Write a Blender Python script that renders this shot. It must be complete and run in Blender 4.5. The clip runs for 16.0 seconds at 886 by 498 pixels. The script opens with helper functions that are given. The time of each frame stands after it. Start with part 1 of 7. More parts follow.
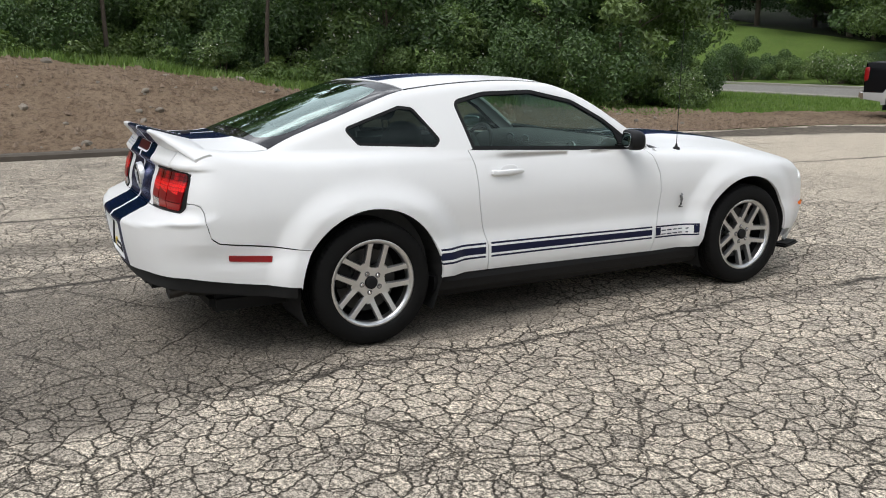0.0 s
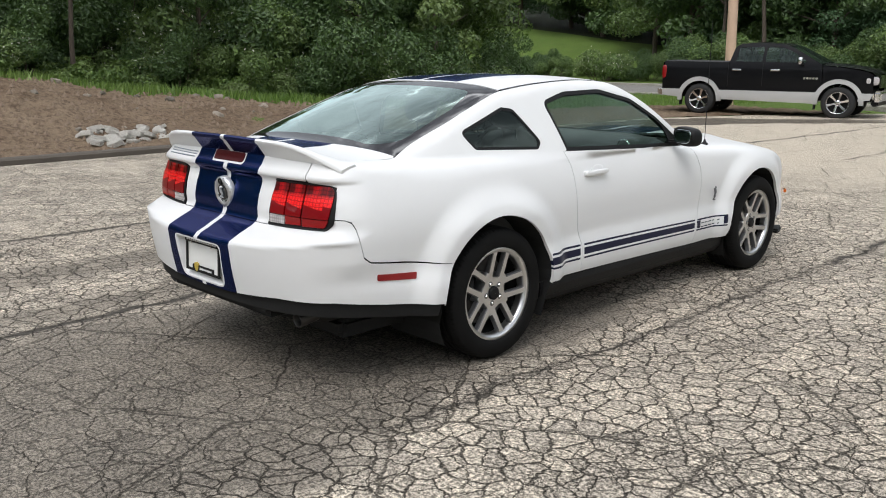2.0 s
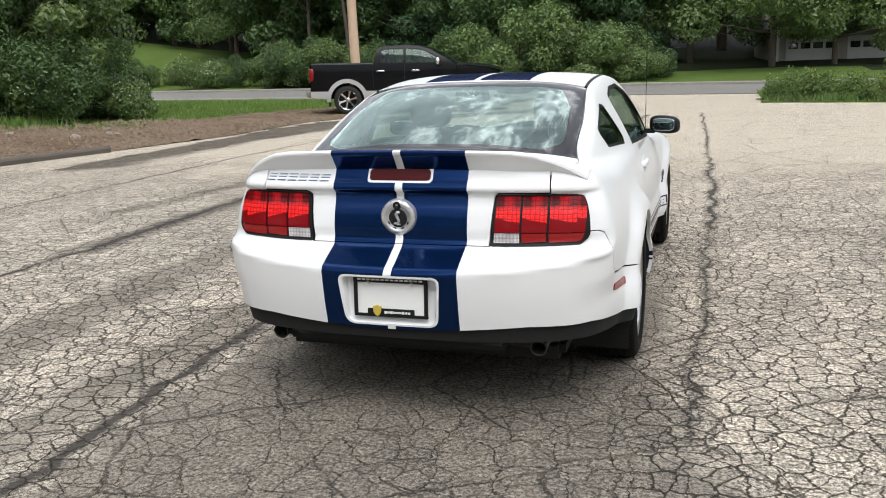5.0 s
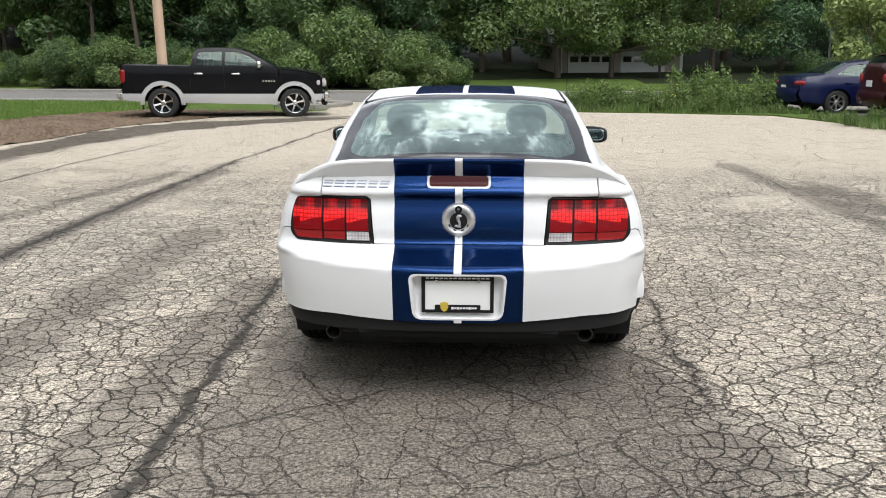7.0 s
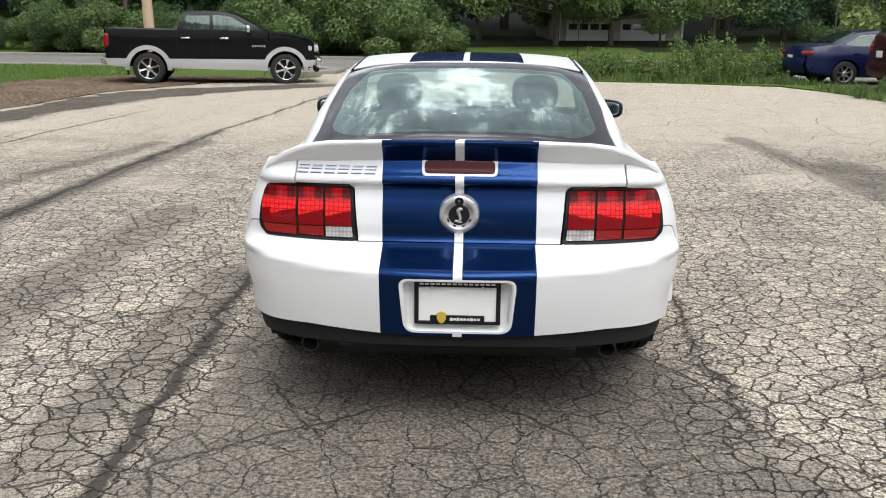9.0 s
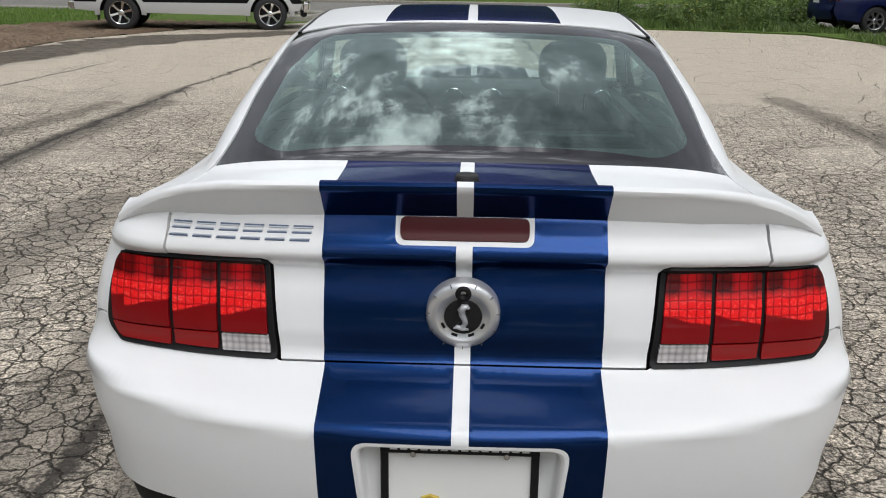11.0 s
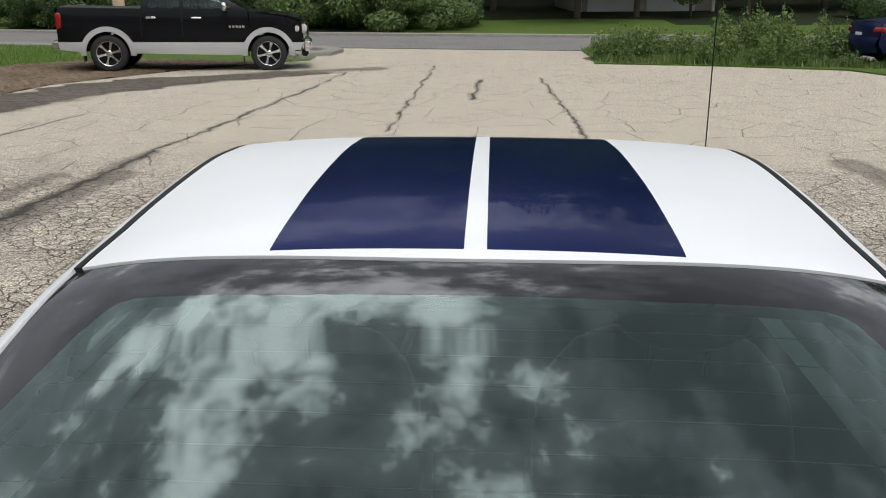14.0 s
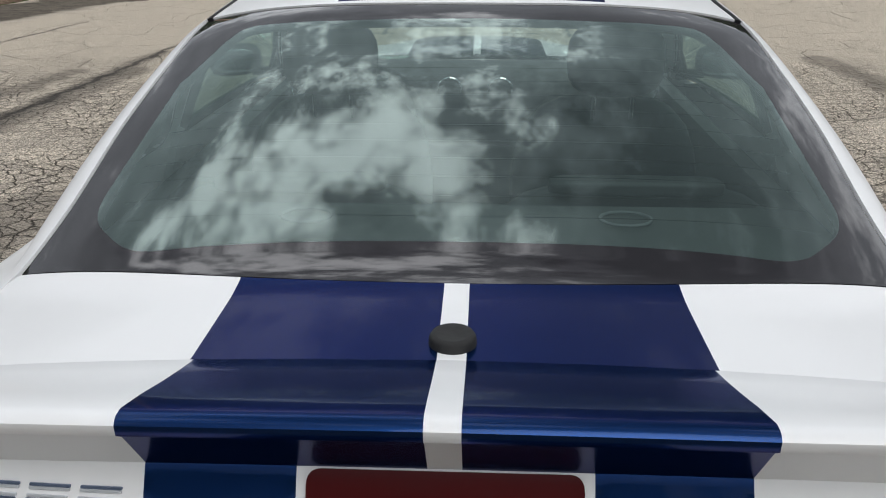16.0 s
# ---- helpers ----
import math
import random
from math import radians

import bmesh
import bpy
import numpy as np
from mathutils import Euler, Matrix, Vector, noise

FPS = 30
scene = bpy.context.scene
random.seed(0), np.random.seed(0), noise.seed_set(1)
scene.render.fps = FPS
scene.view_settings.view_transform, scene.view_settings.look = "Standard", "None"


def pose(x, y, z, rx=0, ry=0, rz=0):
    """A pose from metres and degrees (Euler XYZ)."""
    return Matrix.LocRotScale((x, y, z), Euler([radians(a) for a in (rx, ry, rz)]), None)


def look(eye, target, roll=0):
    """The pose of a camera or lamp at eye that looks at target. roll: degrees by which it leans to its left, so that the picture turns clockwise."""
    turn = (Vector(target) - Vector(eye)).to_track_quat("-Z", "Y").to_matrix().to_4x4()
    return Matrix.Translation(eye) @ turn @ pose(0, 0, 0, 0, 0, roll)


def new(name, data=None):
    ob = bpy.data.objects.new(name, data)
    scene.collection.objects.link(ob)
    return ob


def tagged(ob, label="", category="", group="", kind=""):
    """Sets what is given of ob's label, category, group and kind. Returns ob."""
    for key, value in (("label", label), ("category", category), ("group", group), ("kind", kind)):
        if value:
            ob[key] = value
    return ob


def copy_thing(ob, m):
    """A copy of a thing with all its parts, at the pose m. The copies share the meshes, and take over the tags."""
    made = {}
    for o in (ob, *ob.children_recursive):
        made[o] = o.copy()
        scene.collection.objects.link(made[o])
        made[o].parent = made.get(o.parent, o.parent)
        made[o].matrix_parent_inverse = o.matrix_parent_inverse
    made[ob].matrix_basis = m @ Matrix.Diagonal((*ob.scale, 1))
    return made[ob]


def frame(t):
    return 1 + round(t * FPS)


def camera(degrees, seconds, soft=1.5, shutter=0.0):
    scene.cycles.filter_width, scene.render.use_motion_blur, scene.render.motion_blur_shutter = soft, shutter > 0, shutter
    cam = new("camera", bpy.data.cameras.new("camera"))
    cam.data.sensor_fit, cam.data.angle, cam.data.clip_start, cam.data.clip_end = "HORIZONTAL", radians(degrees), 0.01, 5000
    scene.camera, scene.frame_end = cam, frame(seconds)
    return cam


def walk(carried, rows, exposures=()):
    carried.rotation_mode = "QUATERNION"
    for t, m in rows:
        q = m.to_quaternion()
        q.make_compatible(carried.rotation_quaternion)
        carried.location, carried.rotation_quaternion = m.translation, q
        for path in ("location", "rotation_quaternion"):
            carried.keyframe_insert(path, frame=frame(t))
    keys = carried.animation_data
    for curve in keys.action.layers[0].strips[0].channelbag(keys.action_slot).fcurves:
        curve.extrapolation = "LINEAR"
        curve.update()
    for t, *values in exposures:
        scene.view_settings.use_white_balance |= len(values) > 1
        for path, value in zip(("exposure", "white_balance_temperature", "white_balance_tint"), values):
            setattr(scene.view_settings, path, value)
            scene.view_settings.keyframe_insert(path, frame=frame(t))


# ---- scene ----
cam = camera(54.1, 16.0, soft=1.0)
PATH = [
    (0, (4.936, -1.786, 1.493), (3.22, -0.852, 1.063), -0.0),
    (0.5, (4.635, -2.115, 1.492), (3.003, -1.044, 1.056), 0.0),
    (1, (4.391, -2.524, 1.487), (2.837, -1.345, 1.045), 0.2),
    (1.5, (4.093, -2.845, 1.496), (2.618, -1.569, 1.055), 0.0),
    (2, (3.711, -3.122, 1.497), (2.311, -1.761, 1.065), -0.1),
    (2.5, (3.357, -3.442, 1.498), (2.048, -1.998, 1.052), -0.1),
    (3, (2.958, -3.651, 1.477), (1.77, -2.107, 1.026), -0.2),
    (3.5, (2.519, -3.866, 1.487), (1.462, -2.225, 1.05), -0.9),
    (4, (2.106, -4.129, 1.517), (1.197, -2.402, 1.081), -1.6),
    (4.5, (1.662, -4.214, 1.497), (0.91, -2.412, 1.065), -1.9),
    (7, (0.107, -4.776, 1.572), (0.016, -2.825, 1.141), -0.1),
    (7.5, (0.117, -4.898, 1.58), (0.026, -2.942, 1.17), 0.1),
    (8, (0.095, -4.757, 1.563), (0.012, -2.805, 1.136), 0.1),
    (10.5, (0.043, -2.99, 1.545), (-0.033, -1.086, 0.935), 0.7),
    (11, (0.018, -2.629, 1.543), (-0.052, -0.729, 0.921), 0.6),
    (11.5, (0.004, -2.27, 1.576), (-0.029, -0.362, 0.978), -0.1),
    (12, (0.051, -1.909, 1.583), (0.007, 0.002, 0.997), 0.2),
    (12.5, (0.014, -1.568, 1.586), (-0.034, 0.345, 1.004), -0.2),
    (13, (0.016, -1.253, 1.613), (-0.028, 0.664, 1.044), 0.3),
    (13.5, (0.045, -0.99, 1.644), (-0.042, 0.924, 1.07), 0.7),
    (14, (0.02, -0.833, 1.712), (-0.088, 1.081, 1.143), 0.0),
    (14.5, (0.024, -0.866, 1.688), (-0.098, 1.044, 1.108), -0.1),
    (15, (0.038, -1.076, 1.642), (-0.088, 0.82, 1.019), -0.1),
    (15.5, (0.016, -1.357, 1.609), (-0.088, 0.528, 0.947), -0.5),
    (16, (0.031, -1.619, 1.549), (-0.057, 0.242, 0.821), -0.1),
]
EXPOSURES = [(0.0, -0.08), (2.5, 0.0), (4.0, 0.1), (4.7, 0.16), (7.0, 0.24), (8.0, 0.22), (10.5, -0.12), (11.5, -0.36), (12.5, -0.24), (15.4, -0.26), (16.0, -0.5)]
walk(cam, [(t, look(eye, target, roll)) for t, eye, target, roll in PATH], EXPOSURES)

# ---- world and light ----
world = bpy.data.worlds.new("world")
scene.world = world
world.use_nodes = True
wn, wl = world.node_tree.nodes, world.node_tree.links
wn.clear()
w_out = wn.new("ShaderNodeOutputWorld")
w_bg = wn.new("ShaderNodeBackground")
w_sky = wn.new("ShaderNodeTexSky")
w_sky.sky_type, w_sky.sun_disc = "NISHITA", False
w_sky.sun_elevation, w_sky.sun_rotation = radians(58), radians(157)
w_sky.altitude, w_sky.dust_density = 300, 2.0
w_co = wn.new("ShaderNodeTexCoord")
w_map = wn.new("ShaderNodeMapping")
w_map.inputs["Scale"].default_value = (1.0, 1.0, 1.4)
w_map.inputs["Location"].default_value = (-5.0885, -7.893, -10.8815)
w_n1 = wn.new("ShaderNodeTexNoise")
w_n1.inputs["Scale"].default_value, w_n1.inputs["Detail"].default_value = 2.8, 8.0
w_n1.inputs["Roughness"].default_value, w_n1.inputs["Distortion"].default_value = 0.67, 0.0
w_ramp = wn.new("ShaderNodeValToRGB")
w_ramp.color_ramp.elements[0].position, w_ramp.color_ramp.elements[0].color = 0.42, (1.1, 1.25, 1.35, 1)
w_ramp.color_ramp.elements[1].position, w_ramp.color_ramp.elements[1].color = 0.605, (27.0, 27.6, 28.4, 1)
w_mid = w_ramp.color_ramp.elements.new(0.525)
w_mid.color = (4.6, 4.9, 5.35, 1)
w_mix = wn.new("ShaderNodeMixRGB")
w_mix.inputs["Fac"].default_value = 0.88
wl.new(w_co.outputs["Generated"], w_map.inputs["Vector"])
wl.new(w_map.outputs["Vector"], w_n1.inputs["Vector"])
wl.new(w_n1.outputs["Fac"], w_ramp.inputs["Fac"])
wl.new(w_sky.outputs["Color"], w_mix.inputs["Color1"])
w_sep = wn.new("ShaderNodeSeparateXYZ")
w_low = wn.new("ShaderNodeMapRange")
w_low.inputs["From Min"].default_value, w_low.inputs["From Max"].default_value = 0.76, 0.52
w_low.inputs["To Min"].default_value, w_low.inputs["To Max"].default_value = 0.0, 0.55
w_haze = wn.new("ShaderNodeMixRGB")
w_haze.inputs["Color2"].default_value = (6.6, 7.0, 7.4, 1)
wl.new(w_co.outputs["Generated"], w_sep.inputs["Vector"])
wl.new(w_sep.outputs["Z"], w_low.inputs["Value"])
wl.new(w_low.outputs["Result"], w_haze.inputs["Fac"])
wl.new(w_ramp.outputs["Color"], w_haze.inputs["Color1"])
wl.new(w_haze.outputs["Color"], w_mix.inputs["Color2"])
wl.new(w_mix.outputs["Color"], w_bg.inputs["Color"])
wl.new(w_bg.outputs["Background"], w_out.inputs["Surface"])
w_bg.inputs["Strength"].default_value = 0.165

sun = new("sun", bpy.data.lights.new("sun", "SUN"))
sun.data.energy, sun.data.angle, sun.data.color = 2.1, radians(36), (1.0, 0.985, 0.975)
sun.matrix_world = look((1.8, -4.2, 7.4), (0, 0, 0))



# ---- materials ----
class Nodes:
    """A small helper to write node trees in a few words."""

    def __init__(self, name):
        self.m = bpy.data.materials.new(name)
        self.m.use_nodes = True
        self.t = self.m.node_tree
        self.b = self.t.nodes["Principled BSDF"]

    def add(self, kind, ins=None, **props):
        n = self.t.nodes.new("ShaderNode" + kind)
        for k, v in props.items():
            setattr(n, k, v)
        for k, v in (ins or {}).items():
            self.put(n.inputs[k], v)
        return n

    def put(self, socket, v):
        if isinstance(v, bpy.types.NodeSocket):
            self.t.links.new(v, socket)
        else:
            socket.default_value = (*v, 1.0) if isinstance(v, tuple) and len(v) == 3 and socket.type == "RGBA" else v

    def coords(self):
        return self.add("TexCoord").outputs["Object"]

    def noise(self, vec, scale, detail=3.0, rough=0.5):
        return self.add("TexNoise", {"Vector": vec, "Scale": scale, "Detail": detail, "Roughness": rough}).outputs["Fac"]

    def ramp(self, fac, a, b, ca=(0, 0, 0), cb=(1, 1, 1)):
        n = self.add("ValToRGB", {"Fac": fac})
        e = n.color_ramp.elements
        e[0].position, e[0].color, e[1].position, e[1].color = a, (*ca, 1), b, (*cb, 1)
        return n.outputs["Color"]

    def mix(self, fac, a, b, how="MIX"):
        return self.add("MixRGB", {"Fac": fac, "Color1": a, "Color2": b}, blend_type=how).outputs["Color"]

    def math(self, op, a, b=0.0, clamp=False):
        n = self.add("Math", {0: a, 1: b}, operation=op)
        n.use_clamp = clamp
        return n.outputs[0]

    def bump(self, height, strength=0.3, distance=0.01):
        self.put(self.b.inputs["Normal"], self.add("Bump", {"Height": height, "Strength": strength, "Distance": distance}).outputs["Normal"])

    def set(self, **kw):
        for k, v in kw.items():
            self.put(self.b.inputs[k.replace("_", " ")], v)
        return self


def plain(name, color, rough=0.5, metal=0.0, vary=0.12, scale=6.0, fine=120.0, bump=0.0, coat=0.0, random=0.0):
    """A surface with colour variation at two scales, gloss variation and a fine relief."""
    n = Nodes(name)
    c = n.coords()
    big, small = n.noise(c, scale, 4), n.noise(c, fine, 3)
    dark = tuple(v * (1 - vary) for v in color)
    light = tuple(min(1.0, v * (1 + vary)) for v in color)
    col = n.mix(big, dark, light)
    col = n.mix(0.25, col, n.mix(small, dark, light))
    if random:
        r = n.add("ObjectInfo").outputs["Random"]
        col = n.mix(r, col, n.mix(1.0, col, (1 - random, 1 - random, 1 - random), "MULTIPLY"))
    n.set(Base_Color=col, Metallic=metal, Coat_Weight=coat, Coat_Roughness=0.03)
    n.set(Roughness=n.math("ADD", n.math("MULTIPLY", small, 0.15 * rough), rough * 0.92))
    if bump:
        n.bump(small, bump, 0.004)
    return n.m


def paint(name, color, rough=0.25, flake=0.0, coat=1.0, spec=0.5, edge=(1.0, 1.0, 1.0)):
    """Car paint: even base, clear coat, a slight dust film."""
    n = Nodes(name)
    c = n.coords()
    dust = n.noise(c, 3.0, 5, 0.6)
    col = n.mix(n.ramp(dust, 0.5, 0.8), color, tuple(v * 0.965 for v in color))
    n.set(Base_Color=col, Roughness=rough, Coat_Weight=coat, Metallic=flake, Specular_IOR_Level=spec, Specular_Tint=edge)
    n.set(Coat_Roughness=n.math("MULTIPLY", dust, 0.04))
    return n.m


def leaf_material(name, dark, light, pale):
    n = Nodes(name)
    r = n.add("NewGeometry").outputs["Random Per Island"]
    c = n.coords()
    big = n.noise(c, 0.7, 3)
    o = n.add("ObjectInfo").outputs["Random"]
    col = n.mix(r, dark, light)
    col = n.mix(n.ramp(big, 0.35, 0.7), col, n.mix(0.5, col, pale))
    col = n.mix(n.math("MULTIPLY", o, 0.5), col, n.mix(1.0, col, (0.62, 0.7, 0.6), "MULTIPLY"))
    n.set(Base_Color=col, Roughness=0.5, Transmission_Weight=0.0, Subsurface_Weight=0.0)
    t = n.add("BsdfTranslucent", {"Color": n.mix(1.0, col, (1.0, 1.1, 0.6), "MULTIPLY")})
    m = n.add("MixShader", {"Fac": 0.22, 1: n.b.outputs[0], 2: t.outputs[0]})
    n.t.links.new(m.outputs[0], n.t.nodes["Material Output"].inputs["Surface"])
    return n.m


def asphalt_material():
    """Old bleached asphalt: aggregate, crocodile cracks, long seams, dark areas of wear, repair and painted car shade.
    """
    n = Nodes("old_asphalt")
    c = n.coords()
    sep = n.add("SeparateXYZ", {"Vector": c})
    x, y = sep.outputs["X"], sep.outputs["Y"]
    wob = n.add("TexNoise", {"Vector": c, "Scale": 3.5, "Detail": 4.0}).outputs["Color"]
    wob = n.add("VectorMath", {0: wob, 1: (0.5, 0.5, 0.5)}, operation="SUBTRACT").outputs[0]
    cw = n.add("VectorMath", {0: n.add("VectorMath", {0: wob, "Scale": 0.11}, operation="SCALE").outputs[0], 1: c}, operation="ADD").outputs[0]
    ragged = n.add("TexNoise", {"Vector": c, "Scale": 34.0, "Detail": 4.0}).outputs["Color"]
    ragged = n.add("VectorMath", {0: ragged, 1: (0.5, 0.5, 0.5)}, operation="SUBTRACT").outputs[0]
    cw = n.add("VectorMath", {0: n.add("VectorMath", {0: ragged, "Scale": 0.045}, operation="SCALE").outputs[0], 1: cw}, operation="ADD").outputs[0]
    open_up = n.noise(c, 2.3, 3, 0.6)

    def cracks(scale, width):
        """Crack lines of uneven width round cells of this many to the metre."""
        v = n.add("TexVoronoi", {"Vector": cw, "Scale": scale, "Randomness": 1.0}, feature="DISTANCE_TO_EDGE", voronoi_dimensions="2D")
        d = n.math("DIVIDE", v.outputs["Distance"], n.math("ADD", 0.25, n.math("MULTIPLY", open_up, 1.5)))
        return n.ramp(d, width * 0.2, width, (1, 1, 1), (0, 0, 0))

    cell = n.add("TexVoronoi", {"Vector": cw, "Scale": 8.6, "Randomness": 1.0}, feature="F1", voronoi_dimensions="2D").outputs["Color"]
    cell = n.add("SeparateColor", {"Color": cell}).outputs[0]

    n_mask = n.noise(c, 0.33, 3, 0.55)
    n_mid = n.noise(c, 1.4, 4, 0.6)
    n_fine = n.noise(c, 45, 4, 0.7)
    n_grit = n.math("ADD", n.math("MULTIPLY", n.noise(c, 62, 3, 0.65), 0.6), n.math("MULTIPLY", n.noise(c, 170, 2, 0.6), 0.4))
    # the crocodile cracks thin out towards the far end and the left lane of the lot
    far = n.math("MULTIPLY", n.math("SUBTRACT", y, 3.0), 0.15, True)
    left = n.math("MULTIPLY", n.math("SUBTRACT", n.math("MULTIPLY", x, -1.0), 1.6), 0.25, True)
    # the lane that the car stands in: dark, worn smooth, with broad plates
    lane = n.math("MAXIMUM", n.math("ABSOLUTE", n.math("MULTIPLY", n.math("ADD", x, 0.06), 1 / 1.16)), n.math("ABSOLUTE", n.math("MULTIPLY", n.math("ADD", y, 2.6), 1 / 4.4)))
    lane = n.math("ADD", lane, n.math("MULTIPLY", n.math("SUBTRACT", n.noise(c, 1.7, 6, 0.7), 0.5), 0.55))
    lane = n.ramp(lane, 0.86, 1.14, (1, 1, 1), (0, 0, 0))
    thin = n.math("MAXIMUM", n.math("MULTIPLY", far, 0.92), n.math("MULTIPLY", left, 0.5))
    thin = n.math("MAXIMUM", thin, n.math("MULTIPLY", lane, 0.62))
    dens = n.math("SUBTRACT", n.ramp(n_mask, 0.2, 0.45), thin, True)
    fine_c = n.math("MULTIPLY", cracks(8.6, 0.054), n.ramp(n.math("ADD", n.math("MULTIPLY", dens, 0.8), n.math("MULTIPLY", n_mid, 0.40)), 0.40, 0.66))
    mid_c = n.math("MULTIPLY", cracks(4.4, 0.0125), n.ramp(n.math("SUBTRACT", n.math("ADD", n_mask, n.math("MULTIPLY", lane, 0.3)), n.math("MULTIPLY", far, 0.22)), 0.32, 0.46))
    tiny_c = n.math("MULTIPLY", n.math("MULTIPLY", cracks(17.0, 0.060), 0.55), n.ramp(n_mid, 0.50, 0.62))
    big_c = n.math("MULTIPLY", n.math("MULTIPLY", cracks(1.1, 0.010), 0.8), n.ramp(n_mid, 0.35, 0.5))
    crack = n.math("MAXIMUM", n.math("MAXIMUM", fine_c, n.math("MULTIPLY", tiny_c, n.math("SUBTRACT", 1.0, thin, True))), n.math("MAXIMUM", mid_c, big_c))

    seam, halo = None, None
    w1 = n.math("MULTIPLY", n.math("SUBTRACT", n.noise(c, 1.3, 8, 0.7), 0.5), 0.42)
    w2 = n.math("MULTIPLY", n.math("SUBTRACT", n_mid, 0.42), 0.07)
    for x0, y0, x1, y1, half in SEAMS:
        length = math.hypot(x1 - x0, y1 - y0)
        ux, uy = (x1 - x0) / length, (y1 - y0) / length
        dx, dy = n.math("SUBTRACT", x, x0), n.math("SUBTRACT", y, y0)
        along = n.math("ADD", n.math("MULTIPLY", dx, ux), n.math("MULTIPLY", dy, uy))
        side = n.math("ABSOLUTE", n.math("ADD", n.math("SUBTRACT", n.math("MULTIPLY", dx, uy), n.math("MULTIPLY", dy, ux)), w1))
        over = n.math("MAXIMUM", n.math("SUBTRACT", n.math("ABSOLUTE", n.math("SUBTRACT", along, length / 2)), length / 2), 0.0)
        d = n.math("ADD", n.math("ADD", side, over), w2)
        s = n.ramp(d, half * 0.5, half * 1.15, (1, 1, 1), (0, 0, 0))
        seam = s if seam is None else n.math("MAXIMUM", seam, s)
        s = n.ramp(n.math("ADD", d, n.math("MULTIPLY", n_grit, 0.16)), 0.075 + half, 0.10 + 3.2 * half, (1, 1, 1), (0, 0, 0))
        halo = s if halo is None else n.math("MAXIMUM", halo, s)

    def area(x0, y0, rx, ry, soft):
        a = n.math("ADD", n.math("POWER", n.math("MULTIPLY", n.math("ABSOLUTE", n.math("SUBTRACT", x, x0)), 1 / rx), 2.0),
                   n.math("POWER", n.math("MULTIPLY", n.math("ABSOLUTE", n.math("SUBTRACT", y, y0)), 1 / ry), 2.0))
        a = n.math("ADD", a, n.math("MULTIPLY", n.math("SUBTRACT", n.noise(c, 1.1, 6, 0.7), 0.5), 2.2))
        return n.ramp(a, 1.0 - soft, 1.0 + soft, (1, 1, 1), (0, 0, 0))

    base = n.mix(n.ramp(n.noise(c, 0.22, 5, 0.6), 0.3, 0.7), (0.495, 0.430, 0.347), (0.600, 0.532, 0.436))
    base = n.mix(n.math("MULTIPLY", n.ramp(n_mid, 0.35, 0.75), 0.45), base, (0.31, 0.275, 0.23))
    base = n.mix(0.8, base, n.mix(cell, n.mix(1.0, base, (0.74, 0.74, 0.75), "MULTIPLY"), n.mix(1.0, base, (1.18, 1.17, 1.15), "MULTIPLY")))
    base = n.mix(n.math("MULTIPLY", far, 0.75), base, (0.625, 0.545, 0.430))
    worn_shade = n.math("MULTIPLY", lane, 0.85)
    for spot in WORN_SHADE:
        worn_shade = n.math("MAXIMUM", worn_shade, area(*spot))
    damp = None
    for x0, y0, x1, y1, half, depth in DAMP:
        length = math.hypot(x1 - x0, y1 - y0)
        ux, uy = (x1 - x0) / length, (y1 - y0) / length
        dx, dy = n.math("SUBTRACT", x, x0), n.math("SUBTRACT", y, y0)
        along = n.math("ADD", n.math("MULTIPLY", dx, ux), n.math("MULTIPLY", dy, uy))
        side = n.math("ABSOLUTE", n.math("ADD", n.math("SUBTRACT", n.math("MULTIPLY", dx, uy), n.math("MULTIPLY", dy, ux)), w1))
        over = n.math("MAXIMUM", n.math("SUBTRACT", n.math("ABSOLUTE", n.math("SUBTRACT", along, length / 2)), length / 2), 0.0)
        d = n.math("ADD", n.math("ADD", side, over), n.math("MULTIPLY", n.math("SUBTRACT", n_mid, 0.5), half * 1.6))
        run = n.ramp(n.math("MULTIPLY", d, 0.5 / half), 0.22, 0.62, (depth,) * 3, (0, 0, 0))
        damp = run if damp is None else n.math("MAXIMUM", damp, run)
    speck = n.noise(c, 24, 4, 0.75)
    rough_edge = n.math("ADD", n.math("MULTIPLY", n.math("SUBTRACT", n_grit, 0.5), 2.2), n.math("MULTIPLY", n.math("SUBTRACT", speck, 0.5), 2.2))
    worn_shade = n.ramp(n.math("ADD", worn_shade, n.math("MULTIPLY", rough_edge, n.ramp(worn_shade, 0.05, 0.35))), 0.3, 1.0)
    # wear and the shade painted in behind the car share one dark colour
    base = n.mix(n.math("MULTIPLY", worn_shade, 0.78), base, (0.135, 0.118, 0.098))
    damp = n.ramp(n.math("ADD", damp, n.math("MULTIPLY", rough_edge, n.ramp(damp, 0.05, 0.35))), 0.3, 1.0)
    base = n.mix(n.math("MULTIPLY", damp, 0.88), base, (0.088, 0.077, 0.064))
    base = n.mix(n.ramp(speck, 0.38, 0.62), n.mix(1.0, base, (0.66, 0.655, 0.65), "MULTIPLY"), n.mix(1.0, base, (1.2, 1.2, 1.2), "MULTIPLY"))
    base = n.mix(n.ramp(n_grit, 0.45, 0.56), n.mix(1.0, base, (0.36, 0.36, 0.36), "MULTIPLY"), n.mix(1.0, base, (1.62, 1.62, 1.63), "MULTIPLY"))
    base = n.mix(n.ramp(n_fine, 0.3, 0.75), n.mix(1.0, base, (0.8, 0.8, 0.8), "MULTIPLY"), base)
    base = n.mix(n.math("MULTIPLY", halo, 0.72), base, (0.075, 0.066, 0.056))
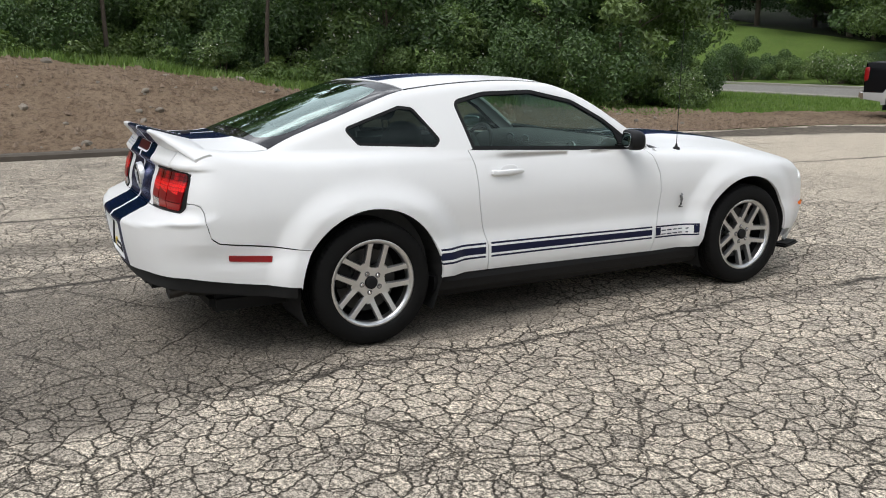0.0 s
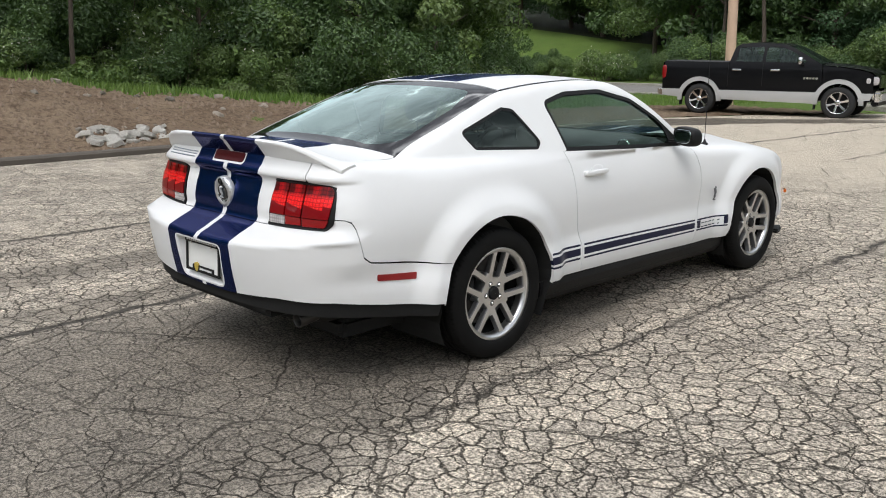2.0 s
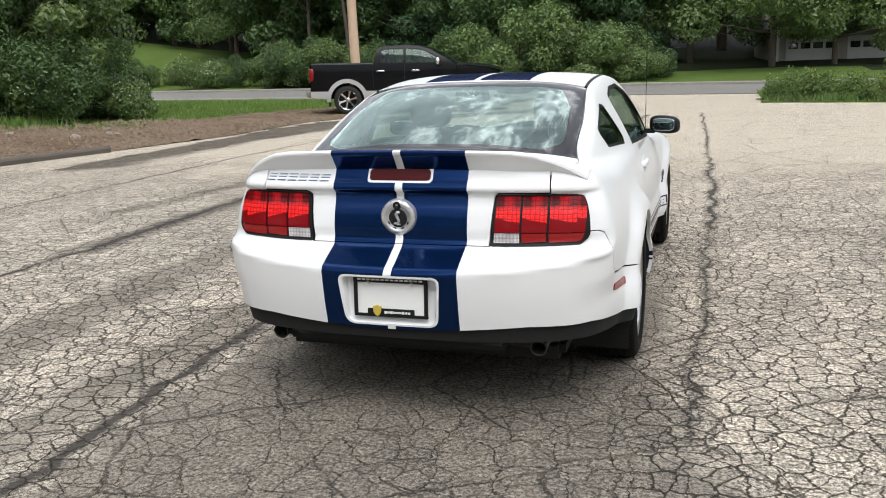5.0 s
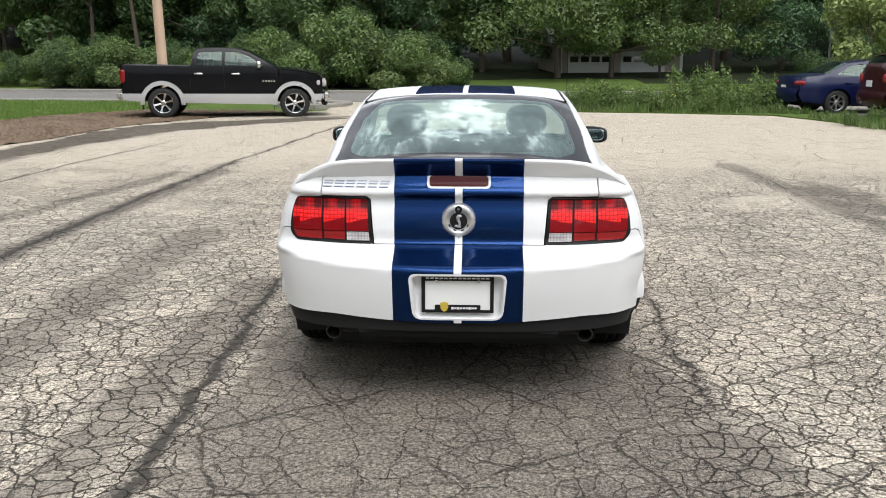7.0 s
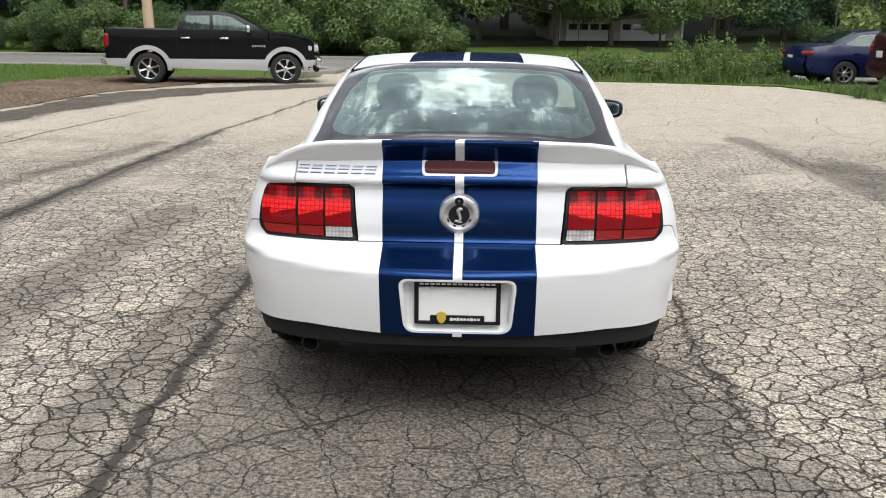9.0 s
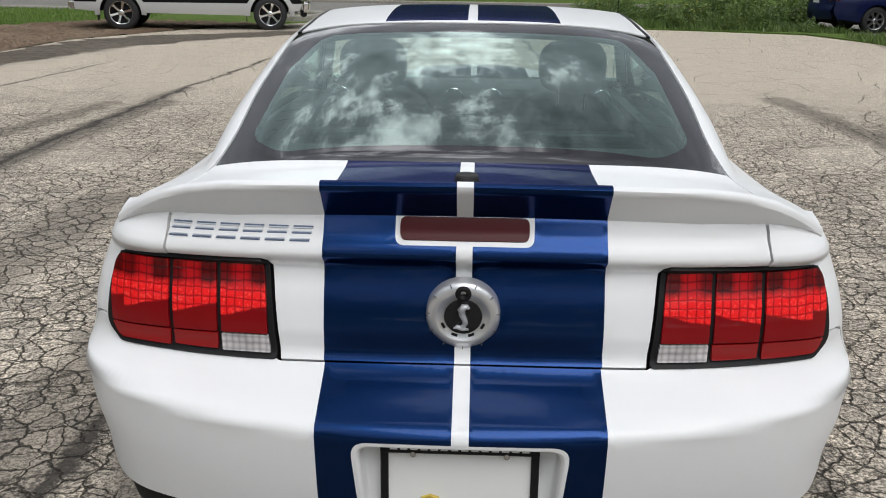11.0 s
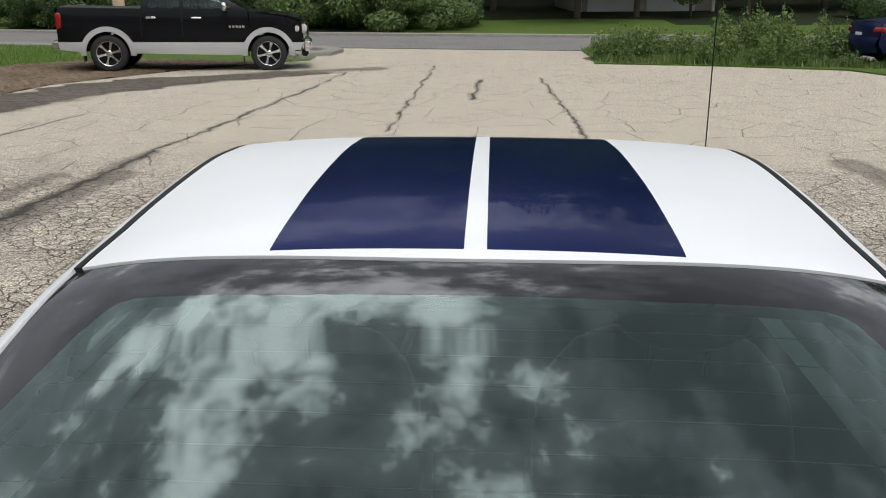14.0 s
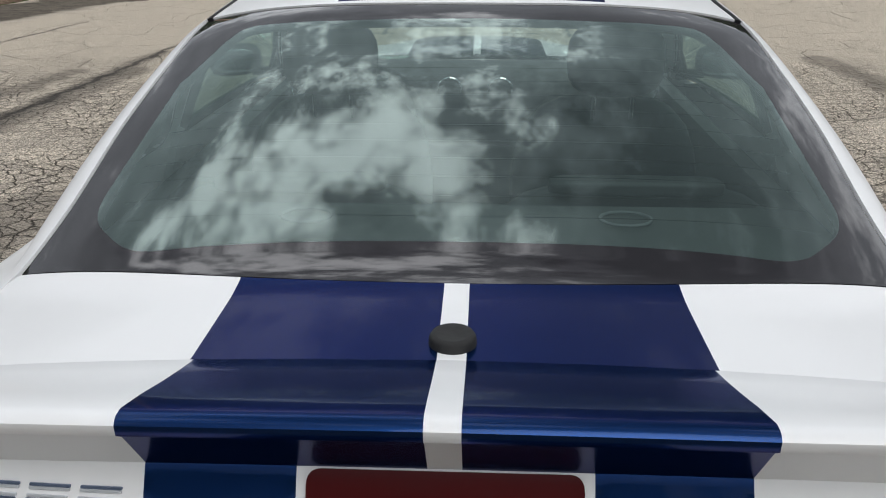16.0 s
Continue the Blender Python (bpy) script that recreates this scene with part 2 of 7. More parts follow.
    base = n.mix(n.math("MULTIPLY", seam, 0.85), base, (0.045, 0.04, 0.034))
    base = n.mix(n.math("MULTIPLY", crack, 0.88), base, (0.024, 0.020, 0.015))
    n.set(Base_Color=base, Roughness=0.9, Specular_IOR_Level=0.25)
    h = n.math("SUBTRACT", n.math("ADD", n.math("MULTIPLY", n_grit, 0.25), n.math("MULTIPLY", n_fine, 0.35)), n.math("MULTIPLY", n.math("MAXIMUM", crack, n.math("MULTIPLY", seam, 0.5)), 1.4))
    n.bump(h, 0.9, 0.014)
    return n.m


# long cracks in the lot: from, to, half width
SEAMS = (
    (-1.10, -5.0, -1.27, -0.9, 0.036), (-1.27, -0.9, -1.36, 1.3, 0.032), (-1.36, 1.3, -1.55, 4.0, 0.012),
    (-4.3, -6.0, -3.97, -1.6, 0.020), (-3.97, -1.6, -3.80, 1.8, 0.024), (-3.80, 1.8, -3.82, 4.9, 0.045), (-3.82, 4.9, -3.76, 8.6, 0.040), (-3.76, 8.6, -3.3, 15.6, 0.022), (-3.3, 15.6, -3.2, 18.5, 0.016),
    (-6.27, 2.0, -6.15, 8.4, 0.014), (-6.15, 8.4, -5.9, 11.5, 0.014), (-1.3, 10.1, -1.37, 20.3, 0.014), (1.18, -1.0, 1.24, 3.3, 0.014), (1.24, 3.3, 1.21, 7.8, 0.022), (1.21, 7.8, 1.0, 17.5, 0.014), (-0.35, 13.6, -0.2, 17.0, 0.026),
)
# worn areas: middle, half sizes, softness; the first also holds the car's painted shade
WORN_SHADE = ((0.2, -1.6, 1.35, 2.3, 0.5), (4.3, 5.2, 0.5, 1.6, 0.9))
# damp dirty runs and stains: from, to, half width, strength
DAMP = ((-7.95, 7.0, -7.7, 12.0, 0.6, 1.0), (-7.7, 12.0, -7.3, 15.0, 0.8, 1.0), (-7.3, 15.0, -4.4, 18.4, 0.8, 1.0), (-4.4, 18.4, -2.6, 19.6, 0.5, 0.8),
        (-4.75, 3.4, -4.20, 7.2, 0.22, 0.62), (-2.55, -1.6, -2.48, 3.0, 0.34, 0.60), (-3.85, 1.6, -3.65, 7.4, 0.24, 0.66), (-1.55, -3.2, -1.5, 1.2, 0.20, 0.62), (3.95, 3.0, 3.75, 8.4, 0.26, 0.66))

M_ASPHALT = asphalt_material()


def earth_material(name, a, b, c3, grain):
    n = Nodes(name)
    c = n.coords()
    n1, n2, n3 = n.noise(c, 0.6, 5, 0.6), n.noise(c, grain, 5, 0.7), n.noise(c, grain * 6, 3, 0.7)
    col = n.mix(n.ramp(n1, 0.3, 0.7), a, b)
    col = n.mix(n.ramp(n2, 0.45, 0.7), col, c3)
    col = n.mix(n.ramp(n3, 0.3, 0.7), n.mix(1.0, col, (0.5, 0.5, 0.5), "MULTIPLY"), col)
    n.set(Base_Color=col, Roughness=0.95, Specular_IOR_Level=0.15)
    n.bump(n.math("ADD", n2, n3), 0.8, 0.03)
    return n.m


M_DIRT = earth_material("bare_dirt", (0.210, 0.145, 0.096), (0.350, 0.262, 0.182), (0.110, 0.074, 0.050), 9.0)
M_GRASS = earth_material("mown_grass", (0.096, 0.165, 0.032), (0.125, 0.200, 0.038), (0.140, 0.175, 0.052), 5.0)
# undergrowth and lawn below the trees, their shade put into the dark colour
M_WOODS_SHADE = earth_material("undergrowth_painted_shade", (0.022, 0.034, 0.014), (0.03, 0.045, 0.016), (0.035, 0.03, 0.018), 1.5)
M_ROAD = earth_material("grey_road", (0.290, 0.275, 0.254), (0.341, 0.326, 0.297), (0.246, 0.232, 0.217), 8.0)
M_CONCRETE = earth_material("pale_concrete", (0.40, 0.38, 0.33), (0.46, 0.44, 0.38), (0.34, 0.31, 0.27), 9.0)
M_STONE = plain("fieldstone", (0.30, 0.26, 0.21), 0.9, vary=0.3, scale=9, fine=60, bump=0.6, random=0.5)
M_BARK = plain("rough_bark", (0.085, 0.066, 0.05), 0.95, vary=0.35, scale=5, fine=40, bump=0.9)
M_POLE = plain("weathered_pole_wood", (0.56, 0.39, 0.28), 0.85, vary=0.3, scale=2, fine=30, bump=0.5)
M_LEAF_DARK = leaf_material("dark_leaves", (0.036, 0.072, 0.024), (0.102, 0.172, 0.048), (0.090, 0.142, 0.050))
M_LEAF = leaf_material("green_leaves", (0.060, 0.106, 0.030), (0.172, 0.262, 0.070), (0.190, 0.226, 0.095))
M_LEAF_PALE = leaf_material("pale_leaves", (0.135, 0.195, 0.060), (0.390, 0.450, 0.165), (0.330, 0.390, 0.150))
M_NEEDLE = leaf_material("pine_needles", (0.046, 0.097, 0.041), (0.116, 0.218, 0.090), (0.102, 0.178, 0.090))
M_WEED = leaf_material("weed_leaves", (0.065, 0.125, 0.027), (0.184, 0.270, 0.065), (0.173, 0.205, 0.086))
M_BLADE = leaf_material("grass_blades", (0.090, 0.176, 0.030), (0.215, 0.325, 0.068), (0.200, 0.255, 0.070))
M_BLOOM = plain("white_flowers", (0.62, 0.62, 0.52), 0.8, vary=0.1)
M_TWIG = plain("dry_twigs", (0.22, 0.15, 0.10), 0.9, vary=0.3, scale=20)

# ---- building helpers ----
def mesh_object(name, bm, material, parent=None, smooth=False):
    me = bpy.data.meshes.new(name)
    bm.to_mesh(me)
    bm.free()
    for m in material if isinstance(material, (list, tuple)) else [material]:
        me.materials.append(m)
    if smooth:
        me.polygons.foreach_set("use_smooth", [True] * len(me.polygons))
    ob = new(name, me)
    if parent:
        ob.parent = parent
    return ob


def part(name, bm, material, parent, label="", smooth=False):
    ob = mesh_object(name, bm, material, parent, smooth)
    return tagged(ob, label) if label else ob


def from_arrays(name, verts, faces, material, parent=None, smooth=False):
    me = bpy.data.meshes.new(name)
    me.from_pydata([tuple(map(float, v)) for v in verts], [], [tuple(map(int, f)) for f in faces])
    for m in material if isinstance(material, (list, tuple)) else [material]:
        me.materials.append(m)
    if smooth:
        me.polygons.foreach_set("use_smooth", [True] * len(me.polygons))
    ob = new(name, me)
    if parent:
        ob.parent = parent
    return ob


def empty(name, m=None):
    ob = new(name)
    ob.empty_display_size = 0.2
    if m is not None:
        ob.matrix_world = m
    return ob


def step01(a, b, v):
    t = min(1.0, max(0.0, (v - a) / (b - a)))
    return t * t * (3 - 2 * t)


def ribbon(points, half, z0, z1, name, material, round_top=0.0):
    """A strip of solid kerb along a line of (x, y) points."""
    bm = bmesh.new()
    rows = []
    for i, (px, py) in enumerate(points):
        a, b = points[max(0, i - 1)], points[min(len(points) - 1, i + 1)]
        d = Vector((b[0] - a[0], b[1] - a[1])).normalized()
        nx, ny = -d.y, d.x
        wob = 0.012 * noise.noise((px * 2.1, py * 2.1, 0))
        top = z1 + wob
        sec = [(half, z0), (half, top - 0.03), (half - 0.03, top), (-half + 0.03, top), (-half, top - 0.03), (-half, z0)]
        rows.append([bm.verts.new((px + nx * s, py + ny * s, z)) for s, z in sec])
    for r0, r1 in zip(rows, rows[1:]):
        for k in range(5):
            bm.faces.new((r0[k], r0[k + 1], r1[k + 1], r1[k]))
    bm.faces.new(rows[0])
    bm.faces.new(rows[-1][::-1])
    return mesh_object(name, bm, material)


# ---- ground ----
LOT = [(14.5, -45), (14.5, 13.5), (9.3, 14.6), (8.6, 17.5), (8.0, 19.6), (5.5, 20.6), (2.7, 21.2), (2.4, 23.0), (3.4, 25.9),
       (-6.0, 27.1), (-4.9, 24.2), (-4.7, 21.8), (-7.0, 18.8), (-8.4, 15.5), (-8.5, 12.0), (-9.2, 9.0), (-9.75, 7.0), (-9.55, 4.0), (-9.4, -1.5), (-9.6, -12.0), (-11, -45)]


def edge_x(y):
    """The left edge of the lot."""
    return float(np.interp(y, [-45, -12, -1.5, 4, 7, 9, 12, 15.5, 18.8, 21.8, 40], [-11, -9.6, -9.4, -9.55, -9.75, -9.2, -8.5, -8.4, -7.0, -4.7, -4.7]))


def road_y(x):
    return 26.4 - 0.12 * x


def bank_height(x, y):
    """The heap of bare earth along the left edge: high at the near end, flat at the far one."""
    d = edge_x(y) - x
    top = float(np.interp(y, [-20, -3, 1, 5, 9, 13, 17], [1.5, 1.45, 1.35, 0.75, 0.4, 0.16, 0.04]))
    h = top * step01(0.1, 4.6, d)
    h += 0.10 * top * noise.noise((x * 0.7, y * 0.7, 3)) * step01(0.3, 2, d) + 0.05 * noise.noise((x * 2.3, y * 2.3, 1)) * step01(0.1, 0.8, d)
    return h


def terrain_height(x, y):
    d = edge_x(min(y, 22)) - x
    h = -0.06
    if d > 0 and y < road_y(x):
        near = bank_height(x, y) - 0.05
        far = near + 0.13 * max(0.0, d - 6.5) * (1 - step01(15, 24, y)) + 1.6 * step01(9, 16, d) * (1 - step01(9, 19, y))
        h = far
    over = y - (road_y(x) + 8.2)
    if over > 0:
        h = 0.02 + 0.05 * min(over, 30) + 0.14 * max(0, over - 30) + 0.12 * noise.noise((x * 0.12, y * 0.12, 0))
        h += 0.12 * max(0.0, -x - 22) * step01(2, 12, over)
    return h


def build_terrain():
    xs = np.concatenate([[-600, -300, -150, -100], np.arange(-70, -4, 0.8), np.arange(-4, 60, 4.0), [80, 120, 300, 600]])
    ys = np.concatenate([[-500, -200, -80], np.arange(-40, -8, 4.0), np.arange(-8, 30, 0.8), np.arange(30, 90, 3.0), [110, 150, 300, 700]])
    verts, faces = [], []
    for yy in ys:
        for xx in xs:
            z = min(terrain_height(xx, yy), 26.0)
            verts.append((xx, yy, z))
    w = len(xs)
    mats = []
    for j in range(len(ys) - 1):
        for i in range(w - 1):
            faces.append((j * w + i, j * w + i + 1, (j + 1) * w + i + 1, (j + 1) * w + i))
            cx, cy = (xs[i] + xs[i + 1]) / 2, (ys[j] + ys[j + 1]) / 2
            d = edge_x(min(cy, 22)) - cx
            # woods, and the lawn below trees that takes the same painted shade
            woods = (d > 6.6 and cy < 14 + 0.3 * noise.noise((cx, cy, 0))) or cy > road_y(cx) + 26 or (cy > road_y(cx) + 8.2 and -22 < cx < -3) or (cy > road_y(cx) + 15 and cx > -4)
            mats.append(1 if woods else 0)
    ob = from_arrays("ground", verts, faces, [M_GRASS, M_WOODS_SHADE], smooth=True)
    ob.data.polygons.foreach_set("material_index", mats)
    return tagged(ob, "grassy ground rising to a wooded slope", "ground", kind="structure")


def slab(name, outline, z0, z1, material, label, category):
    bm = bmesh.new()
    top = [bm.verts.new((px, py, z1)) for px, py in outline]
    low = [bm.verts.new((px, py, z0)) for px, py in outline]
    bm.faces.new(top)
    n = len(top)
    for i in range(n):
        bm.faces.new((top[i], low[i], low[(i + 1) % n], top[(i + 1) % n]))
    bmesh.ops.recalc_face_normals(bm, faces=bm.faces)
    bmesh.ops.triangulate(bm, faces=[f for f in bm.faces if len(f.verts) > 4])
    return tagged(mesh_object(name, bm, material), label, category, kind="structure")


build_terrain()
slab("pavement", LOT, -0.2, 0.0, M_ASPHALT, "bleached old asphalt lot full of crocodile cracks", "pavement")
road_pts = [(xx, road_y(xx)) for xx in range(-120, 121, 12)]
slab("road", [(a, b) for a, b in road_pts] + [(a, b + 7.6) for a, b in road_pts[::-1]], -0.3, 0.02, M_ROAD, "grey asphalt street crossing behind the lot", "road")
tagged(ribbon([(xx, road_y(xx) + 7.75) for xx in np.arange(-90, 91, 3.0)], 0.12, -0.2, 0.14, "kerb", M_CONCRETE), "low concrete kerb of the street", "kerb", kind="structure")
tagged(ribbon([(xx, road_y(xx) - 0.35) for xx in np.arange(-60, -8, 2.0)], 0.32, -0.2, 0.07, "kerb", M_CONCRETE), "pale concrete kerb edging the grass verge", "kerb", kind="structure")
tagged(ribbon([(edge_x(yy) - 0.05, yy) for yy in np.arange(-30, 9.5, 0.5)], 0.13, -0.2, 0.10, "kerb", plain("tarred_kerb", (0.10, 0.085, 0.07), 0.95, vary=0.3, scale=3, fine=50, bump=0.8)), "crumbling dark asphalt kerb below the dirt bank", "kerb", kind="structure")
tagged(ribbon([(-6.6, 24.4), (-6.0, 23.6), (-5.3, 23.3), (-4.7, 23.8), (-4.6, 25.0), (-5.4, 26.2)], 0.25, -0.2, 0.12, "kerb", M_CONCRETE), "rounded concrete kerb at the driveway mouth", "kerb", kind="structure")


def build_bank():
    ys = np.arange(-14, 21.5, 0.14)
    ds = np.arange(0.0, 6.6, 0.14)
    verts, faces = [], []
    for yy in ys:
        wide = float(np.interp(yy, [-14, 2, 8, 14, 17, 21], [5.4, 5.2, 4.6, 3.4, 4.6, 5.4])) + 0.5 * noise.noise((0, yy * 0.5, 0))
        for d in ds:
            xx = edge_x(yy) - d * wide / 6.5
            z = bank_height(xx, yy) + 0.012
            z += 0.035 * noise.noise((xx * 5, yy * 5, 0)) + 0.02 * noise.noise((xx * 13, yy * 13, 0)) - 0.06 * step01(6.0, 6.5, d)
            verts.append((xx, yy, z))
    w = len(ds)
    for j in range(len(ys) - 1):
        for i in range(w - 1):
            faces.append((j * w + i, (j + 1) * w + i, (j + 1) * w + i + 1, j * w + i + 1))
    return tagged(from_arrays("dirt_bank", verts, faces, M_DIRT, smooth=True), "bank of bare brown dirt and rubble", "bank", kind="structure")


build_bank()


# ---- plants ----
rng = np.random.default_rng(7)


def leaf_cloud(centers, radii, count, size, flat=0.75, up=0.3):
    """Leaf quads scattered through ellipsoidal clumps, denser at their skins."""
    per = np.maximum(1, (count * radii[:, 0] ** 2 / (radii[:, 0] ** 2).sum()).astype(int))
    idx = np.repeat(np.arange(len(centers)), per)
    n = len(idx)
    d = rng.normal(size=(n, 3))
    d /= np.linalg.norm(d, axis=1)[:, None]
    r = rng.uniform(0.35, 1.0, n) ** 0.5
    pos = centers[idx] + d * radii[idx] * r[:, None]
    nrm = d + rng.normal(size=(n, 3)) * flat + (0, 0, up)
    nrm /= np.linalg.norm(nrm, axis=1)[:, None]
    ref = rng.normal(size=(n, 3))
    u = np.cross(nrm, ref)
    u /= np.linalg.norm(u, axis=1)[:, None]
    v = np.cross(nrm, u)
    s = size * rng.uniform(0.6, 1.35, n)[:, None]
    q = np.stack([pos - u * s * 0.9, pos - v * s * 0.42 + nrm * s * 0.12, pos + u * s * 0.9, pos + v * s * 0.42 + nrm * s * 0.12], 1)
    verts = q.reshape(-1, 3)
    faces = np.arange(n * 4).reshape(-1, 4)
    return verts, faces


def limb(bm, a, b, r0, r1, sides=7, wob=0.0):
    a, b = Vector(a), Vector(b)
    ax = (b - a).normalized()
    u = ax.orthogonal().normalized()
    v = ax.cross(u)
    rings = []
    steps = 5
    for i in range(steps):
        t = i / (steps - 1)
        p = a.lerp(b, t) + (u * noise.noise((t * 3, r0 * 50, 1)) + v * noise.noise((t * 3, r0 * 50, 9))) * wob * math.sin(math.pi * t)
        r = r0 + (r1 - r0) * t
        rings.append([bm.verts.new(p + (u * math.cos(2 * math.pi * k / sides) + v * math.sin(2 * math.pi * k / sides)) * r) for k in range(sides)])
    for q0, q1 in zip(rings, rings[1:]):
        for k in range(sides):
            bm.faces.new((q0[k], q0[(k + 1) % sides], q1[(k + 1) % sides], q1[k]))
    bm.faces.new(rings[-1])


def make_tree(name, height, spread, leaves, size, material, label, clumps=26, low=0.25, trunk_r=0.16, category="tree", group=""):
    root = empty(name)
    bm = bmesh.new()
    limb(bm, (0, 0, -0.3), (0.15, 0.1, height * 0.75), trunk_r, trunk_r * 0.25, 9, 0.25)
    cs, rs = [], []
    for i in range(clumps):
        t = rng.uniform(low, 1.0)
        a = rng.uniform(0, 2 * math.pi)
        reach = spread * (1 - 0.55 * max(0, (t - 0.45) / 0.55) ** 1.4) * rng.uniform(0.25, 1.0)
        c = Vector((math.cos(a) * reach, math.sin(a) * reach, t * height))
        cs.append(c)
        r = spread * rng.uniform(0.2, 0.42)
        rs.append((r, r, r * rng.uniform(0.55, 0.85)))
        if i % 2 == 0:
            limb(bm, (0.1 * t, 0.06 * t, height * max(0.12, t * 0.72)), c, trunk_r * 0.35, 0.015, 5, 0.12)
    part("trunk", bm, M_BARK, root, smooth=True)
    v, f = leaf_cloud(np.array(cs), np.array(rs), leaves, size)
    from_arrays("crown", v, f, material, root)
    return tagged(root, label, category, group)


def make_bush(name, width, height, leaves, size, material, label, blooms=0, group=""):
    root = empty(name)
    bm = bmesh.new()
    cs, rs = [], []
    for i in range(15):
        a, q = rng.uniform(0, 2 * math.pi), rng.uniform(0, 1) ** 0.6
        h = height * rng.uniform(0.2, 1.0) * (1 - 0.45 * q)
        c = (math.cos(a) * q * width, math.sin(a) * q * width, h * 0.85)
        cs.append(c)
        r = width * rng.uniform(0.22, 0.42)
        rs.append((r, r, min(r, h) * 0.85))
        limb(bm, (c[0] * 0.2, c[1] * 0.2, -0.1), c, 0.02, 0.005, 4, 0.05)
    tagged(part("stem_tuft", bm, M_BARK, root), kind="stuff")
    v, f = leaf_cloud(np.array(cs), np.array(rs), leaves, size)
    from_arrays("foliage", v, f, material, root)
    if blooms:
        v, f = leaf_cloud(np.array(cs) + (0, 0, 0.1), np.array(rs) * 1.04, blooms, size * 0.55)
        tagged(from_arrays("blossom", v, f, M_BLOOM, root), kind="stuff")
    return tagged(root, label, "bush", group)


def place_all(makers, spots, sink=0.05):
    """Copies of the first made plants at (x, y, kind, scale)."""
    used = set()
    for k, (px, py, kind, sc) in enumerate(spots):
        m = pose(px, py, terrain_height(px, py) - sink, 0, 0, (k * 137.5) % 360)
        ob = makers[kind]
        if kind in used:
            ob = copy_thing(ob, m)
        else:
            ob.matrix_basis = m
            used.add(kind)
        ob.scale = (sc, sc, sc * (0.92 + 0.16 * ((k * 0.618) % 1)))


PLANTS = {
    "broad": make_tree("tree", 11.5, 4.2, 15000, 0.17, M_LEAF_DARK, "tall dark-green broadleaf tree at the woods' edge", 34, 0.14, 0.2, group="trees"),
    "oak": make_tree("tree", 10.5, 4.6, 15000, 0.16, M_LEAF, "spreading green deciduous tree on the lawn", 32, 0.22, 0.22, group="trees"),
    "slim": make_tree("tree", 9.5, 2.6, 9000, 0.14, M_LEAF, "slender young deciduous tree", 24, 0.12, 0.09, group="trees"),
    "pine": make_tree("pine_tree", 12.5, 3.4, 16000, 0.13, M_NEEDLE, "dark green pine with layered boughs", 40, 0.1, 0.2, group="trees"),
    "tall": make_tree("tree", 10.5, 2.6, 7000, 0.15, M_LEAF_DARK, "tall tree with a bare slender grey trunk", 22, 0.42, 0.11, group="trees"),
    "pale": make_tree("tree", 5.2, 2.6, 9000, 0.15, M_LEAF_PALE, "small tree with pale yellow-green drooping leaves", 24, 0.1, 0.08),
    "bush": make_bush("bush", 1.7, 2.3, 12000, 0.058, M_LEAF, "dense green roadside bush", group="bushes"),
    "dense": make_bush("bush", 1.9, 2.6, 13000, 0.056, M_LEAF_DARK, "dark leafy bush below the trees", group="bushes"),
    "bloom": make_bush("bush", 1.6, 1.9, 6000, 0.07, M_LEAF, "tangled bush sprinkled with small white flowers", 420, group="bushes"),
    "low": make_bush("bush", 1.1, 0.8, 3500, 0.07, M_WEED, "low bright green weeds in a clump", group="bushes"),
}
spots = []
g = np.random.default_rng(21)
TALL = [(-16.9, 1.25, "tall", 0.58), (-17.0, 5.05, "tall", 0.62), (-18.0, -3.2, "tall", 0.6), (-17.6, 8.6, "tall", 0.55), (-18.8, 43.0, "tall", 1.3), (-21.4, 43.5, "tall", 1.2)]
# wooded slope along the left
for k in range(36):
    yy = -11 + 27.5 * k / 35
    xx = edge_x(yy) - g.uniform(6.8, 8.3)
    kind, size = ("bloom", "bush", "low", "bloom", "dense")[k % 5], g.uniform(0.75, 1.1)
    if min(abs(yy - ty) for _, ty, _, _ in TALL) < 0.55:
        kind, size = "low", 0.8
    spots.append((xx, yy, kind, size))
for k in range(30):
    yy = -13 + 27 * k / 29
    xx = edge_x(yy) - g.uniform(9.0, 11.5)
    spots.append((xx, yy, ("dense", "bush", "dense", "bloom")[k % 4], g.uniform(1.0, 1.5)))
for k in range(22):
    yy = -15 + 29 * k / 21
    xx = edge_x(yy) - g.uniform(12, 20)
    spots.append((xx, yy, ("broad", "slim", "broad", "oak", "pine")[k % 5], g.uniform(0.42, 0.60)))
# the group of small trees where the slope ends
spots += [(-15.4, 15.2, "slim", 0.75), (-17.0, 17.0, "slim", 0.85), (-15.2, 13.2, "dense", 1.2), (-17.8, 14.6, "broad", 0.75), (-16.4, 18.4, "dense", 0.9), (-20.5, 19.5, "oak", 0.7)]
